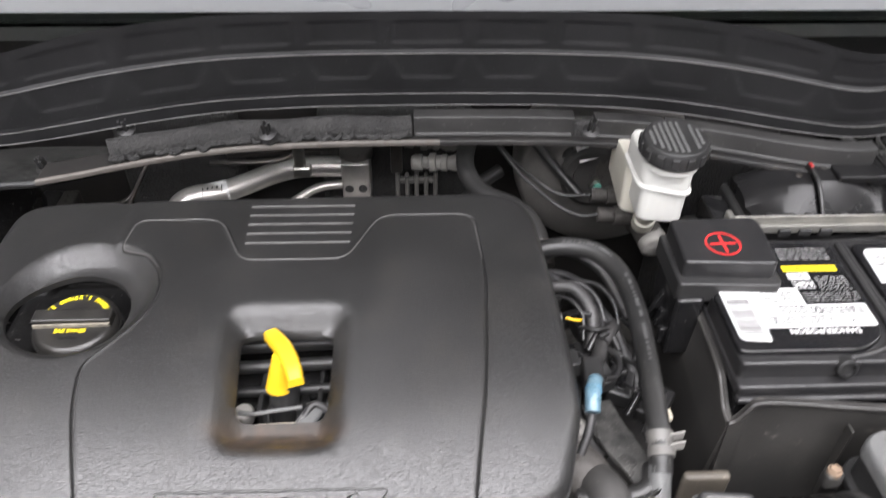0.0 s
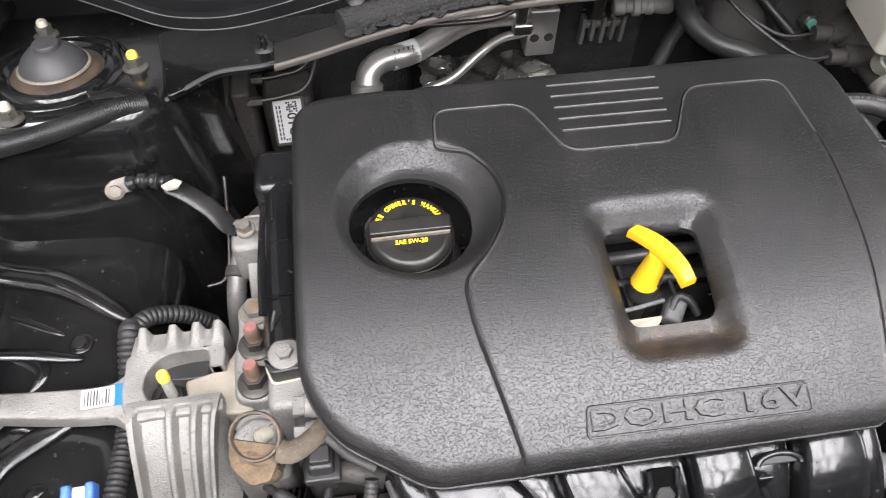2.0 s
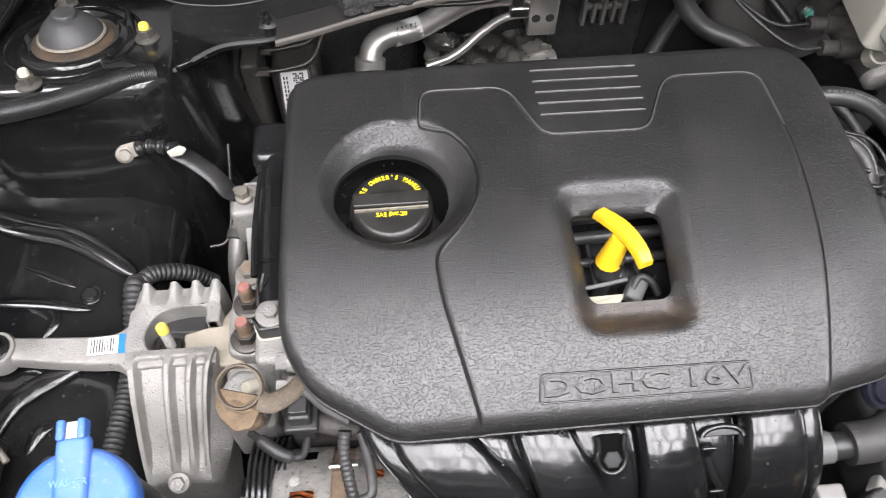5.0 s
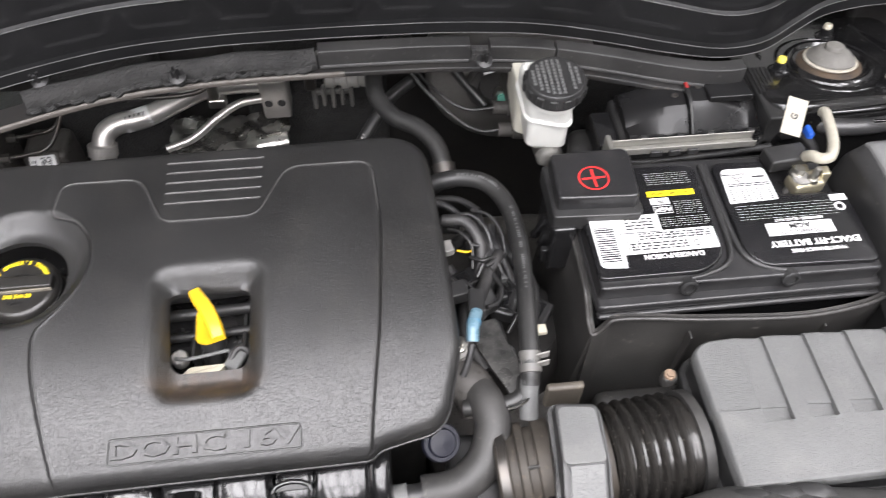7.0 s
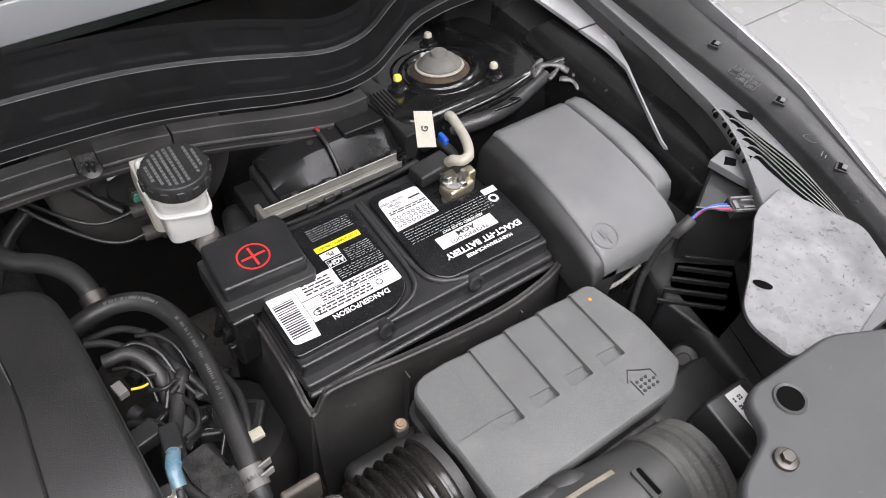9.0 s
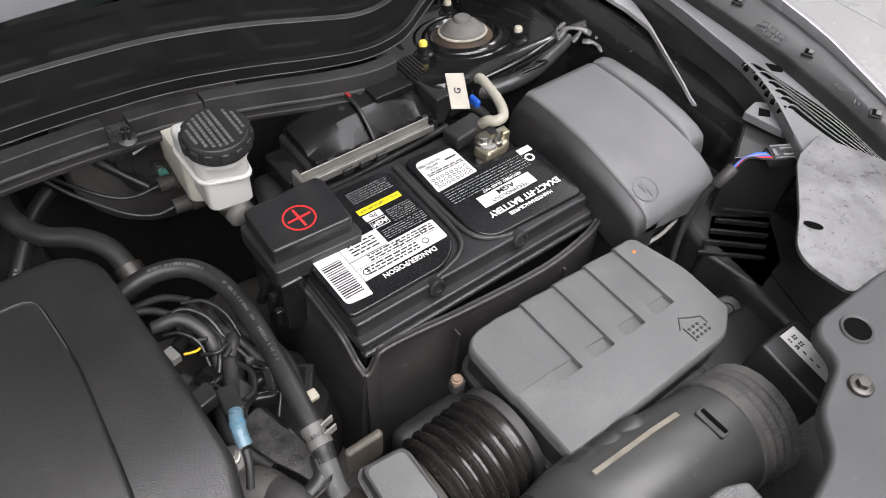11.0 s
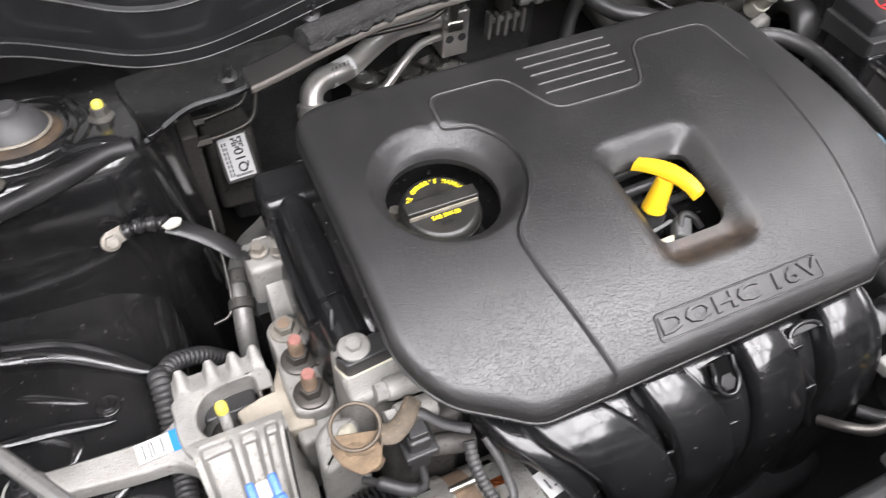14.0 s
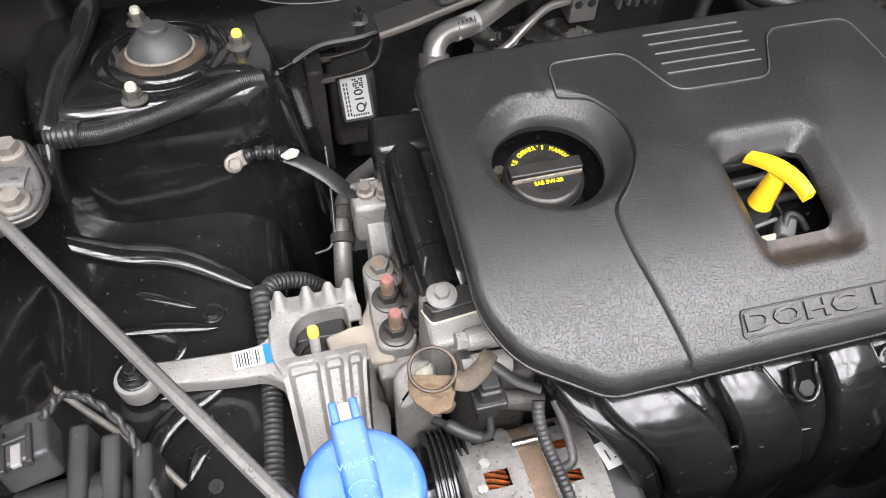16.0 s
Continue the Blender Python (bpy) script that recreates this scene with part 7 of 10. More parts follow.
for a, b in (((-0.010, 0.770, 0.975), (0.055, 0.765, 0.972)), ((0.000, 0.765, 0.945), (0.065, 0.755, 0.950))):
    part("coupling", rings_between(None, a, b, ((0, 0.007), (0.05, 0.010), (0.2, 0.010), (0.22, 0.0075), (0.32, 0.0075), (0.34, 0.0115), (0.45, 0.0115), (0.47, 0.009), (0.55, 0.009), (0.57, 0.0105), (0.66, 0.0105), (0.68, 0.008), (0.8, 0.0105), (0.95, 0.0105), (1, 0.008))), PALE_GREY, plugs)
part("retainer", box((-0.018, 0.765, 0.960), (0.014, 0.02, 0.05), 0.003), STEEL_DARK, plugs)
GREY_CLIP = mat("grey_clip_plastic", (0.10, 0.098, 0.094), 0.5, var=0.2, grain=300, bump=0.15, dirt=(0.15, 0.13, 0.10), dirt_amount=0.15, dirt_scale=30)
comb = thing("ribbed_clip", (0.0, 0.80, 0.89), "grey ribbed clip on the firewall", "clip")
bm = bmesh.new()
part("spine", span((-0.020, 0.795, 0.892), (0.032, 0.803, 0.900), 0.002), GREY_CLIP, comb)
for k in range(5):
    part("tooth", span((-0.021 + 0.0122 * k, 0.790, 0.872 + 0.004 * (k % 2)), (-0.0155 + 0.0122 * k, 0.803, 0.910 - 0.004 * (k % 2)), 0.002), GREY_CLIP, comb)

heater = thing("heater_hose", (0.09, 0.66, 0.95), "black rubber heater hose bending from the firewall", "hose", "coolant hoses")
part("hose", tube([(0.105, 0.790, 0.990), (0.085, 0.770, 0.992), (0.066, 0.745, 0.985), (0.062, 0.710, 0.970), (0.080, 0.675, 0.962), (0.110, 0.650, 0.962), (0.128, 0.622, 0.958), (0.134, 0.590, 0.945)], 0.0105, 16), RUBBER, heater)
part("clamp", rings_between(None, (0.133, 0.602, 0.951), (0.1345, 0.578, 0.938), ((0, 0.0115), (0.02, 0.0135), (0.6, 0.0135), (0.62, 0.0115), (1, 0.012))), STEEL_DARK, heater)
hose2 = single("lower_heater_hose", tube([(0.110, 0.775, 0.925), (0.08, 0.755, 0.915), (0.05, 0.72, 0.895), (0.02, 0.68, 0.875), (-0.02, 0.63, 0.86)], 0.0085, 14), RUBBER, (0.05, 0.72, 0.86), "black heater hose with white printed marks", "hose", "coolant hoses")
way = Vector((-0.03, -0.04, -0.020)).normalized()
up = (Vector((0, -0.3, 1)) - way * way.dot(Vector((0, -0.3, 1)))).normalized()
m = Matrix.Translation(Vector((0.036, 0.7015, 0.8860)) + up * 0.0086) @ Matrix((way, up.cross(way), up)).transposed().to_4x4()
part("print", bars([(-0.016 + 0.0048 * k, -0.0016, -0.0136 + 0.0048 * k, 0.0016) for k in range(7)], 0, 0.0004, m), PALE_GREY, hose2, "white printed bars")
for k, pts in enumerate(([(0.135, 0.80, 0.97), (0.150, 0.775, 0.965), (0.175, 0.745, 0.945), (0.20, 0.72, 0.925)], [(0.17, 0.82, 0.99), (0.185, 0.80, 0.985), (0.195, 0.775, 0.965), (0.19, 0.76, 0.95)])):
    single("bay_hose", tube(pts, 0.009 if k else 0.006, 12), RUBBER, pts[1], "black rubber hose near the firewall", "hose", "firewall hoses")
single("firewall_grommet", lathe([(0, 0), (0.022, 0), (0.022, 0.004), (0.016, 0.008), (0.009, 0.010), (0, 0.010)], aim((0.172, 0.795, 0.930), (0, -1, 0.2)), 28), RUBBER, (0.172, 0.795, 0.930), "round black rubber grommet", "grommet")

BOOSTER = mat("booster_paint", (0.12, 0.115, 0.108), 0.35, var=0.3, vscale=12, grain=200, bump=0.15, dirt=DUST, dirt_amount=0.12, dirt_scale=14)
booster = thing("brake_booster", (0.235, 0.80, 0.80), "black brake booster drum behind the master cylinder", "brake booster")
m = aim((0.245, 0.835, 0.915), (0, -1, 0.06))
part("drum", lathe([(0, 0), (0.112, 0.0), (0.114, 0.02), (0.112, 0.045), (0.104, 0.058), (0.080, 0.070), (0.055, 0.082), (0.045, 0.086), (0, 0.086)], m, 64), BOOSTER, booster)
part("valve_ring", lathe([(0.0, 0), (0.038, 0), (0.038, 0.006), (0.034, 0.011), (0.024, 0.011), (0.021, 0.004), (0, 0.004)], aim((0.216, 0.745, 0.938), (-0.05, -1, 0.15)), 32), RUBBER_GREY, booster)
m2 = aim((0.221, 0.735, 0.932), (-0.05, -1, 0.2))
part("stud_nut", hexagon(0.010, 0.0, 0.012, m2), STEEL, booster)
part("stud_tip", lathe([(0, 0.01), (0.0055, 0.01), (0.0055, 0.016), (0, 0.016)], m2, 16), mat("green_tip", (0.12, 0.35, 0.28), 0.4, bump=0.0), booster, "green stud tip")
m3 = aim((0.206, 0.7480, 0.976), (-0.12, -0.80, 0.60))
tag = part("tag", bars([(-0.012, -0.017, 0.012, 0.017)], 0, 0.0006, m3 @ pose(0, 0, 0, 0, 0, 20)), LABEL, booster, "white paper tag")
part("tag_code", writing("041", 0.0095, m3 @ pose(0, 0, 0.0007, 0, 0, 20) @ Matrix.Translation((0, 0.008, 0)), thick=0.0001), INK, tag)
part("tag_mark", bars([(-0.007 + 0.003 * i, -0.012 + 0.003 * j, -0.0048 + 0.003 * i, -0.0098 + 0.003 * j) for i in range(5) for j in range(5) if (i * 3 + j * 5 + i * j) % 3], 0.0007, 0.0001, m3 @ pose(0, 0, 0, 0, 0, 20)), INK, tag)

master = thing("master_cylinder", (0.25, 0.66, 0.90), "cast metal brake master cylinder with two pipes", "master cylinder")
part("cylinder", rings_between(None, (0.243, 0.75, 0.945), (0.262, 0.625, 0.930), ((0, 0.024), (0.3, 0.024), (0.32, 0.019), (0.75, 0.019), (0.77, 0.0155), (0.97, 0.0155), (1, 0.013))), CAST_DARK, master)
for y, x1 in ((0.690, 0.175), (0.652, 0.185)):
    a, b = (0.250, y, 0.945), (0.205, y + 0.004, 0.945)
    port = part("port", rings_between(None, a, b, ((0, 0.011), (0.6, 0.011), (0.62, 0.0085), (1, 0.0085))), CAST_DARK, master)
    part("pipe", tube([(0.206, y + 0.004, 0.945), (x1, y + 0.006, 0.943), (x1 - 0.025, y + 0.018, 0.950), (x1 - 0.06, y + 0.055, 0.965), (x1 - 0.085, y + 0.085, 0.985)], 0.0022, 8), PLASTIC, port)
part("end_cap", lathe([(0, 0), (0.016, 0), (0.016, 0.012), (0.012, 0.016), (0, 0.016)], aim((0.262, 0.632, 0.930), (0.1, -0.9, -0.1)), 24), CAST, master)

YELLOWED = mat("yellowed_white_plastic", (0.56, 0.54, 0.47), 0.4, var=0.08, grain=200, bump=0.06, dirt=(0.4, 0.34, 0.22), dirt_amount=0.08, dirt_scale=16)
reservoir = thing("brake_fluid_reservoir", (0.24, 0.60, 0.965), "white translucent brake fluid reservoir with black cap", "reservoir")
lo = rounded([(0.212, 0.560), (0.262, 0.553), (0.268, 0.600), (0.232, 0.628), (0.215, 0.628)], 0.012, 5)
about = Vector((0.233, 0.588))
lo = [about + (Vector(p[:2]) - about) * 0.84 for p in lo]
part("lower_tank", prism(lo, 1.004, 1.050, 0.004, low=0.006), WHITE, reservoir)
hi = rounded([(0.210, 0.564), (0.260, 0.548), (0.268, 0.596), (0.240, 0.630), (0.210, 0.635)], 0.012, 5)
hi = [about + (Vector(p[:2]) - about) * 0.86 for p in hi]
part("tank_rim", prism(shrunk(hi, -0.0025), 1.043, 1.0465, 0.001, low=0.001), WHITE, reservoir)
part("upper_tank", prism(hi, 1.046, 1.074, 0.006, low=0.003), WHITE, reservoir)
rear = rounded([(0.211, 0.607), (0.232, 0.598), (0.262, 0.606), (0.266, 0.688), (0.217, 0.690)], 0.008, 4)
rings = [[(p[0], p[1], z) for p in shrunk(rear, d)] for d, z in ((0.006, 0.984), (0.0, 0.990))]
rings += [[(p[0], p[1], 1.046 - 0.22 * max(0.0, p[1] - 0.615) - dz) for p in shrunk(rear, d)] for d, dz in ((0.0, 0.006), (0.0016, 0.0016), (0.006, 0.0))]
part("rear_tank", stack(rings), YELLOWED, reservoir, "yellowed rear chamber")
part("outlet", rings_between(None, (0.240, 0.604, 0.990), (0.247, 0.628, 0.955), ((0, 0.010), (0.5, 0.010), (0.52, 0.012), (1, 0.012))), YELLOWED, reservoir)
part("neck", lathe([(0, 0), (0.025, 0), (0.025, 0.02), (0, 0.02)], Matrix.Translation((0.239, 0.574, 1.068)), 40), WHITE, reservoir)
m = Matrix.Translation((0.2385, 0.574, 1.078)) @ pose(0, 0, 0, 3, 0, 0)
lid = part("cap", lathe([(0, 0.0), (0.0295, 0.0), (0.0305, 0.002), (0.0305, 0.012), (0.029, 0.0165), (0.0275, 0.018), (0, 0.018)], m, 64), PLASTIC, reservoir, "black screw cap")
for k in range(14):
    a = 2 * math.pi * k / 14
    bm = box((0.0305 * math.cos(a), 0.0305 * math.sin(a), 0.008), (0.003, 0.0075, 0.011), 0.001, pose(0, 0, 0, 0, 0, math.degrees(a)), 1)
    bm.transform(m)
    part("knurl", bm, PLASTIC, lid)
words = []
for k in range(9):
    u = -0.022 + 0.0054 * k
    half = math.sqrt(max(0, 0.0245 ** 2 - u * u))
    if k == 6:
        continue
    n = int(half * 2 / 0.0042)
    for j in range(n):
        v = -half + 2 * half * (j + 0.1) / n
        words.append((u - 0.0013, v, u + 0.0013, v + 2 * half / n * 0.75))
part("raised_print", bars(words, 0.018, 0.0006, m), PLASTIC_GREY, lid, "raised rows of small print")

# sleeve between booster and battery
single("convoluted_sleeve", tube([(0.305, 0.640, 0.93), (0.300, 0.620, 0.955), (0.292, 0.590, 0.960), (0.285, 0.565, 0.935)], 0.019, 16, flat=0.6), RUBBER, (0.30, 0.60, 0.92), "black rubber sleeve beside the reservoir", "sleeve")


# ---- battery ----
battery = thing("battery", (0.388, 0.45, 0.83), "black car battery with white and black printed labels", "battery")
BX0, BX1, BY0, BY1 = 0.250, 0.527, 0.366, 0.541
part("case", prism(rounded([(BX0 + 0.003, BY0 + 0.004), (BX1 - 0.003, BY0 + 0.004), (BX1 - 0.003, BY1 - 0.004), (BX0 + 0.003, BY1 - 0.004)], 0.006), 0.830, 0.984, 0.002), PLASTIC_GLOSS, battery)
lid = part("lid", prism(rounded([(BX0, BY0), (BX1, BY0), (BX1, BY1), (BX0, BY1)], 0.006), 0.9872, 0.997, 0.003, low=0.002), SOFT_BLACK, battery)
LEFT_TOP = rounded([(0.252, 0.384), (0.352, 0.384), (0.376, 0.400), (0.380, 0.515), (0.312, 0.517), (0.310, 0.452), (0.252, 0.450)], [0.008, 0.012, 0.014, 0.012, 0.004, 0.003, 0.004], 5)
RIGHT_TOP = rounded([(0.410, 0.384), (0.522, 0.380), (0.522, 0.466), (0.456, 0.466), (0.452, 0.512), (0.398, 0.515), (0.396, 0.402)], [0.016, 0.010, 0.010, 0.003, 0.004, 0.012, 0.014], 5)
part("top_block", prism(rounded([(0.252, 0.376), (0.523, 0.374), (0.523, 0.470), (0.459, 0.472), (0.455, 0.524), (0.308, 0.526), (0.306, 0.456), (0.252, 0.456)], 0.005, 4), 0.996, 1.0135, 0.003), SOFT_BLACK, battery)
for outline in (LEFT_TOP, RIGHT_TOP):
    part("top_panel", prism(outline, 1.013, 1.0185, 0.002), LABEL_BLACK, battery, "glossy raised top panel")
# carrying handle folded into its groove
for pts, at in (([(0.388, 0.515, 1.0155), (0.3865, 0.45, 1.0155), (0.3845, 0.41, 1.0155), (0.376, 0.392, 1.015), (0.356, 0.384, 1.013), (0.338, 0.381, 1.012)], (0.335, 0.376, 1.008)),
                ([(0.392, 0.515, 1.0155), (0.391, 0.45, 1.0155), (0.393, 0.408, 1.0155), (0.402, 0.391, 1.015), (0.418, 0.384, 1.013), (0.432, 0.381, 1.012)], (0.433, 0.376, 1.008))):
    handle = part("handle", tube(pts, 0.0028, 8), PLASTIC, battery)
    m = aim(at, (0, -1, 0.25))
    pivot = part("pivot", lathe([(0, -0.004), (0.0085, -0.004), (0.0085, 0.004), (0.007, 0.005), (0.0055, 0.005), (0.0055, 0.003), (0, 0.003)], m, 24), PLASTIC, handle)
part("front_ledge", span((0.2515, 0.3625, 0.9805), (0.528, 0.372, 0.9865), 0.002, 1), SOFT_BLACK, battery)

FLAT = Matrix.Translation((0, 0, 1.0186))


def on_top(name, boxes, material, parent, label="", lift=0.0):
    ob = part(name, bars(boxes, lift, 0.0003, FLAT), material, parent, label)
    if name in ("print_block", "small_print"):
        tagged(ob, label, kind="stuff")
    return ob


def upside(text, size, x, y, **more):
    return writing(text, size, FLAT @ Matrix.Translation((x, y, 0.0009)) @ pose(0, 0, 0, 0, 0, 180), thick=0.0001, **more)


rnd = random.Random(11)


def fake_lines(x0, y0, x1, y1, n, gap=0.35, word=0.010):
    """Rows of print too small to read, as bars word by word."""
    out, pitch = [], (y1 - y0) / n
    for k in range(n):
        x = x0
        while x < x1 - 0.002:
            w = min(x1 - x, word * (0.35 + rnd.random()))
            out.append((x, y0 + pitch * k + gap * pitch * 0.5, x + w, y0 + pitch * (k + 1) - gap * pitch * 0.5))
            x += w + 0.0014
    return out


white = part("white_label", prism(rounded([(0.2565, 0.396), (0.281, 0.394), (0.282, 0.4085), (0.374, 0.4095), (0.374, 0.4345), (0.3245, 0.434), (0.3245, 0.4545), (0.2565, 0.4535)], [0.006, 0.001, 0, 0.002, 0.002, 0, 0.001, 0.003]), 1.0184, 1.0190, 0.0), LABEL, battery, "white printed label with a bar code")
for k in range(16):
    on_top("code_bar", [(0.2585, 0.402 + 0.0026 * k, 0.2775, 0.402 + 0.0026 * k + 0.0006 + 0.0011 * rnd.random())], INK, white, lift=0.0005)
on_top("rule", [(0.2825, 0.396, 0.2829, 0.452), (0.283, 0.4325, 0.323, 0.4332), (0.283, 0.4225, 0.373, 0.4228)], INK, white, lift=0.0005)
on_top("small_print", fake_lines(0.290, 0.4115, 0.345, 0.4215, 3, 0.55, 0.006) + fake_lines(0.300, 0.4235, 0.370, 0.4325, 3, 0.55, 0.006) + fake_lines(0.290, 0.436, 0.318, 0.451, 4, 0.6, 0.008), INK, white, lift=0.0005)
for cx, cy in ((0.3535, 0.4165), (0.3585, 0.428), (0.332, 0.427), (0.2895, 0.4165)):
    m = FLAT @ Matrix.Translation((cx, cy, 0.0005))
    part("symbol", lathe([(0.0026, 0), (0.0034, 0), (0.0034, 0.0003), (0.0026, 0.0003)], m, 20), INK, white)
part("warning_words", upside("DANGER/POISON", 0.0074, 0.3275, 0.4040, bold=0.0002, wide=0.98), LABEL, battery, "white printed warning")
on_top("print_block", fake_lines(0.327, 0.437, 0.374, 0.450, 5, 0.95, 0.005) + fake_lines(0.345, 0.4515, 0.372, 0.469, 7, 0.95, 0.005) + fake_lines(0.325, 0.490, 0.370, 0.507, 6, 0.95, 0.005), LABEL, battery, "rows of small white print")
on_top("yellow_bar", [(0.3215, 0.4755, 0.3695, 0.4825)], LABEL_YELLOW, battery, "yellow caution bar")
part("yellow_words", upside("DO NOT ATTEMPT TO OPEN VENTS", 0.0042, 0.3455, 0.479, wide=0.62), INK, battery)
mark = on_top("recycle_mark", [(0.3225, 0.4655, 0.3415, 0.4735)], LABEL, battery, "white mark")
part("mark_words", upside("Pb", 0.0075, 0.332, 0.4695), INK, mark)
part("type_words", upside("AGM", 0.0075, 0.3325, 0.4585, bold=0.0003), LABEL, battery)
on_top("type_frame", [(0.3235, 0.4540, 0.3415, 0.4546), (0.3235, 0.4632, 0.3415, 0.4638), (0.3235, 0.4540, 0.3240, 0.4638), (0.3410, 0.4540, 0.3415, 0.4638)], LABEL, battery)

warn = part("white_label", prism(rounded([(0.401, 0.459), (0.451, 0.461), (0.4505, 0.503), (0.404, 0.504)], [0.001, 0.001, 0.005, 0.008]), 1.0184, 1.0190, 0.0), LABEL, battery, "white label with rows of date dots")
bm = bmesh.new()
for i in range(8):
    for j in range(3):
        lathe([(0.0014, 0), (0.0020, 0), (0.0020, 0.0003), (0.0014, 0.0003)], FLAT @ Matrix.Translation((0.4065 + 0.0056 * i, 0.464 + 0.0052 * j, 0.0005)), 10, bm)
part("date_dots", bm, INK, warn)
on_top("slot", [(0.434, 0.4905, 0.4475, 0.4925)], INK, warn, lift=0.0005)
for k, words in enumerate(("VRLA", "BATTERY", "DO NOT OPEN")):
    part("label_words", upside(words, 0.0042, 0.417, 0.4865 + 0.0045 * (2 - k) * -1 + 0.0095, wide=0.9), INK, warn)
on_top("small_print", fake_lines(0.406, 0.4795, 0.449, 0.4845, 2, 0.5, 0.006), INK, warn, lift=0.0005)
on_top("print_block", fake_lines(0.404, 0.4365, 0.503, 0.4565, 6, 0.95, 0.006), LABEL, battery, "rows of small white print")
badge = on_top("badge", [(0.4255, 0.4165, 0.4920, 0.4315)], LABEL, battery, "white badge")
part("badge_words", upside("AGM", 0.0078, 0.4585, 0.4267, bold=0.0002, wide=1.25), INK, badge)
part("badge_words", upside("TECHNOLOGY", 0.0058, 0.4585, 0.4198, wide=1.15), INK, badge)
part("title", upside("EXACT-FIT BATTERY", 0.0096, 0.4665, 0.4065, bold=0.0004, wide=1.0), LABEL, battery, "white printed title")
part("subtitle", upside("MAINTENANCE-FREE", 0.0055, 0.4665, 0.3975, bold=0.0002, wide=1.05), LABEL, battery)
part("subtitle", upside("ABSORBED GLASS MAT", 0.0045, 0.461, 0.4345, bold=0.0001, wide=1.05), LABEL, battery)
on_top("recycle_mark", [(0.5025, 0.4535, 0.5190, 0.4615)], LABEL, battery)
m = FLAT @ Matrix.Translation((0.508, 0.446, 0.0003))
part("recycle_ring", lathe([(0.0032, 0), (0.0055, 0), (0.0055, 0.0003), (0.0032, 0.0003)], m, 16), LABEL, battery)

# terminals
pos = thing("terminal_cover", (0.265, 0.483, 1.0), "black hinged terminal cover with a red cross mark", "terminal cover")
part("lid", prism(rounded([(0.226, 0.462), (0.304, 0.458), (0.308, 0.512), (0.304, 0.522), (0.228, 0.520)], 0.005, 4), 1.022, 1.0440, 0.003), SOFT_BLACK, pos)
part("skirt", prism(rounded([(0.222, 0.453), (0.306, 0.449), (0.310, 0.455), (0.309, 0.520), (0.222, 0.520)], 0.004, 3), 1.008, 1.0270, 0.002), PLASTIC, pos)
part("side_box", span((0.222, 0.448, 0.945), (0.247, 0.505, 1.012), 0.004, 2), PLASTIC_GLOSS, pos, "fuse link box hanging at the side")
for k in range(4):
    part("latch", box((0.2205, 0.458 + 0.010 * k, 0.962 + 0.012 * (k % 3)), (0.008, 0.007, 0.020), 0.0015, pose(0, 0, 0, 0, 10 * k, 0)), PLASTIC_GLOSS, pos)
m = Matrix.Translation((0.2645, 0.4840, 1.0442))
part("ring_mark", lathe([(0.0136, 0), (0.0151, 0), (0.0151, 0.0004), (0.0136, 0.0004)], m, 48), RED, pos, "red printed ring")
part("cross_mark", bars([(-0.0112, -0.0011, 0.0112, 0.0011)], 0.0002, 0.0003, m @ pose(0, 0, 0, 0, 0, 2), bars([(-0.0011, -0.0112, 0.0011, 0.0112)], 0.0, 0.0004, m @ pose(0, 0, 0, 0, 0, 2))), RED, pos, "red printed cross")
neg = thing("negative_terminal", (0.485, 0.488, 0.997), "brass battery clamp with bolts and a black sensor", "battery clamp")
part("post", lathe([(0, 0), (0.0105, 0), (0.0095, 0.024), (0.008, 0.0255), (0, 0.0255)], Matrix.Translation((0.484, 0.484, 0.997)), 28), CAST, neg)
BRASS = mat("tinned_brass", (0.55, 0.50, 0.36), 0.35, metal=0.8, var=0.25, vscale=60, grain=300, bump=0.2)
part("clamp", box((0.490, 0.484, 1.012), (0.034, 0.022, 0.016), 0.004, pose(0, 0, 0, 0, 0, 8)), BRASS, neg)
part("clamp_wing", span((0.503, 0.482, 1.006), (0.513, 0.494, 1.026), 0.002), BRASS, neg)
bolt(neg, (0.481, 0.490, 1.021), (0, 0, 1), 0.0058, 0.008, 1.3)
part("clamp_stud", lathe([(0, 0), (0.0035, 0), (0.0035, 0.018), (0.0028, 0.020), (0, 0.020)], Matrix.Translation((0.493, 0.480, 1.018)), 14), STEEL, neg)
part("clamp_nut", hexagon(0.006, 0.018, 0.024, Matrix.Translation((0.493, 0.480, 1.0))), STEEL, neg)
part("sensor", box((0.4775, 0.5135, 1.020), (0.044, 0.024, 0.016), 0.003, pose(0, 0, 0, 0, 0, 6)), PLASTIC, neg)
part("sensor_arm", box((0.490, 0.505, 1.016), (0.016, 0.026, 0.006), 0.002, pose(0, 0, 0, 0, 0, 0)), BRASS, neg)
lead = thing("battery_lead", (0.515, 0.53, 1.0), "ivory sheathed battery lead with a blue plug", "battery lead")
part("sheath", tube([(0.4935, 0.506, 1.028), (0.4935, 0.498, 1.037), (0.497, 0.490, 1.041), (0.505, 0.489, 1.043), (0.511, 0.496, 1.044), (0.518, 0.511, 1.044), (0.523, 0.530, 1.044), (0.527, 0.550, 1.043), (0.5275, 0.555, 1.040)], 0.0054, 14, flat=1.05), mat("dulled_ivory_sheath", (0.38, 0.36, 0.30), 0.5, var=0.15, vscale=60, grain=200, bump=0.2, dirt=(0.25, 0.21, 0.15), dirt_amount=0.2, dirt_scale=30), lead)
part("blue_plug", box((0.507, 0.535, 1.030), (0.006, 0.016, 0.014), 0.003), WIRE_BLUE, lead)
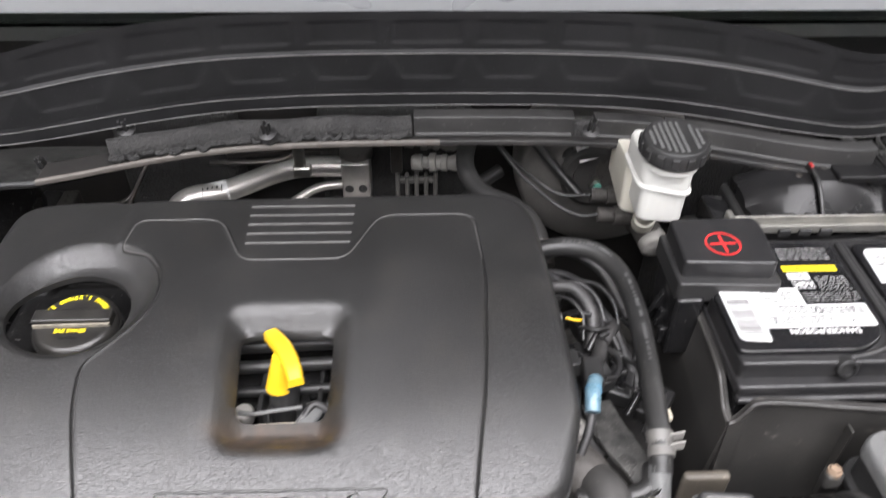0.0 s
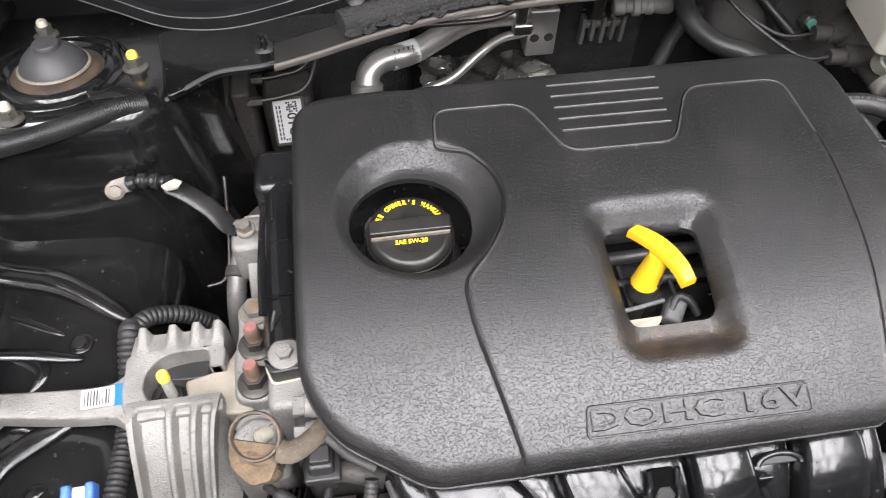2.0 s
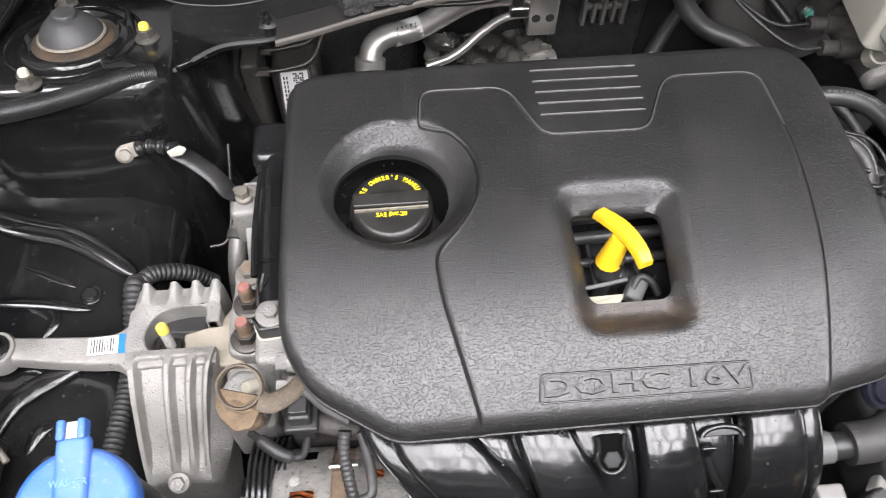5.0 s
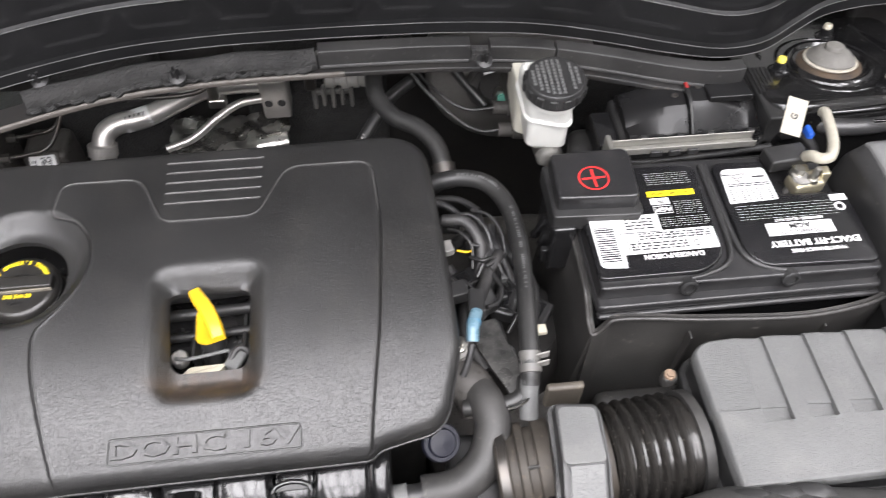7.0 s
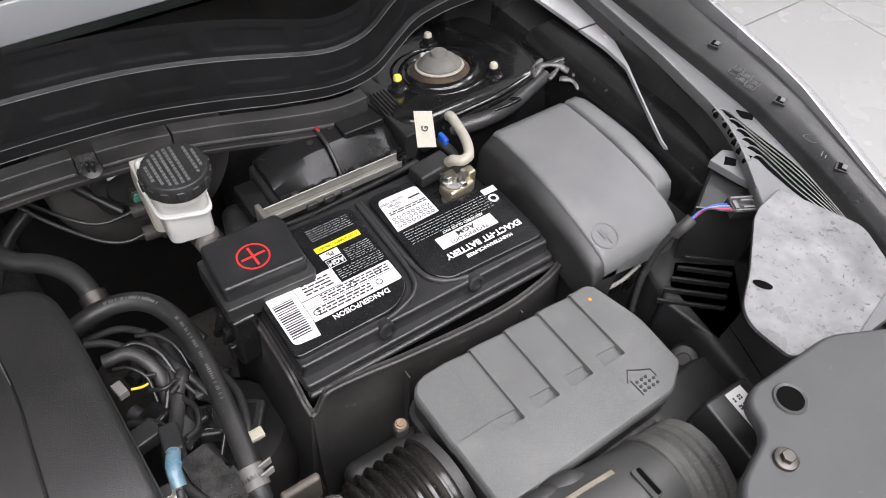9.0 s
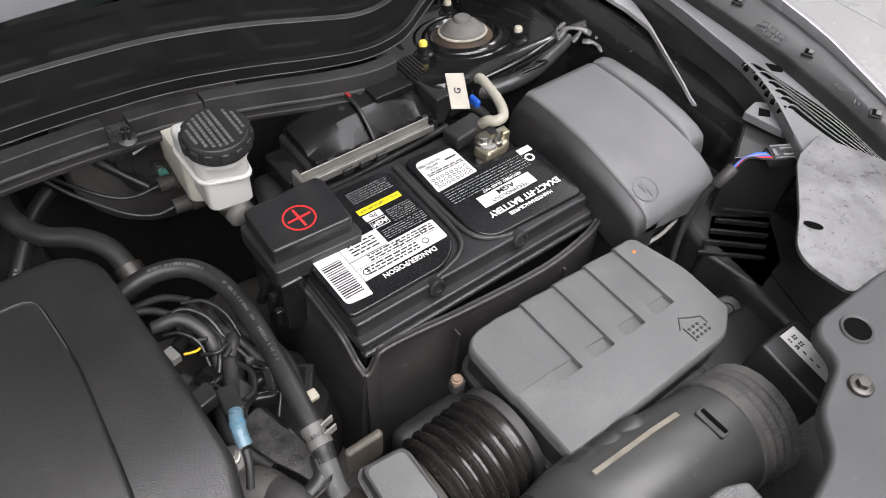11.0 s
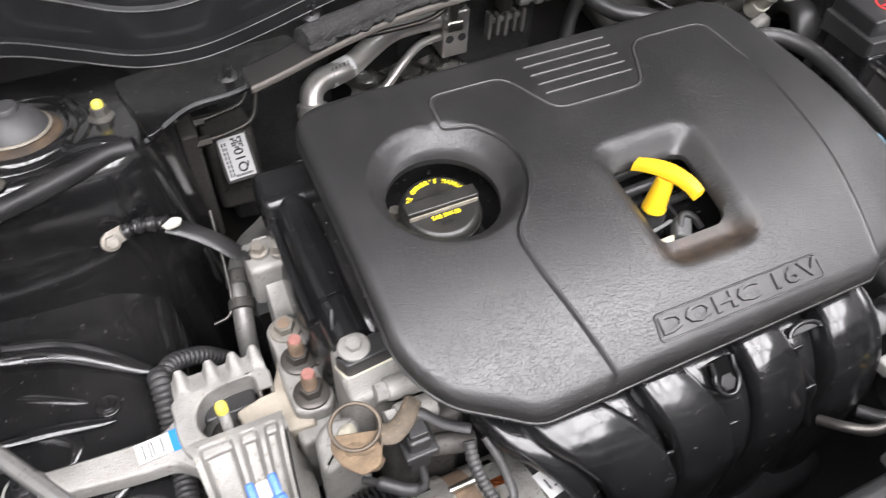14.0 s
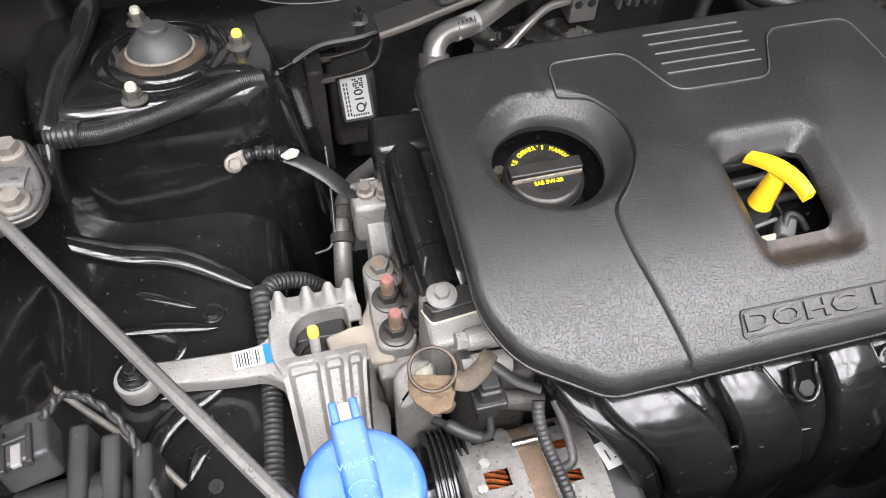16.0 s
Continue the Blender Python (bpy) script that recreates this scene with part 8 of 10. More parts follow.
part("lead", tube([(0.505, 0.505, 1.020), (0.508, 0.520, 1.025), (0.505, 0.545, 1.020), (0.50, 0.57, 0.99)], 0.005, 10), LOOM, lead)
gtag = thing("paper_tag", (0.495, 0.56, 1.0), "white folded paper tag with a letter", "tag")
m = Matrix.Translation((0.4865, 0.541, 1.050)) @ pose(0, 0, 0, 22, 6, -24)
part("sheet", bars([(-0.010, -0.021, 0.010, 0.021)], 0, 0.0008, m), mat("dulled_paper", (0.40, 0.375, 0.32), 0.7, var=0.12, vscale=60, grain=300, bump=0.2, dirt=(0.28, 0.24, 0.18), dirt_amount=0.2, dirt_scale=30), gtag)
part("letter", writing("G", 0.010, m @ Matrix.Translation((0.0, 0.000, 0.001)) @ pose(0, 0, 0, 0, 0, 80), bold=0.0003, thick=0.0001), INK, gtag)

# tray and hold-down
tray = thing("battery_tray", (0.39, 0.43, 0.75), "dusty black plastic battery tray with a cut rim", "battery tray")
TRAY_TOP, wallt = 0.958, 0.006
front = spline([(0.2475, 0.3575, 0.966), (0.253, 0.3575, 0.969), (0.259, 0.358, 0.980), (0.267, 0.359, 0.988), (0.30, 0.356, 0.9895), (0.35, 0.350, 0.9895), (0.44, 0.3440, 0.9895), (0.50, 0.350, 0.989), (0.530, 0.359, 0.988), (0.541, 0.366, 0.986)], 5)
bm = stack([[(p.x, p.y - 0.012, 0.78), (p.x, p.y - 0.001, p.z - 0.004), (p.x, p.y, p.z), (p.x, p.y + 0.005, p.z), (p.x, p.y + 0.005, 0.78)] for p in front])
part("front_wall", bm, TRAY, tray)
part("front_rim", tube([(p.x, p.y - 0.0005, p.z - 0.0005) for p in front], 0.0024, 8, 1, smooth=False), TRAY, tray)
for x in (0.338, 0.470):
    part("wall_rib", span((x - 0.0012, 0.340, 0.80), (x + 0.0012, 0.349, 0.972), 0.0006, 1), TRAY, tray)
side = spline([(0.2475, 0.3575, 0.966), (0.2470, 0.370, 0.969), (0.2465, 0.380, 0.978), (0.2460, 0.392, 0.987), (0.2460, 0.420, 0.991), (0.2460, 0.46, 0.992), (0.2460, 0.53, 0.992)], 5)
bm = stack([[(p.x - 0.014, p.y, 0.78), (p.x - 0.001, p.y, p.z - 0.003), (p.x, p.y, p.z), (p.x + 0.004, p.y, p.z), (p.x + 0.002, p.y, 0.78)] for p in side])
part("side_wall", bm, TRAY, tray)
part("side_rim", tube([(p.x - 0.0005, p.y, p.z - 0.0005) for p in side], 0.0024, 8, 1, smooth=False), TRAY, tray)
part("base", span((0.24, 0.35, 0.75), (0.54, 0.55, 0.828), 0.01, 2), TRAY, tray)
part("right_wall", span((0.533, 0.368, 0.76), (0.540, 0.54, 0.984), 0.002, 1), TRAY, tray)
part("foot", span((0.262, 0.318, 0.80), (0.52, 0.346, 0.870), 0.012, 3), TRAY, tray)
bolt(tray, (0.304, 0.303, 0.978), (0, 0, 1), 0.0040, 0.004, 1.35, RUST)
part("bolt_lug", prism(rounded([(0.297, 0.297), (0.311, 0.297), (0.312, 0.309), (0.298, 0.309)], 0.005), 0.966, 0.978, 0.003), TRAY, tray)
clampbar = thing("hold_down_bar", (0.38, 0.545, 0.99), "pale zinc battery hold-down bar", "battery clamp bar")
ZINC = mat("dulled_zinc", (0.27, 0.265, 0.245), 0.4, metal=0.6, var=0.2, vscale=40, grain=300, bump=0.2, dirt=(0.2, 0.18, 0.14), dirt_amount=0.15, dirt_scale=40)
part("bar", span((0.300, 0.5465, 1.004), (0.462, 0.556, 1.009), 0.0015, 1), ZINC, clampbar)
part("lip", span((0.300, 0.5445, 1.005), (0.462, 0.5468, 1.014), 0.001, 1), ZINC, clampbar)
part("lip", span((0.300, 0.5555, 1.005), (0.462, 0.558, 1.017), 0.001, 1), ZINC, clampbar)
for x in (0.352, 0.372, 0.392):
    part("notch", span((x - 0.006, 0.5405, 1.004), (x + 0.006, 0.5442, 1.0115), 0.001, 1), PLASTIC, clampbar)
part("end", box((0.302, 0.550, 1.010), (0.006, 0.026, 0.022), 0.002), ZINC, clampbar)

# relay carrier behind the battery
RELAY = mat("relay_lid_plastic", (0.009, 0.009, 0.0095), 0.30, var=0.2, grain=90, bump=0.15, spec=0.3, dirt=(0.06, 0.055, 0.05), dirt_amount=0.06, dirt_scale=30)
ecu = thing("relay_carrier", (0.40, 0.60, 0.93), "glossy black plastic relay carrier with a domed lid", "relay carrier")
part("base", span((0.324, 0.562, 0.93), (0.492, 0.640, 1.000), 0.006, 2), PLASTIC, ecu)
part("low_box", span((0.300, 0.572, 0.93), (0.326, 0.626, 0.994), 0.004, 2), PLASTIC_GLOSS, ecu)
for x0, x1, h in ((0.330, 0.396, 1.029), (0.400, 0.476, 1.033)):
    rings = []
    for k in range(11):
        t = k / 10
        x = x0 + (x1 - x0) * t
        fall = (1 - t) if x0 < 0.35 else t
        top = h - 0.024 * max(0.0, fall - 0.25) ** 1.3
        rings.append([(x, 0.566, 0.995), (x, 0.566, 1.006), (x, 0.569, 1.010), (x, 0.584, top - 0.006), (x, 0.592, top - 0.001), (x, 0.604, top + 0.001), (x, 0.628, top), (x, 0.634, top - 0.005), (x, 0.636, 0.995)])
    lid = part("lid", stack(rings), RELAY, ecu, smooth=22)
    part("lid_rim", tube([(x0, 0.5605, 1.006), ((x0 + x1) / 2 - 0.02, 0.5595, 1.009), ((x0 + x1) / 2, 0.5595, 1.015), ((x0 + x1) / 2 + 0.02, 0.5595, 1.009), (x1, 0.5605, 1.008)], 0.0016, 6), PLASTIC_GLOSS, lid)
for x0, x1, z in ((0.334, 0.390, 1.010), (0.406, 0.470, 1.012)):
    part("lid_seam", tube([(x0, 0.563, z), (x0 + 0.2 * (x1 - x0), 0.562, z - 0.003), (x0 + 0.5 * (x1 - x0), 0.5615, z + 0.004), (x0 + 0.8 * (x1 - x0), 0.562, z - 0.003), (x1, 0.563, z)], 0.0011, 6), PLASTIC_GLOSS, ecu)
    for f in (0.15, 0.5, 0.85):
        part("clip", span((x0 + f * (x1 - x0) - 0.004, 0.5585, 1.000), (x0 + f * (x1 - x0) + 0.004, 0.5635, 1.016), 0.001, 1), PLASTIC, ecu)
part("side_lid", prism(rounded([(0.418, 0.590), (0.468, 0.590), (0.462, 0.630), (0.418, 0.630)], 0.004), 1.030, 1.0375, 0.002), RELAY, ecu)
part("centre_strap", tube([(0.398, 0.561, 1.000), (0.398, 0.566, 1.012), (0.398, 0.588, 1.030), (0.398, 0.604, 1.034), (0.398, 0.632, 1.033)], 0.0022, 8), PLASTIC, ecu)
part("hinge_bar", span((0.478, 0.562, 0.985), (0.502, 0.640, 1.028), 0.003, 2), PLASTIC, ecu)
for k in range(5):
    part("hinge_rib", span((0.480 + 0.0045 * k, 0.600, 1.026), (0.4825 + 0.0045 * k, 0.642, 1.031), 0.0008, 1), PLASTIC, ecu)
for k in range(6):
    part("latch", box((0.338 + 0.026 * k, 0.561, 0.996), (0.014, 0.006, 0.012), 0.002, pose(0, 0, 0, 0, 0, 8 * (k % 2))), PLASTIC_GLOSS, ecu)
part("cable_run", tube([(0.300, 0.557, 0.986), (0.35, 0.557, 0.980), (0.42, 0.557, 0.984), (0.49, 0.557, 0.990)], 0.004, 10), LOOM, ecu)
part("red_tab", box((0.398, 0.612, 1.0375), (0.0035, 0.008, 0.0025), 0.001), mat("dulled_red_plastic", (0.30, 0.02, 0.02), 0.5), ecu, "small red tab")
part("screw", lathe([(0, 0), (0.0035, 0), (0.003, 0.001), (0, 0.001)], Matrix.Translation((0.412, 0.612, 1.0335)), 14), STEEL_DARK, ecu)
part("screw", lathe([(0, 0), (0.0035, 0), (0.003, 0.001), (0, 0.001)], Matrix.Translation((0.385, 0.605, 1.0300)), 14), STEEL_DARK, ecu)

# ---- fuse box ----
fuse = thing("fuse_box", (0.61, 0.42, 0.86), "dusty grey plastic fuse box with a bolt of lightning mark", "fuse box")


def fuse_top(y):
    return 1.055 - 1.15 * max(0.0, 0.48 - y) ** 2


FB0, FB1 = 0.5305, 0.672
rings, skirt = [], []
ys = [0.502, 0.498, 0.490, 0.475, 0.45, 0.42, 0.39, 0.36, 0.34, 0.326, 0.317, 0.314]
for k, y in enumerate(ys):
    z = fuse_top(y) - (0.012 if k == 0 else 0.003 if k == 1 else 0.003 if k == len(ys) - 2 else 0.012 if k == len(ys) - 1 else 0)
    x0 = FB0
    s = 0.6385 + 0.0095 * min(1.0, (0.51 - y) / 0.16) - 0.005 * max(0.0, 0.345 - y) / 0.03
    skirt.append([(x0 - 0.002, y, z - 0.060), (x0, y, z - 0.018), (x0 + 0.003, y, z - 0.011), (x0 + 0.012, y, z - 0.0045), (x0 + 0.030, y, z - 0.0045), (x0 + 0.030, y, z - 0.060)])
    rings.append([(x0 + 0.0125, y, z - 0.010), (x0 + 0.0125, y, z - 0.0035), (x0 + 0.0140, y, z - 0.0012), (x0 + 0.0175, y, z), (s - 0.0035, y, z), (s - 0.0015, y, z - 0.002), (s, y, z - 0.006), (s, y, z - 0.030)])
part("skirt", stack(skirt), PLASTIC, fuse, "black plastic skirt")
strip = []
for k, y in enumerate((0.502, 0.498, 0.490, 0.475, 0.45, 0.42, 0.39, 0.370, 0.360, 0.357)):
    z = fuse_top(y) - (0.012, 0.003, 0, 0, 0, 0, 0, 0.0005, 0.004, 0.012)[k]
    s, x1 = 0.6405 + 0.0095 * min(1.0, (0.51 - y) / 0.16), 0.6680 + 0.0100 * min(1.0, (0.51 - y) / 0.10)
    strip.append([(s, y, z - 0.030), (s, y, z - 0.006), (s + 0.0015, y, z - 0.002), (s + 0.0035, y, z), (x1 - 0.012, y, z), (x1 - 0.004, y, z - 0.005), (x1, y, z - 0.016), (x1, y, z - 0.030)])
FUSE_LID = grained("fuse_lid_plastic", (0.135, 0.136, 0.137), 0.42, 1000.0, 0.00024, dust=(0.22, 0.22, 0.21), dust_amount=0.25)
part("lid", stack(rings), FUSE_LID, fuse)
part("outer_lid", stack(strip), FUSE_LID, fuse)
part("body", stack([[(FB0 + 0.010, y, 0.86), (FB0 + 0.006, y, fuse_top(y) - 0.024), (FB1 - 0.032, y, fuse_top(y) - 0.024), (FB1 - 0.032, y, 0.86)] for y in (0.499, 0.47, 0.44, 0.41, 0.38, 0.35, 0.320)]), PLASTIC, fuse)
part("side_body", span((0.638, 0.362, 0.86), (0.672, 0.498, 1.020), 0.004, 2), PLASTIC, fuse)
part("ring_mark", lathe([(0.0125, -0.001), (0.0140, -0.001), (0.0140, 0.0006), (0.0125, 0.0006)], Matrix.Translation((0.560, 0.339, 0)) @ Matrix.Translation((0, 0, fuse_top(0.339))) @ pose(0, 0, 0, 17, 0, 0), 40), PLASTIC_GREY, fuse)
zig = [(-0.002, 0.008), (0.004, 0.008), (0.0015, 0.001), (0.0055, 0.001), (-0.002, -0.009), (0.0, -0.002), (-0.004, -0.002)]
part("bolt_mark", prism([(p[0], p[1]) for p in zig], -0.0008, 0.0006, 0.0, Matrix.Translation((0.560, 0.339, fuse_top(0.339))) @ pose(0, 0, 0, 17, 0, 20)), PLASTIC_GREY, fuse)
for k in range(5):
    part("latch", box((0.575 + 0.022 * k, 0.320, 0.965 - 0.008 * (k % 2)), (0.014, 0.008, 0.022), 0.002, pose(0, 0, 0, 0, 0, 6 * (k % 2))), PLASTIC_GLOSS, fuse)
part("yellow_dot", lathe([(0, 0), (0.004, 0), (0.004, 0.001), (0, 0.001)], aim((0.556, 0.3195, 0.962), (0, -1, 0.4)), 16), YELLOW, fuse, "yellow dot")
part("clip_bar", tube([(0.548, 0.318, 0.972), (0.575, 0.314, 0.978), (0.60, 0.316, 0.985)], 0.0022, 8), PALE_GREY, fuse)

# ---- air filter box ----
airbox = thing("air_filter_box", (0.43, 0.25, 0.86), "grey plastic air filter box with grooves and a filter mark", "air filter box")
TOP = rounded([(0.322, 0.187), (0.512, 0.189), (0.538, 0.205), (0.541, 0.262), (0.528, 0.318), (0.332, 0.322), (0.322, 0.312)], [0.008, 0.009, 0.006, 0.010, 0.010, 0.008, 0.006], 5)
LID_STEPS = (0.3855, 0.4240, 0.4625, 0.5005)


def lid_drop(x, y):
    """How far the lid lies below its front plate: sloping fields that end at steps and in pockets."""
    if x < 0.3600 and y > 0.2524:
        return 0.0006 + 0.0030 * (0.3600 - x) / 0.032
    for s in LID_STEPS:
        if s - 0.0245 < x < s - 0.0001 and y > 0.2402:
            run = (x - s + 0.0245) / 0.0245
            return 0.0002 + (0.0058 if y < 0.2523 else 0.0034) * run
    return 0.0


bm = bmesh.new()
bm.faces.new([bm.verts.new((x, y, 1.0055)) for x, y in shrunk(TOP, 0.0045)])
cuts = [((0, y, 0), (0, 1, 0)) for y in (0.2400, 0.2404, 0.2521, 0.2525)]
for s in LID_STEPS:
    cuts += [((s + d, 0, 0), (1, 0, 0)) for d in (-0.0247, -0.0243, -0.0003, 0.0)]
cuts.append(((0.3600, 0, 0), (1, 0, 0)))
for at, way in cuts:
    bmesh.ops.bisect_plane(bm, geom=bm.verts[:] + bm.edges[:] + bm.faces[:], plane_co=at, plane_no=way, dist=1e-6)
for v in bm.verts:
    v.co.z -= lid_drop(v.co.x, v.co.y)
rim = [f for f in bm.edges if f.is_boundary]
for grow, drop in ((0.0022, 0.0007), (0.0016, 0.0018), (0.0007, 0.0030), (0.0, 0.0080)):
    made = [g for g in bmesh.ops.extrude_edge_only(bm, edges=rim)["geom"]]
    rim = [g for g in made if isinstance(g, bmesh.types.BMEdge) and g.is_boundary]
    for v in [g for g in made if isinstance(g, bmesh.types.BMVert)]:
        away = (Vector((v.co.x, v.co.y, 0)) - Vector((0.431, 0.2545, 0)))
        away = Vector((away.x if abs(away.x) > 0.094 else 0.0, away.y if abs(away.y) > 0.052 else 0.0, 0)).normalized()
        v.co += away * grow
        v.co.z -= drop
bmesh.ops.recalc_face_normals(bm, faces=bm.faces[:])
part("lid", bm, PLASTIC_GREY, airbox, smooth=30.0)
bm = bmesh.new()
for i in range(4):
    for j in range(3):
        if i + j < 5:
            lathe([(0, 0), (0.0017, 0), (0.0014, 0.0008), (0, 0.0008)], Matrix.Translation((0.488 + 0.0052 * i, 0.203 + 0.0048 * j, 1.0055)), 10, bm)
part("mark_dots", bm, PLASTIC, airbox)
part("mark_arrow", tube([(0.484, 0.200, 1.0058), (0.484, 0.216, 1.0058), (0.480, 0.216, 1.0058), (0.489, 0.226, 1.0058), (0.498, 0.2205, 1.0058), (0.507, 0.216, 1.0058), (0.507, 0.208, 1.0058)], 0.0007, 6, 1, smooth=False), PLASTIC, airbox)
part("body", prism(shrunk(TOP, 0.002), 0.82, 0.9945, 0.0015), PLASTIC, airbox)
part("seam", prism(shrunk(TOP, -0.0035), 0.955, 0.964, 0.0015, low=0.0015), PLASTIC, airbox)
part("paint_spot", lathe([(0, 0), (0.002, 0), (0.0015, 0.0005), (0, 0.0005)], Matrix.Translation((0.514, 0.302, 1.0055)), 10), ORANGE, airbox, "tiny orange dot")

# ---- intake: bellows, resonator, throttle hose ----
bellows = thing("intake_bellows", (0.27, 0.245, 0.88), "dusty black ribbed rubber intake bellows", "intake hose")
a, b = Vector((0.235, 0.2445, 0.945)), Vector((0.318, 0.250, 0.945))
prof = [(0.0, 0.040), (0.02, 0.044)]
for k in range(6):
    t = 0.04 + 0.125 * k
    prof += [(t, 0.041), (t + 0.02, 0.0405), (t + 0.045, 0.0475), (t + 0.075, 0.049), (t + 0.10, 0.0465)]
prof += [(0.80, 0.042), (0.82, 0.044), (0.86, 0.0445), (0.90, 0.044), (0.92, 0.047), (0.98, 0.047), (1.0, 0.044)]
bm = bmesh.new()
lathe([(r, t * (b - a).length) for t, r in prof], aim(a, b - a), 56, bm)
part("bellows", bm, mat("dusty_bellows_rubber", (0.016, 0.0152, 0.0143), 0.21, var=0.3, vscale=20, grain=120, bump=0.25, depth=0.0008, dirt=(0.10, 0.088, 0.072), dirt_amount=0.08, dirt_scale=18), bellows)
part("clamp", rings_between(None, a.lerp(b, 0.88), a.lerp(b, 0.99), ((0, 0.0475), (0.01, 0.049), (0.99, 0.049), (1, 0.0475))), RUBBER_GREY, bellows)
part("clamp_screw", tube([(0.312, 0.200, 0.960), (0.313, 0.194, 0.945)], 0.004, 8, 1), STEEL_DARK, bellows)
part("collar", rings_between(None, (0.142, 0.244, 0.930), (0.240, 0.245, 0.945), ((0, 0.037), (0.02, 0.0425), (0.03, 0.0435), (0.11, 0.0435), (0.12, 0.0425), (0.125, 0.038), (0.20, 0.038), (0.205, 0.0425), (0.215, 0.0435), (0.27, 0.0435), (0.28, 0.0425), (0.285, 0.0385), (0.36, 0.0385), (0.365, 0.0425), (0.375, 0.0435), (0.50, 0.0435), (0.51, 0.0425), (0.52, 0.039), (0.75, 0.039), (1, 0.039))), mat("dusty_collar_rubber", (0.034, 0.030, 0.0255), 0.6, var=0.35, grain=300, bump=0.25, dirt=(0.13, 0.105, 0.078), dirt_amount=0.16, dirt_scale=22, spec=0.35), bellows, "dusty black throttle collar")
for a in (20, 75):
    c, s = math.cos(radians(a)), math.sin(radians(a))
    part("collar_rib", tube([(0.160, 0.2442 - 0.0425 * c, 0.9325 + 0.0425 * s), (0.19, 0.2446 - 0.0425 * c, 0.937 + 0.0425 * s), (0.222, 0.2449 - 0.0400 * c, 0.942 + 0.0400 * s)], 0.0016, 6), RUBBER_GREY, bellows)
part("paint_dot", lathe([(0, 0), (0.0028, 0), (0.0024, 0.0006), (0, 0.0006)], aim((0.176, 0.2442 - 0.0385, 0.9350 + 0.0200), (0, -0.88, 0.47)), 12), LABEL, bellows, "white paint dot")
part("clamp_band", rings_between(None, (0.1455, 0.2441, 0.9305), (0.1530, 0.2441, 0.9317), ((0, 0.0436), (0.02, 0.0446), (0.98, 0.0446), (1, 0.0436))), STEEL_DARK, bellows, "dark steel clamp band")
part("spigot", span((0.190, 0.295, 0.950), (0.224, 0.303, 0.986), 0.003, 2), mat("dusty_tab_plastic", (0.058, 0.050, 0.040), 0.6, var=0.25, grain=300, bump=0.2, dirt=(0.16, 0.14, 0.11), dirt_amount=0.25, dirt_scale=20), bellows, "dusty tan tab")
res = thing("resonator_box", (0.205, 0.25, 0.95), "grey plastic resonator box on the intake hose", "resonator")
out = rounded([(0.183, 0.192), (0.222, 0.190), (0.226, 0.272), (0.188, 0.276)], 0.007, 4)
out2 = rounded([(0.187, 0.222), (0.222, 0.221), (0.222, 0.268), (0.191, 0.271)], 0.006, 4)
rings = []
for d, dz in ((0.0, -0.05), (0.0, -0.004), (0.0012, -0.001), (0.004, 0.0)):
    rings.append([(p[0], p[1], (1.005 if p[1] > 0.222 else 1.005 - (0.222 - p[1]) * 0.55) + dz) for p in shrunk(spaced(out, 0.004), d)])
part("lid", stack(rings), PLASTIC, res)
part("top_face", stack([[(p[0], p[1], 1.005 + dz) for p in shrunk(out2, d)] for d, dz in ((0.0, -0.002), (0.0, 0.0004), (0.0008, 0.0010))]), PLASTIC_GREY, res, "dusty grey top face")
slope = [(0.190, 0.197), (0.217, 0.196), (0.219, 0.2195), (0.192, 0.2200)]
part("front_face", stack([[(x, y, 1.005 - (0.222 - y) * 0.55 + dz) for x, y in slope] for dz in (-0.002, 0.0008)]), PLASTIC_GREY, res, "dusty grey sloping face")
part("rim", stack([[(p[0], p[1], (0.993 if p[1] > 0.222 else 0.993 - (0.222 - p[1]) * 0.55) + dz) for p in shrunk(spaced(out, 0.004), -0.0035)] for dz in (-0.008, 0.0)]), PLASTIC, res)
part("lug", span((0.176, 0.196, 0.93), (0.190, 0.212, 0.965), 0.003), PLASTIC_GLOSS, res)
part("lug", span((0.226, 0.182, 0.925), (0.243, 0.206, 0.955), 0.004), PLASTIC, res)

breather = thing("breather_hose", (0.12, 0.26, 0.93), "thick grey rubber breather hose with a printed elbow", "hose", "engine hoses")
part("hose", tube([(0.132, 0.318, 0.952), (0.139, 0.300, 0.960), (0.141, 0.278, 0.957), (0.130, 0.252, 0.948), (0.105, 0.235, 0.940), (0.075, 0.232, 0.938)], 0.0165, 18), RUBBER_GREY, breather)
part("spigot", tube([(0.082, 0.232, 0.938), (0.045, 0.231, 0.935), (0.03, 0.231, 0.934)], 0.011, 16), PLASTIC, breather)
part("band", rings_between(None, (0.062, 0.2315, 0.9365), (0.048, 0.231, 0.9355), ((0, 0.0115), (0.02, 0.0125), (0.98, 0.0125), (1, 0.0115))), PLASTIC_GREY, breather)
valve = single("breather_valve", lathe([(0, 0), (0.0165, 0), (0.0170, 0.003), (0.0155, 0.006), (0.0125, 0.006), (0.011, 0.009), (0, 0.0095)], aim((0.092, 0.262, 0.978), (0.25, -0.5, 0.85)), 32), mat("dark_blue_plastic", (0.007, 0.0075, 0.013), 0.35, var=0.2, spec=0.3), (0.088, 0.262, 0.96), "dark blue plastic valve under the cover edge", "valve")

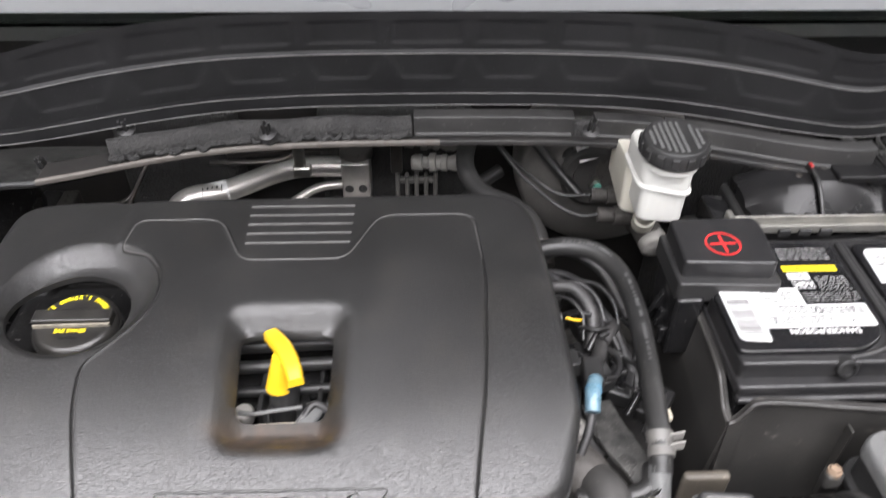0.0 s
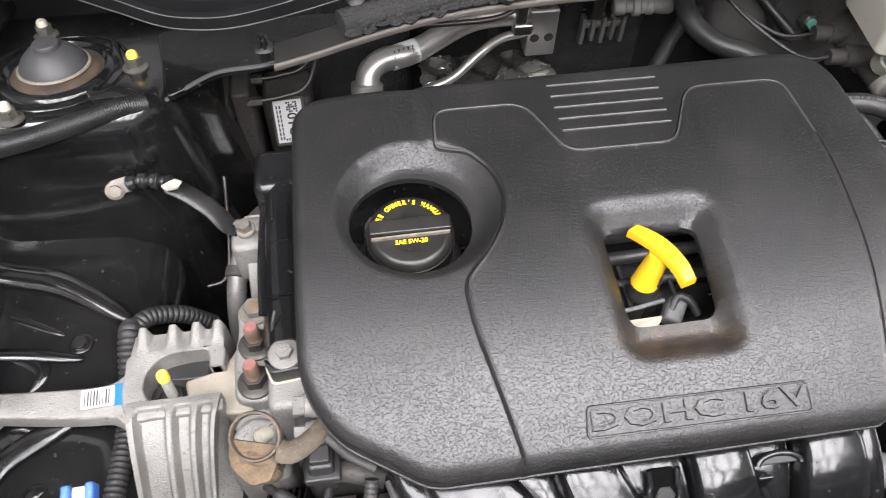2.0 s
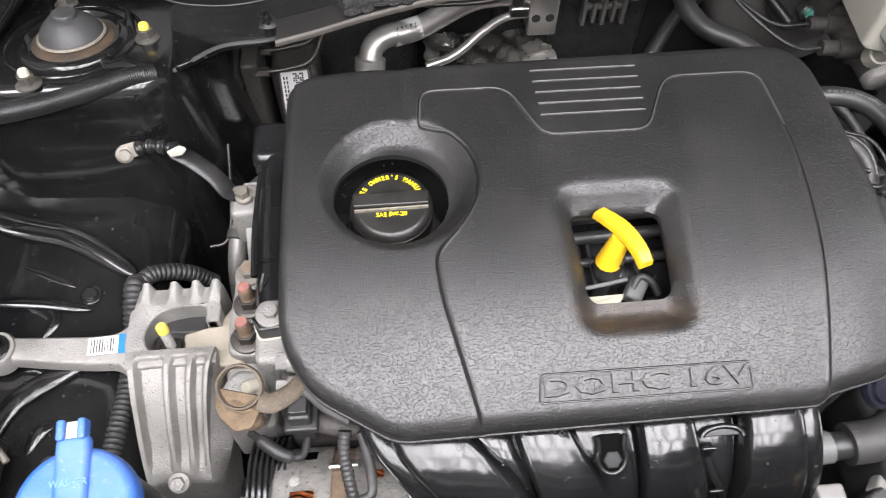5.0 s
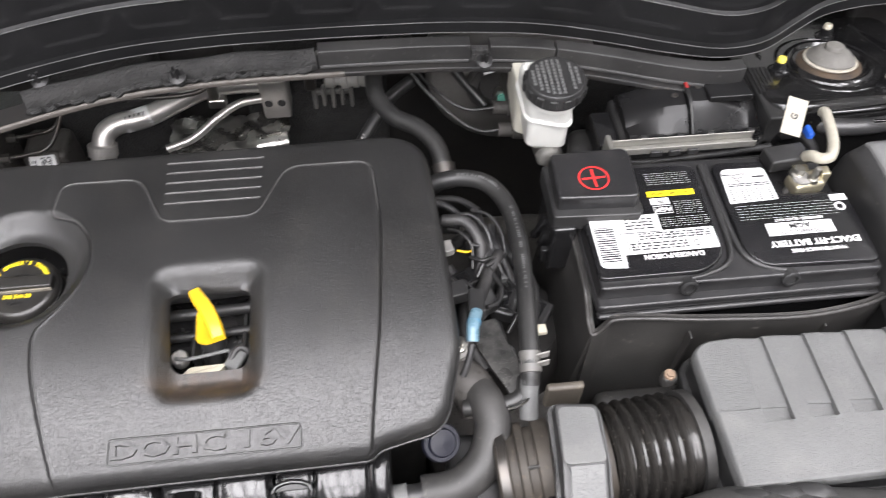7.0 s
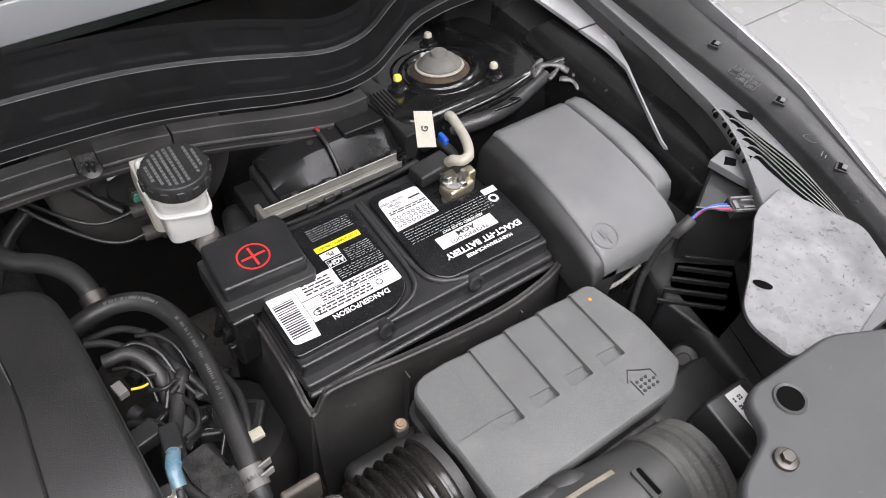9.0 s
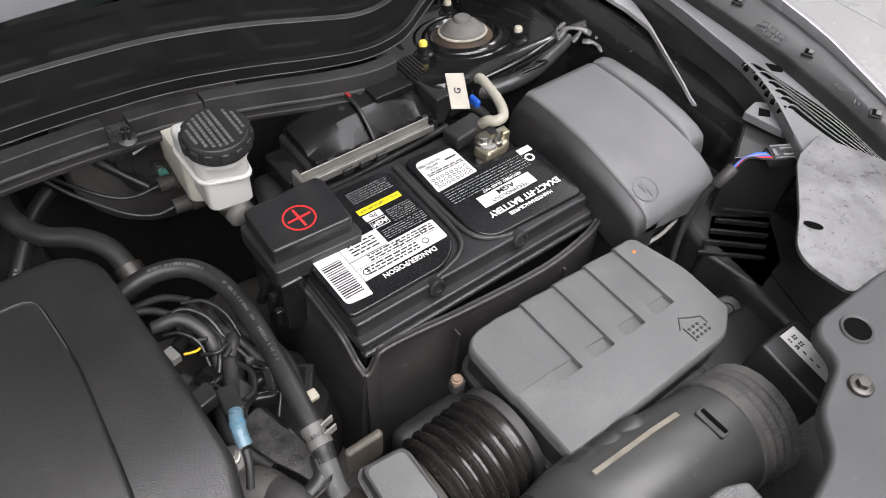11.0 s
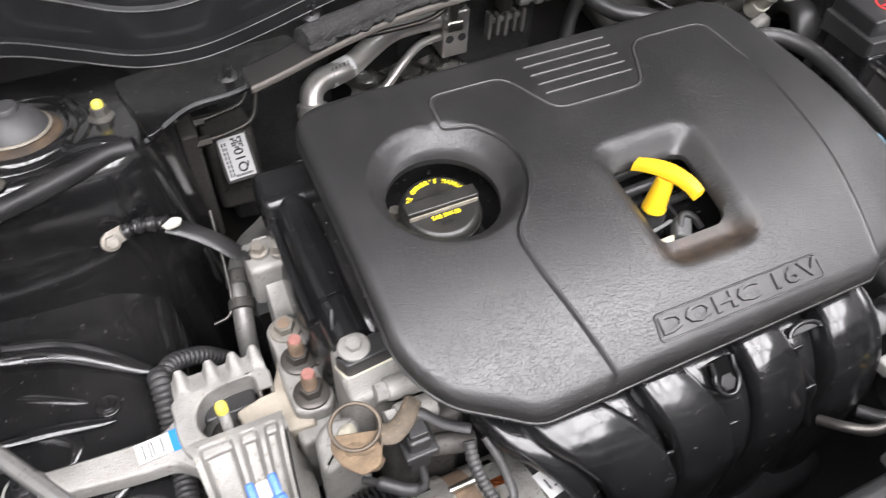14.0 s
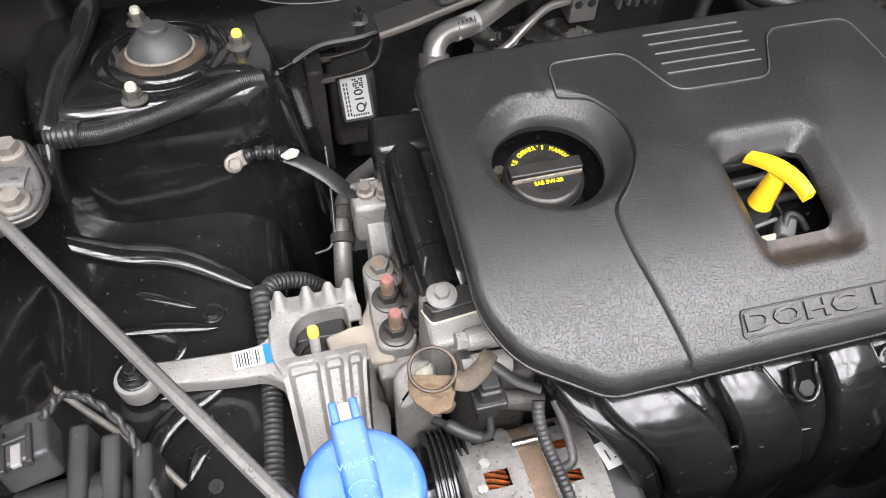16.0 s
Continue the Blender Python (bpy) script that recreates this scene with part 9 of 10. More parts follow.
coolant = thing("coolant_hose", (0.18, 0.43, 0.94), "black rubber coolant hose with white print and steel clamp", "hose", "coolant hoses")
HOSE = [(0.085, 0.530, 0.985), (0.112, 0.534, 0.996), (0.142, 0.533, 1.003), (0.168, 0.520, 1.006), (0.184, 0.492, 1.005), (0.189, 0.455, 1.001), (0.188, 0.41, 0.996), (0.184, 0.365, 0.992), (0.180, 0.325, 0.986), (0.178, 0.308, 0.975)]
part("hose", tube(HOSE, 0.0088, 18), RUBBER, coolant)
clamp = part("clamp", rings_between(None, (0.1807, 0.334, 0.989), (0.1795, 0.316, 0.982), ((0, 0.0088), (0.02, 0.0100), (0.35, 0.0100), (0.4, 0.0092), (0.6, 0.0092), (0.65, 0.0100), (0.98, 0.0100), (1, 0.0088))), GREY_CLIP, coolant)
part("clamp_ears", box((0.191, 0.327, 0.992), (0.012, 0.0018, 0.009), 0.0005, pose(0, 0, 0, 0, 0, 10)), PALE_GREY, clamp)
part("clamp_ears", box((0.190, 0.320, 0.990), (0.012, 0.0018, 0.009), 0.0005, pose(0, 0, 0, 0, 0, 10)), PALE_GREY, clamp)
hl = spline(HOSE, 20)
marks = bmesh.new()
rnd = random.Random(8)
for i in list(range(38, 72, 1)) + list(range(84, 128, 1)):
    if rnd.random() < 0.25:
        continue
    p, q = hl[i], hl[i + 1]
    way = (q - p).normalized()
    up = (Vector((0.0, -0.25, 1)) - way * way.dot(Vector((0.0, -0.25, 1)))).normalized()
    m = Matrix.Translation(p + up * 0.0087) @ Matrix((way, up.cross(way), up)).transposed().to_4x4()
    bars([(-0.0006, -0.0016, 0.0006, 0.0016 - 0.001 * rnd.random())], 0, 0.0003, m, marks)
tagged(part("print", marks, mat("hose_print", (0.085, 0.085, 0.084), 0.6, bump=0.0), coolant), "white printed marks", kind="stuff")
part("fitting", tube([(0.178, 0.312, 0.978), (0.176, 0.298, 0.966), (0.175, 0.285, 0.955)], 0.0085, 14), PLASTIC_GREY, coolant)

# wiring beside the engine
wiring = thing("engine_wiring", (0.13, 0.42, 0.90), "tangle of black taped engine wiring and plugs", "wiring harness")
for pts, r in (([(0.118, 0.480, 1.002), (0.140, 0.474, 1.004), (0.152, 0.452, 0.995), (0.150, 0.43, 0.975)], 0.006),
               ([(0.110, 0.515, 0.99), (0.128, 0.505, 0.99), (0.145, 0.485, 0.985), (0.155, 0.47, 0.97)], 0.0035),
               ([(0.160, 0.47, 0.985), (0.158, 0.43, 0.982), (0.148, 0.405, 0.985), (0.140, 0.385, 0.995), (0.138, 0.372, 1.000)], 0.0065),
               ([(0.170, 0.50, 0.96), (0.172, 0.46, 0.95), (0.160, 0.42, 0.945), (0.165, 0.37, 0.94)], 0.006),
               ([(0.12, 0.45, 0.96), (0.135, 0.42, 0.955), (0.13, 0.38, 0.95), (0.145, 0.34, 0.945)], 0.007),
               ([(0.118, 0.545, 0.975), (0.150, 0.56, 0.975), (0.185, 0.545, 0.96), (0.205, 0.50, 0.94)], 0.005),
               ([(0.13, 0.50, 0.93), (0.17, 0.52, 0.92), (0.21, 0.47, 0.91)], 0.008),
               ([(0.128, 0.336, 1.008), (0.124, 0.325, 1.000), (0.118, 0.315, 0.990)], 0.0032)):
    part("cable", tube(pts, r, 10), LOOM, wiring)
part("blue_splice", tube([(0.1355, 0.365, 1.012), (0.1305, 0.350, 1.016), (0.1285, 0.337, 1.010)], 0.0058, 14), CLEAR_BLUE, wiring, "pale blue cable splice")
part("splice_band", rings_between(None, (0.132, 0.3545, 1.0147), (0.1310, 0.3515, 1.0155), ((0, 0.0058), (0.02, 0.0063), (0.98, 0.0063), (1, 0.0058))), mat("dark_blue_band", (0.08, 0.2, 0.3), 0.35, bump=0.0), wiring)
part("plug", box((0.138, 0.380, 1.000), (0.016, 0.030, 0.016), 0.003, pose(0, 0, 0, -10, 0, -8)), PLASTIC, wiring)
part("plug", box((0.122, 0.405, 0.985), (0.024, 0.018, 0.016), 0.002, pose(0, 0, 0, 0, 0, 10)), PLASTIC, wiring)
part("plug", box((0.150, 0.400, 0.975), (0.020, 0.026, 0.018), 0.003, pose(0, 0, 0, 10, 0, 25)), PLASTIC, wiring)
part("white_plug", box((0.120, 0.450, 0.996), (0.009, 0.014, 0.009), 0.0012, pose(0, 0, 0, 0, 0, 12)), PALE_GREY, wiring, "pale grey plug")
part("yellow_wire", tube([(0.128, 0.444, 0.999), (0.137, 0.442, 0.998), (0.144, 0.446, 0.994)], 0.0012, 8), YELLOW, wiring, "yellow wire")
for k, (x, y, z, sx, sy, sz, a) in enumerate(((0.134, 0.428, 0.965, 0.030, 0.022, 0.016, 25), (0.172, 0.405, 0.955, 0.022, 0.030, 0.018, -20), (0.186, 0.440, 0.940, 0.026, 0.024, 0.020, 40), (0.150, 0.462, 0.968, 0.018, 0.026, 0.014, 10),
                                              (0.205, 0.400, 0.935, 0.024, 0.036, 0.016, -35), (0.165, 0.352, 0.945, 0.020, 0.020, 0.016, 15), (0.128, 0.500, 0.968, 0.022, 0.016, 0.014, -15))):
    shell_part = part("plug", box((x, y, z), (sx, sy, sz), 0.003, pose(0, 0, 0, 12 * (k % 3) - 8, 6 * (k % 2), a)), LOOM_GLOSS, wiring)
    part("latch", box((x, y, z + sz / 2), (sx * 0.4, sy * 0.7, 0.003), 0.0008, pose(0, 0, 0, 12 * (k % 3) - 8, 6 * (k % 2), a)), PLASTIC_GLOSS, shell_part)
for pts, rad in (([(0.171, 0.446, 0.985), (0.166, 0.438, 0.987), (0.158, 0.428, 0.986)], 0.006), ([(0.158, 0.505, 0.975), (0.160, 0.482, 0.98), (0.171, 0.448, 0.984), (0.180, 0.43, 0.97), (0.19, 0.40, 0.95)], 0.0045),
                 ([(0.115, 0.43, 0.975), (0.125, 0.42, 0.978), (0.134, 0.405, 0.975), (0.15, 0.39, 0.96)], 0.003), ([(0.20, 0.46, 0.95), (0.205, 0.42, 0.955), (0.198, 0.385, 0.955), (0.185, 0.36, 0.95)], 0.004),
                 ([(0.11, 0.54, 0.965), (0.14, 0.53, 0.972), (0.16, 0.51, 0.975)], 0.0035)):
    part("cable", tube(pts, rad, 10), LOOM, wiring)
for x, y, z in ((0.2, 0.372, 0.955), (0.178, 0.43, 0.965)):
    part("cable_clip", span((x - 0.007, y - 0.005, z), (x + 0.007, y + 0.005, z + 0.006), 0.001, 1), IVORY if y < 0.4 else PLASTIC_GREY, wiring)
part("metal_boss", lathe([(0, -0.03), (0.012, -0.03), (0.012, 0.0), (0.008, 0.003), (0, 0.003)], Matrix.Translation((0.118, 0.350, 0.978)), 20), CAST, wiring)
bolt(wiring, (0.118, 0.350, 0.982), (0, 0, 1), 0.006, 0.007, 1.4, STEEL)
for pts, rad in (([(0.122, 0.470, 1.000), (0.134, 0.462, 1.003), (0.143, 0.448, 0.998), (0.142, 0.430, 0.986)], 0.0016), ([(0.126, 0.488, 0.996), (0.146, 0.486, 1.000), (0.160, 0.470, 0.996), (0.165, 0.448, 0.984)], 0.0022),
                 ([(0.150, 0.500, 0.990), (0.166, 0.488, 0.994), (0.176, 0.468, 0.990), (0.178, 0.446, 0.978)], 0.0018), ([(0.140, 0.440, 0.992), (0.152, 0.432, 0.996), (0.164, 0.436, 0.992), (0.172, 0.424, 0.980)], 0.0020),
                 ([(0.160, 0.424, 0.984), (0.166, 0.404, 0.990), (0.160, 0.386, 0.992), (0.148, 0.378, 0.998)], 0.0024), ([(0.176, 0.420, 0.974), (0.184, 0.402, 0.980), (0.180, 0.382, 0.978), (0.168, 0.366, 0.968)], 0.0018),
                 ([(0.128, 0.418, 0.988), (0.136, 0.408, 0.992), (0.142, 0.396, 0.990)], 0.0014), ([(0.152, 0.470, 0.984), (0.158, 0.452, 0.990), (0.154, 0.436, 0.988), (0.146, 0.424, 0.980)], 0.0026),
                 ([(0.190, 0.480, 0.960), (0.196, 0.455, 0.966), (0.190, 0.430, 0.962), (0.176, 0.410, 0.958)], 0.0020), ([(0.170, 0.392, 0.976), (0.176, 0.380, 0.980), (0.184, 0.384, 0.976), (0.184, 0.396, 0.970)], 0.0013)):
    part("cable", tube(pts, rad, 8), LOOM_GLOSS, wiring)
for x, y, z, a in ((0.158, 0.428, 0.994, 30), (0.146, 0.449, 0.998, -20), (0.170, 0.448, 0.986, 55), (0.166, 0.395, 0.984, 10)):
    part("cable_tie", box((x, y, z), (0.010, 0.0035, 0.005), 0.0008, pose(0, 0, 0, 0, 0, a), 1), PLASTIC, wiring)
strapl = thing("black_bracket", (0.16, 0.34, 0.93), "dark steel bracket strap with worn paint", "bracket")
rings = [[(x - w, y, z), (x + w, y + 0.004, z), (x + w, y + 0.004, z + 0.003), (x - w, y, z + 0.003)] for x, y, z, w in ((0.148, 0.385, 0.955, 0.012), (0.152, 0.36, 0.957, 0.014), (0.160, 0.335, 0.96, 0.013), (0.168, 0.315, 0.962, 0.011), (0.172, 0.302, 0.958, 0.009))]
part("strap", stack(rings), mat("worn_black_steel", (0.03, 0.03, 0.03), 0.3, metal=0.3, var=0.3, dirt=(0.32, 0.31, 0.29), dirt_amount=0.2, dirt_scale=60), strapl)
part("pipe", tube([(0.118, 0.300, 0.956), (0.140, 0.298, 0.960), (0.158, 0.298, 0.962), (0.171, 0.303, 0.966), (0.176, 0.318, 0.968)], 0.0075, 12), RUBBER, strapl)
part("pipe_clip", tube([(0.150, 0.291, 0.966), (0.166, 0.292, 0.970), (0.179, 0.300, 0.974), (0.182, 0.316, 0.974)], 0.002, 6), CHROME, strapl)
part("thermostat", tube([(0.112, 0.335, 0.955), (0.128, 0.322, 0.950), (0.136, 0.306, 0.938)], 0.021, 18), CAST_DARK, strapl, "grey thermostat housing")
gear = thing("gearbox", (0.22, 0.42, 0.5), "grimy cast gearbox deep beside the engine", "gearbox")
part("case", span((0.09, 0.28, 0.45), (0.30, 0.66, 0.80), 0.04, 4), CAST_DARK, gear)
part("top", lathe([(0, 0), (0.07, 0), (0.07, 0.05), (0.055, 0.07), (0, 0.075)], Matrix.Translation((0.19, 0.44, 0.80)), 40), PAINT_DULL, gear)
part("throttle_body", span((0.10, 0.20, 0.86), (0.146, 0.285, 0.940), 0.012, 3), PLASTIC, gear)

# ---- radiator side ----
radcap = thing("radiator_filler", (0.197, 0.118, 1.02), "silver radiator cap with orange and dark label on its neck", "radiator cap")
SILVER = mat("satin_silver", (0.40, 0.40, 0.39), 0.42, metal=0.5, var=0.1, grain=300, bump=0.15, dirt=(0.4, 0.38, 0.34), dirt_amount=0.1, dirt_scale=40)
m = Matrix.Translation((0.1955, 0.119, 1.034)) @ pose(0, 0, 0, 0, 0, -30)
part("neck", lathe([(0, -0.05), (0.020, -0.05), (0.020, 0.0), (0, 0.0)], m, 32), CAST_DARK, radcap)
star = []
for k in range(64):
    a = 2 * math.pi * k / 64
    star.append((0.0262 * math.cos(a) + 0.0075 * math.copysign(max(0, abs(math.cos(a)) - 0.90) / 0.10, math.cos(a)), 0.0262 * math.sin(a)))
part("lid", prism(star, 0.0, 0.010, 0.003, m, low=0.002), SILVER, radcap)
disc = lambda a0, a1: [(0.0185 * math.cos(radians(a0 + (a1 - a0) * k / 24)), 0.0185 * math.sin(radians(a0 + (a1 - a0) * k / 24))) for k in range(25)]
part("orange_half", prism(disc(70, 215), 0.0101, 0.0105, 0.0, m @ pose(0, 0, 0, 0, 0, -25)), ORANGE, radcap, "orange label half")
part("dark_half", prism(disc(215, 430), 0.0101, 0.0105, 0.0, m @ pose(0, 0, 0, 0, 0, -25)), PLASTIC, radcap, "dark grey label half")
part("white_box", bars([(0.002, -0.0115, 0.014, -0.003)], 0.0106, 0.0003, m @ pose(0, 0, 0, 0, 0, 10)), LABEL, radcap)
part("label_bars", bars([(0.0035 + 0.0022 * k, -0.0105, 0.0047 + 0.0022 * k, -0.0055) for k in range(4)], 0.0109, 0.0001, m @ pose(0, 0, 0, 0, 0, 10)), INK, radcap)
part("red_mark", bars([(0.001, 0.002, 0.008, 0.0065)], 0.0106, 0.0003, m @ pose(0, 0, 0, 0, 0, 10)), RED, radcap)
filler = thing("radiator_filler_pipe", (0.08, 0.115, 1.05), "black pipe with yellow mark along the radiator", "pipe")
part("pipe", tube([(-0.05, 0.111, 1.055), (0.03, 0.1165, 1.060), (0.10, 0.115, 1.060), (0.144, 0.113, 1.058), (0.18, 0.114, 1.040)], 0.0052, 14), RUBBER_GREY, filler)
part("sleeve", tube([(-0.075, 0.108, 1.052), (-0.033, 0.1125, 1.058), (0.004, 0.1155, 1.060), (0.012, 0.116, 1.060)], 0.0082, 14), RUBBER_GREY, filler, "thicker rubber sleeve")
part("yellow_mark", tube([(0.146, 0.1130, 1.0575), (0.154, 0.1131, 1.0548)], 0.0055, 14, 1), YELLOW, filler, "yellow paint mark")
part("yellow_mark", tube([(-0.068, 0.1090, 1.0530), (-0.060, 0.1098, 1.0544)], 0.0085, 14, 1), YELLOW, filler, "yellow paint mark")
upper = thing("radiator_hose", (0.15, 0.17, 0.92), "thick black radiator hose with spring clamp", "hose", "coolant hoses")
part("hose", tube([(0.116, 0.186, 0.84), (0.117, 0.184, 0.895), (0.127, 0.177, 0.930), (0.150, 0.165, 0.940), (0.178, 0.150, 0.935), (0.20, 0.13, 0.92)], 0.026, 22), RUBBER, upper)
part("spring_clamp", tube([(0.150, 0.132, 0.945), (0.157, 0.138, 0.962), (0.170, 0.144, 0.970), (0.184, 0.156, 0.970), (0.194, 0.172, 0.955), (0.198, 0.178, 0.935)], 0.0034, 8, flat=0.55), PALE_GREY, upper, "pale spring clamp")
part("clamp_ear", tube([(0.172, 0.146, 0.972), (0.190, 0.148, 0.978), (0.212, 0.156, 0.980), (0.218, 0.149, 0.980), (0.198, 0.142, 0.978), (0.177, 0.141, 0.972)], 0.0017, 8, 3), PALE_GREY, upper)
part("clamp_ear", box((0.186, 0.148, 0.976), (0.010, 0.012, 0.003), 0.001, pose(0, 0, 0, 0, 0, 20)), PALE_GREY, upper)
part("yellow_tag", box((0.165, 0.157, 0.966), (0.010, 0.010, 0.001), 0.0003, pose(0, 0, 0, 10, 10, 20)), YELLOW_PAINT, upper, "yellow paint dab")
plumbing = thing("sensor_plugs", (0.08, 0.19, 0.90), "pale and black sensor plugs below the breather hose", "plugs")
for k, (x, y, z, sx, sy, sz, mt) in enumerate(((0.060, 0.200, 0.915, 0.022, 0.016, 0.014, PALE_GREY), (0.085, 0.190, 0.925, 0.026, 0.014, 0.016, PLASTIC), (0.102, 0.200, 0.918, 0.018, 0.020, 0.014, PALE_GREY), (0.075, 0.172, 0.912, 0.030, 0.012, 0.012, BOLT), (0.058, 0.165, 0.905, 0.016, 0.022, 0.016, PLASTIC), (0.095, 0.165, 0.905, 0.022, 0.022, 0.016, PLASTIC), (0.118, 0.215, 0.925, 0.018, 0.014, 0.016, CAST))):
    part("plug", box((x, y, z), (sx, sy, sz), 0.003, pose(0, 0, 0, 8 * k, 5 * k, 24 * k)), mt, plumbing)
part("lead", tube([(0.062, 0.165, 0.90), (0.066, 0.145, 0.905), (0.060, 0.125, 0.93), (0.040, 0.110, 0.93)], 0.0045, 8), LOOM, plumbing)
part("lead", tube([(0.03, 0.185, 0.88), (0.045, 0.165, 0.89), (0.075, 0.152, 0.90), (0.10, 0.150, 0.90)], 0.006, 10), PLASTIC, plumbing)
part("yellow_wire", tube([(0.070, 0.160, 0.908), (0.072, 0.148, 0.912), (0.070, 0.138, 0.915)], 0.002, 6), YELLOW, plumbing)
thin = thing("vent_pipe", (0.03, 0.155, 0.92), "thin dark metal vent pipe with a yellow mark", "pipe")
part("pipe", tube([(-0.034, 0.185, 0.915), (-0.027, 0.168, 0.928), (-0.010, 0.157, 0.930), (0.023, 0.156, 0.930), (0.051, 0.153, 0.930), (0.062, 0.158, 0.932), (0.068, 0.170, 0.934), (0.072, 0.184, 0.934)], 0.0046, 12), STEEL_DARK, thin)
part("collar", rings_between(None, (0.0665, 0.167, 0.934), (0.074, 0.188, 0.935), ((0, 0.0052), (0.05, 0.0078), (0.35, 0.0078), (0.4, 0.0062), (0.6, 0.0062), (0.65, 0.0085), (1, 0.0085))), PLASTIC_GREY, thin, "dark grey ribbed collar")
part("yellow_mark", tube([(0.0635, 0.160, 0.9325), (0.0665, 0.167, 0.9335)], 0.0050, 12, 1), YELLOW_PAINT, thin, "yellow paint dab")
plugbody = thing("sensor_connector", (0.093, 0.167, 0.93), "dark grey sensor connector with pale stripes", "connector")
mm = Matrix.Translation((0.093, 0.168, 0.938)) @ pose(0, 0, 0, 10, 0, -22)
bm = box((0, 0, 0), (0.036, 0.018, 0.014), 0.002)
bm.transform(mm)
part("housing", bm, PLASTIC, plugbody)
for k in range(3):
    bm = box((0.004, -0.006 + 0.006 * k, 0.008), (0.024, 0.0028, 0.003), 0.0008)
    bm.transform(mm)
    part("rib", bm, PALE_GREY if k else PLASTIC_GREY, plugbody)
bm = box((-0.020, 0.002, 0.002), (0.012, 0.014, 0.012), 0.002)
bm.transform(mm)
part("seal", bm, RUBBER_GREY, plugbody)
fan = thing("fan_shroud", (0.0, 0.12, 0.7), "black plastic radiator fan shroud with pale clips", "fan shroud")
part("shroud", span((-0.36, 0.075, 0.50), (0.40, 0.125, 0.965), 0.01, 2), PLASTIC, fan)
for k in range(8):
    part("rib", span((-0.02 + 0.03 * k, 0.118, 0.92), (-0.008 + 0.03 * k, 0.140, 0.968 + 0.003 * (k % 3)), 0.003, 1), PLASTIC_GREY if k % 3 == 0 else PLASTIC, fan)
part("top_tank", span((-0.36, 0.05, 0.93), (0.40, 0.090, 1.005), 0.008, 2), CAST_DARK, fan)
BEIGE = mat("grimy_beige_metal", (0.17, 0.155, 0.13), 0.6, metal=0.2, var=0.4, vscale=50, grain=300, bump=0.5, dirt=(0.06, 0.05, 0.04), dirt_amount=0.3, dirt_scale=30)
part("bracket", tube([(0.030, 0.100, 1.002), (0.038, 0.109, 1.006), (0.055, 0.112, 1.008), (0.070, 0.102, 1.006), (0.066, 0.094, 1.004), (0.046, 0.096, 1.004), (0.034, 0.096, 1.002)], 0.0030, 8), BEIGE, fan, "grimy beige bracket loop")
part("tank_rail", span((0.060, 0.086, 1.004), (0.200, 0.102, 1.012), 0.003, 2), BEIGE, fan, "grimy beige rail")
part("tank_rail", span((-0.06, 0.076, 1.004), (0.20, 0.084, 1.014), 0.002, 1), CAST_DARK, fan)
for k in range(6):
    part("rail_clip", box((0.078 + 0.020 * k, 0.097, 1.0125), (0.010, 0.012 + 0.003 * (k % 2), 0.006), 0.0015, pose(0, 0, 0, 0, 8 * (k % 3) - 8, 25 * k)), BEIGE if k % 2 else PLASTIC_GREY, fan)

# fresh air duct in front of the filter box
duct = thing("fresh_air_duct", (0.38, 0.13, 0.86), "black plastic fresh air duct with a fuzzy end", "air duct")
line = spline([(0.285, 0.150, 0.945), (0.315, 0.150, 0.972), (0.36, 0.145, 0.978), (0.41, 0.140, 0.975), (0.45, 0.136, 0.972)], 5)
rings = []
for i, p in enumerate(line):
    t = i / (len(line) - 1)
    r = 0.048
    flat_back = 0.65 + 0.35 * min(1.0, t * 2)
    ring = []
    for k in range(32):
        a = 2 * math.pi * k / 32
        c, s = math.cos(a), math.sin(a)
        e = 0.6 + 0.4 * min(1.0, t * 2.2)
        ring.append(p + Vector((0.0, r * math.copysign(abs(c) ** e, c), r * math.copysign(abs(s) ** e, s))))
    rings.append(ring)
part("body", stack(rings), mat("duct_plastic", (0.046, 0.046, 0.0445), 0.42, var=0.2, vscale=8, grain=600, bump=0.25, dirt=(0.11, 0.108, 0.10), dirt_amount=0.10, dirt_scale=26), duct)
prof = [(0.0, 0.0480), (0.02, 0.050)]
for k in range(4):
    prof += [(0.10 + 0.2 * k, 0.050), (0.14 + 0.2 * k, 0.0485), (0.20 + 0.2 * k, 0.0485), (0.24 + 0.2 * k, 0.050)]
prof += [(0.95, 0.050), (1.0, 0.046)]
FUZZ = mat("dusty_fuzz", (0.085, 0.084, 0.080), 0.7, var=0.35, vscale=30, grain=900, bump=0.6, depth=0.0006, dirt=(0.15, 0.145, 0.135), dirt_amount=0.35, dirt_scale=30)
part("ribbed_end", rings_between(None, (0.445, 0.1365, 0.972), (0.490, 0.132, 0.968), prof), FUZZ, duct, "ribbed dusty rubber end")
bm = bmesh.new()
rnd = random.Random(21)
for k in range(420):
    a = rnd.uniform(-0.6, 3.6)
    x = rnd.uniform(0.455, 0.492)
    p = Vector((x, 0.135 + 0.0498 * math.cos(a), 0.97 + 0.0498 * math.sin(a)))
    q = p + Vector((rnd.uniform(-0.003, 0.006), math.cos(a) * 0.004 + rnd.uniform(-0.002, 0.002), math.sin(a) * 0.004 + rnd.uniform(-0.002, 0.002)))
    d = Vector((0.00025, 0.0002, 0))
    bm.faces.new([bm.verts.new(v) for v in (p - d, p + d, q)])
tagged(part("fuzz", bm, FUZZ, duct, "dusty fuzz"), kind="stuff")
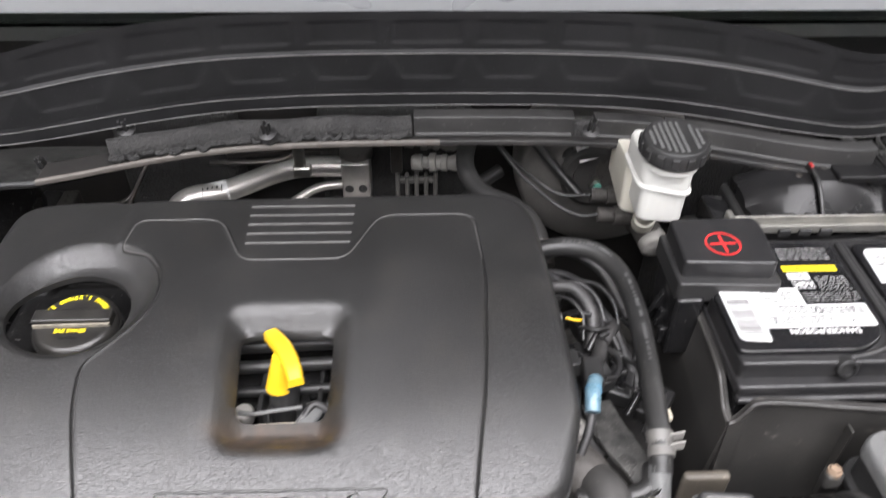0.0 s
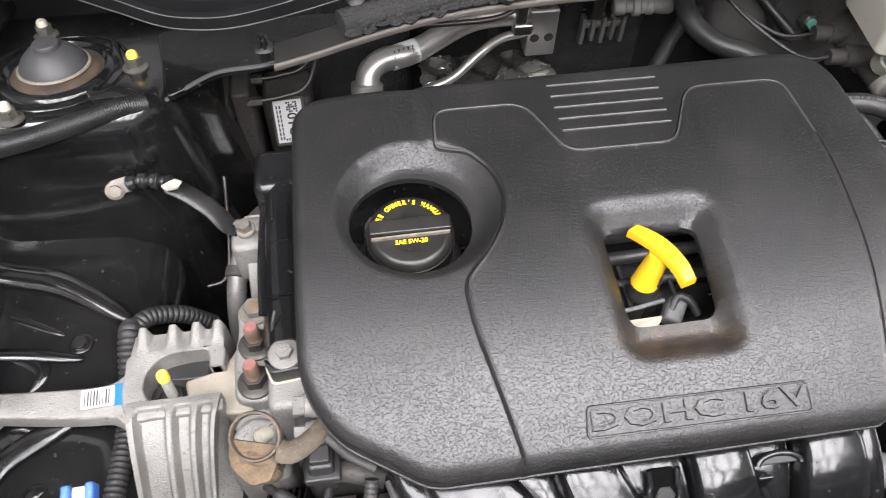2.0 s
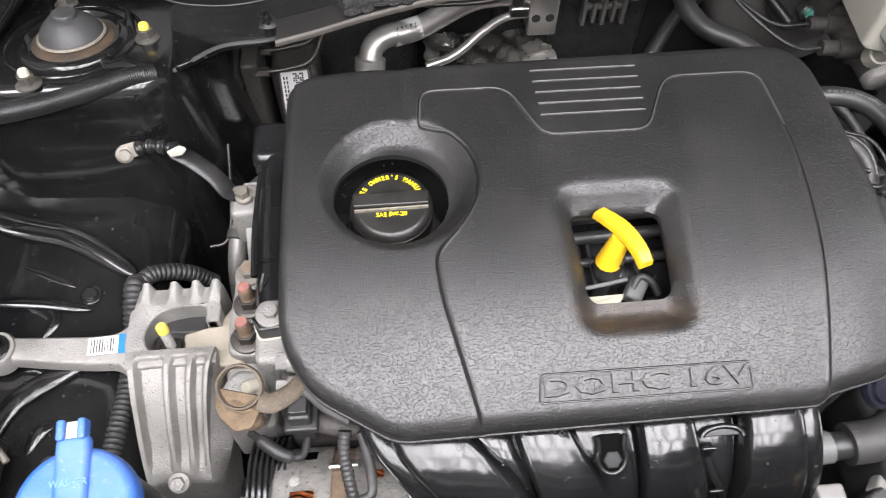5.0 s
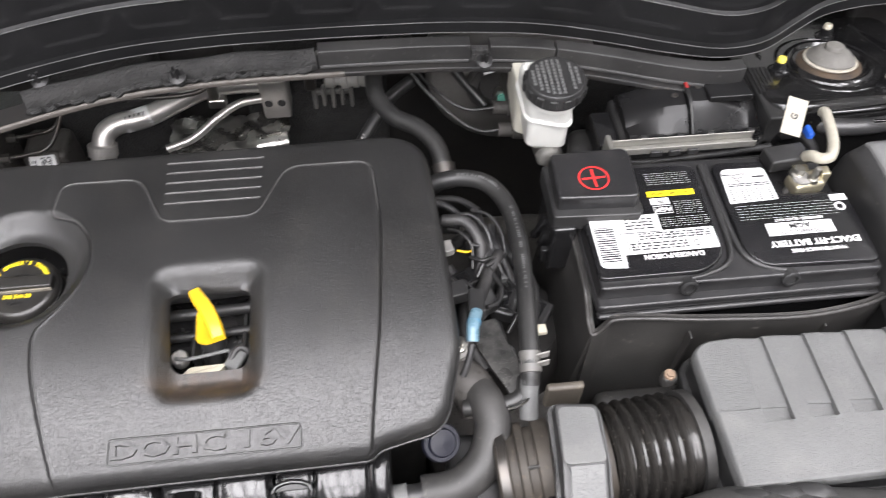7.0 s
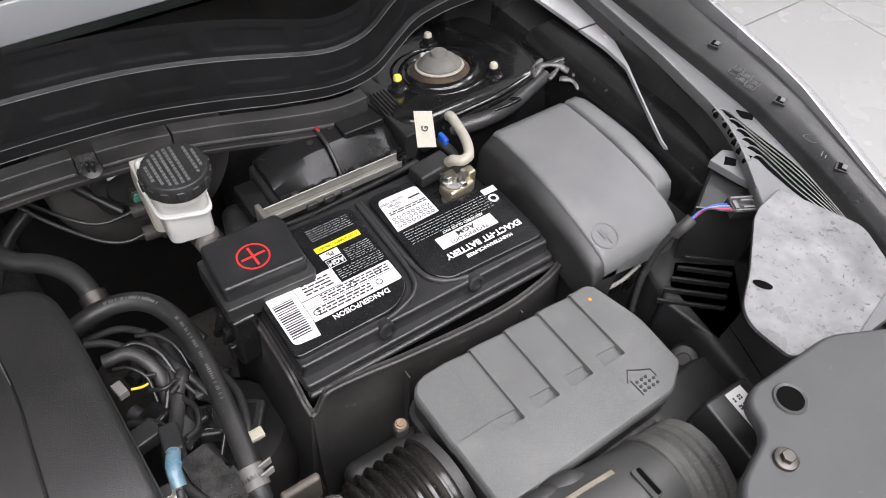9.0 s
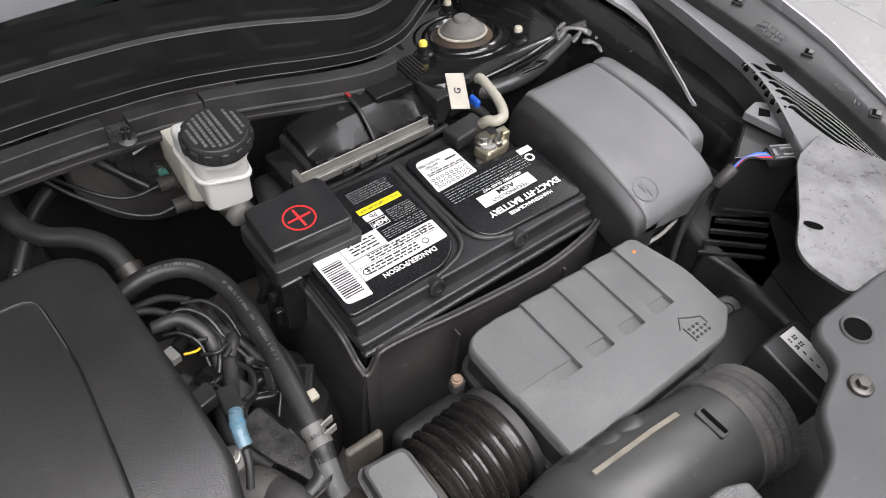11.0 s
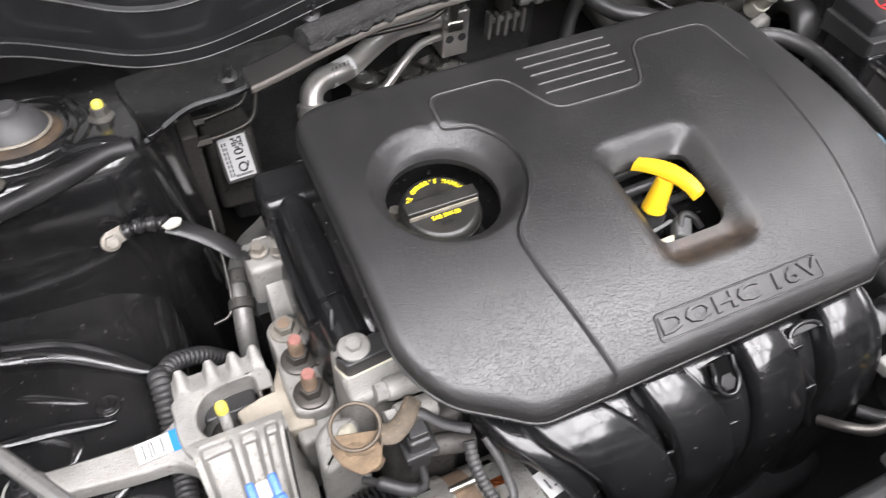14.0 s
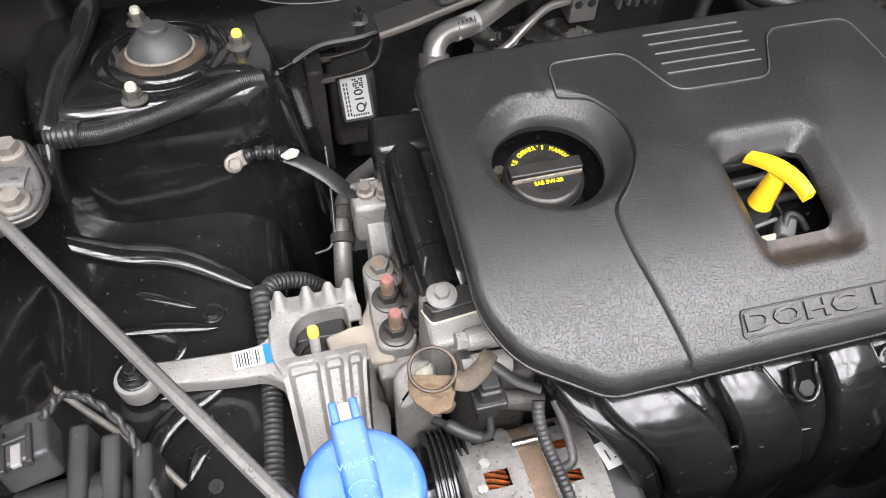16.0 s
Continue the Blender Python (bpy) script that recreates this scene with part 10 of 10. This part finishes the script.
part("slot_clip", prism(rounded([(-0.005, -0.014), (0.005, -0.014), (0.005, 0.014), (-0.005, 0.014)], 0.003, 4), -0.002, 0.0014, 0.0006, aim((0.421, 0.140, 1.0228), (0, 0.02, 1))), PLASTIC, duct)
part("slot", prism(rounded([(-0.0034, -0.0122), (0.0006, -0.0122), (0.0006, 0.0122), (-0.0034, 0.0122)], 0.0015, 4), 0.0, 0.0018, 0.0, aim((0.421, 0.140, 1.0228), (0, 0.02, 1))), SHADE_BLACK, duct, "flat dark patch painted as the shade of the slot")
part("seam_strip", stack([[(x, y - 0.0020, z - 0.006), (x, y + 0.0020, z - 0.007), (x, y + 0.0020, z + 0.0012), (x, y - 0.0020, z + 0.0020)] for x, y, z in ((0.318, 0.1655, 1.0215), (0.350, 0.1640, 1.0225), (0.378, 0.1630, 1.0225), (0.406, 0.1612, 1.0205))]), mat("dusty_seam", (0.16, 0.145, 0.115), 0.7, var=0.3, vscale=60), duct, "dusty pale seam")
for k in range(3):
    part("lug", tube([(0.311 + 0.0235 * k, 0.180, 1.002), (0.320 + 0.0235 * k, 0.1785, 1.0085), (0.330 + 0.0235 * k, 0.176, 1.0110), (0.341 + 0.0235 * k, 0.172, 1.0085)], 0.0095, 14, flat=0.5), PLASTIC, duct)
part("mouth", prism(rounded([(0.262, 0.070), (0.375, 0.064), (0.378, 0.092), (0.360, 0.100), (0.280, 0.102), (0.262, 0.110)], 0.004, 3), 1.045, 1.066, 0.003), PLASTIC_GREY, duct, "flat duct mouth over the radiator")
part("neck", span((0.278, 0.085, 0.90), (0.345, 0.172, 1.000), 0.014, 3), PLASTIC, duct)
part("button", lathe([(0, 0), (0.0085, 0), (0.008, 0.0025), (0.006, 0.003), (0, 0.003)], Matrix.Translation((0.335, 0.081, 1.066)), 24), PLASTIC_GREY, duct)
for k in range(3):
    part("rib", tube([(0.283 + 0.002 * k, 0.092 - 0.004 * k, 1.0665), (0.36, 0.089 - 0.004 * k, 1.0665)], 0.0009, 6, 1), PLASTIC, duct)

# right headlamp back, plug, wires and label
lampr = thing("headlamp", (0.62, 0.24, 0.80), "black plastic back of the headlamp with steps and covers", "headlamp", "headlamps")
part("housing", prism(rounded([(0.575, 0.10), (0.70, 0.14), (0.76, 0.38), (0.66, 0.40), (0.60, 0.30)], 0.02, 4), 0.80, 0.985, 0.01), PLASTIC, lampr)
part("upper_box", prism(rounded([(0.636, 0.303), (0.704, 0.340), (0.711, 0.270), (0.688, 0.262)], 0.003, 3), 0.90, 1.060, 0.002), PLASTIC, lampr)
part("box_rim", tube([(0.636, 0.303, 1.060), (0.688, 0.262, 1.062), (0.711, 0.270, 1.062), (0.704, 0.340, 1.060)], 0.0016, 6, 1, smooth=False), PLASTIC_GLOSS, lampr)
part("lower_block", prism(rounded([(0.588, 0.272), (0.634, 0.303), (0.688, 0.262), (0.645, 0.215), (0.597, 0.205)], 0.005, 3), 0.85, 0.985, 0.004), PLASTIC, lampr)
for k in range(5):
    part("step", box((0.606 + 0.012 * k, 0.252 + 0.006 * k, 0.986 + 0.003 * k), (0.0032, 0.066 - 0.004 * k, 0.006), 0.0008, pose(0, 0, 0, 0, 0, 48)), PAINT_DULL, lampr)
for px, py in ((0.585, 0.225),):
    part("cover", lathe([(0, 0), (0.015, 0), (0.015, 0.018), (0.013, 0.020), (0.007, 0.020), (0.006, 0.017), (0, 0.017)], aim((px, py, 0.945), (-0.6, -0.3, 0.7)), 28), PAINT_DULL, lampr)
turn = pose(0.6635, 0.2745, 1.072, 8, 6, -22)
plug = part("plug", stack([[turn @ Vector((u, v, h)) for u, v in ((-0.0145, -0.0085), (0.0145, -0.0085), (0.0145, 0.0085), (-0.0145, 0.0085))] for h in (-0.006, 0.004)]), PLASTIC, lampr)
for u0, v0, u1, v1, h, mt in ((-0.0135, 0.0060, 0.0135, 0.0078, 0.0062, TRIM), (-0.0135, -0.0078, 0.0135, -0.0062, 0.0058, TRIM), (-0.0040, -0.0050, 0.0100, -0.0034, 0.0064, PALE_TRIM), (-0.0040, 0.0026, 0.0100, 0.0042, 0.0064, PALE_TRIM), (0.0090, -0.0050, 0.0108, 0.0042, 0.0064, PALE_TRIM), (-0.0125, -0.0045, -0.0085, 0.0040, 0.0055, TRIM)):
    part("latch", stack([[turn @ Vector((u, v, z)) for u, v in ((u0, v0), (u1, v0), (u1, v1), (u0, v1))] for z in (0.0035, h)]), mt, plug)
part("lower_shelf", span((0.495, 0.112, 0.93), (0.60, 0.215, 0.965), 0.008, 2), PLASTIC, lampr)
m = Matrix.Translation((0.5300, 0.1310, 1.030)) @ pose(0, 0, 0, 0, 8, -91)
bm = box((0.004, -0.004, -0.026), (0.066, 0.048, 0.052), 0.003)
bm.transform(m)
card = part("label_box", bm, PLASTIC, lampr)
part("label", bars([(-0.025, -0.008, 0.024, 0.010)], 0.0002, 0.0004, m), LABEL, card, "white scratched label")
part("label_print", bars([(-0.022 + 0.0024 * k, -0.005 + 0.0024 * j, -0.0202 + 0.0024 * k, -0.0032 + 0.0024 * j) for k in range(6) for j in range(5) if (k * 5 + j * 3 + k * j) % 3] + [(-0.012 + 0.007 * k, -0.003, -0.0085 + 0.007 * k, -0.0015) for k in range(4)], 0.0006, 0.0001, m), INK, card)
cable = thing("lamp_cable", (0.60, 0.29, 0.95), "black taped lamp cable with coloured wires", "wiring harness")
part("sleeve", tube([(0.606, 0.290, 1.068), (0.594, 0.297, 1.04), (0.583, 0.298, 1.00), (0.574, 0.292, 0.97), (0.560, 0.278, 0.94)], 0.0034, 12, 8, ribs=0.0004, pitch=0.007), LOOM, cable)
part("boot", tube([(0.612, 0.290, 1.071), (0.603, 0.2905, 1.064), (0.599, 0.293, 1.055)], 0.0058, 12), RUBBER_GREY, cable, "dusty rubber boot")
for k, mt in enumerate((WIRE_BLUE, PALE_GREY, WIRE_BLUE, WIRE_RED, LOOM)):
    part("wire", tube([(0.606 + 0.001 * k, 0.290, 1.068), (0.620 + 0.001 * k, 0.290 - 0.001 * k, 1.076 + 0.001 * k), (0.636, 0.287 - 0.002 * k, 1.078), (0.650, 0.283 - 0.0025 * k, 1.075)], 0.00095, 6), mt, cable)
part("blue_end", box((0.548, 0.262, 0.94), (0.014, 0.010, 0.010), 0.002), WIRE_BLUE, cable)
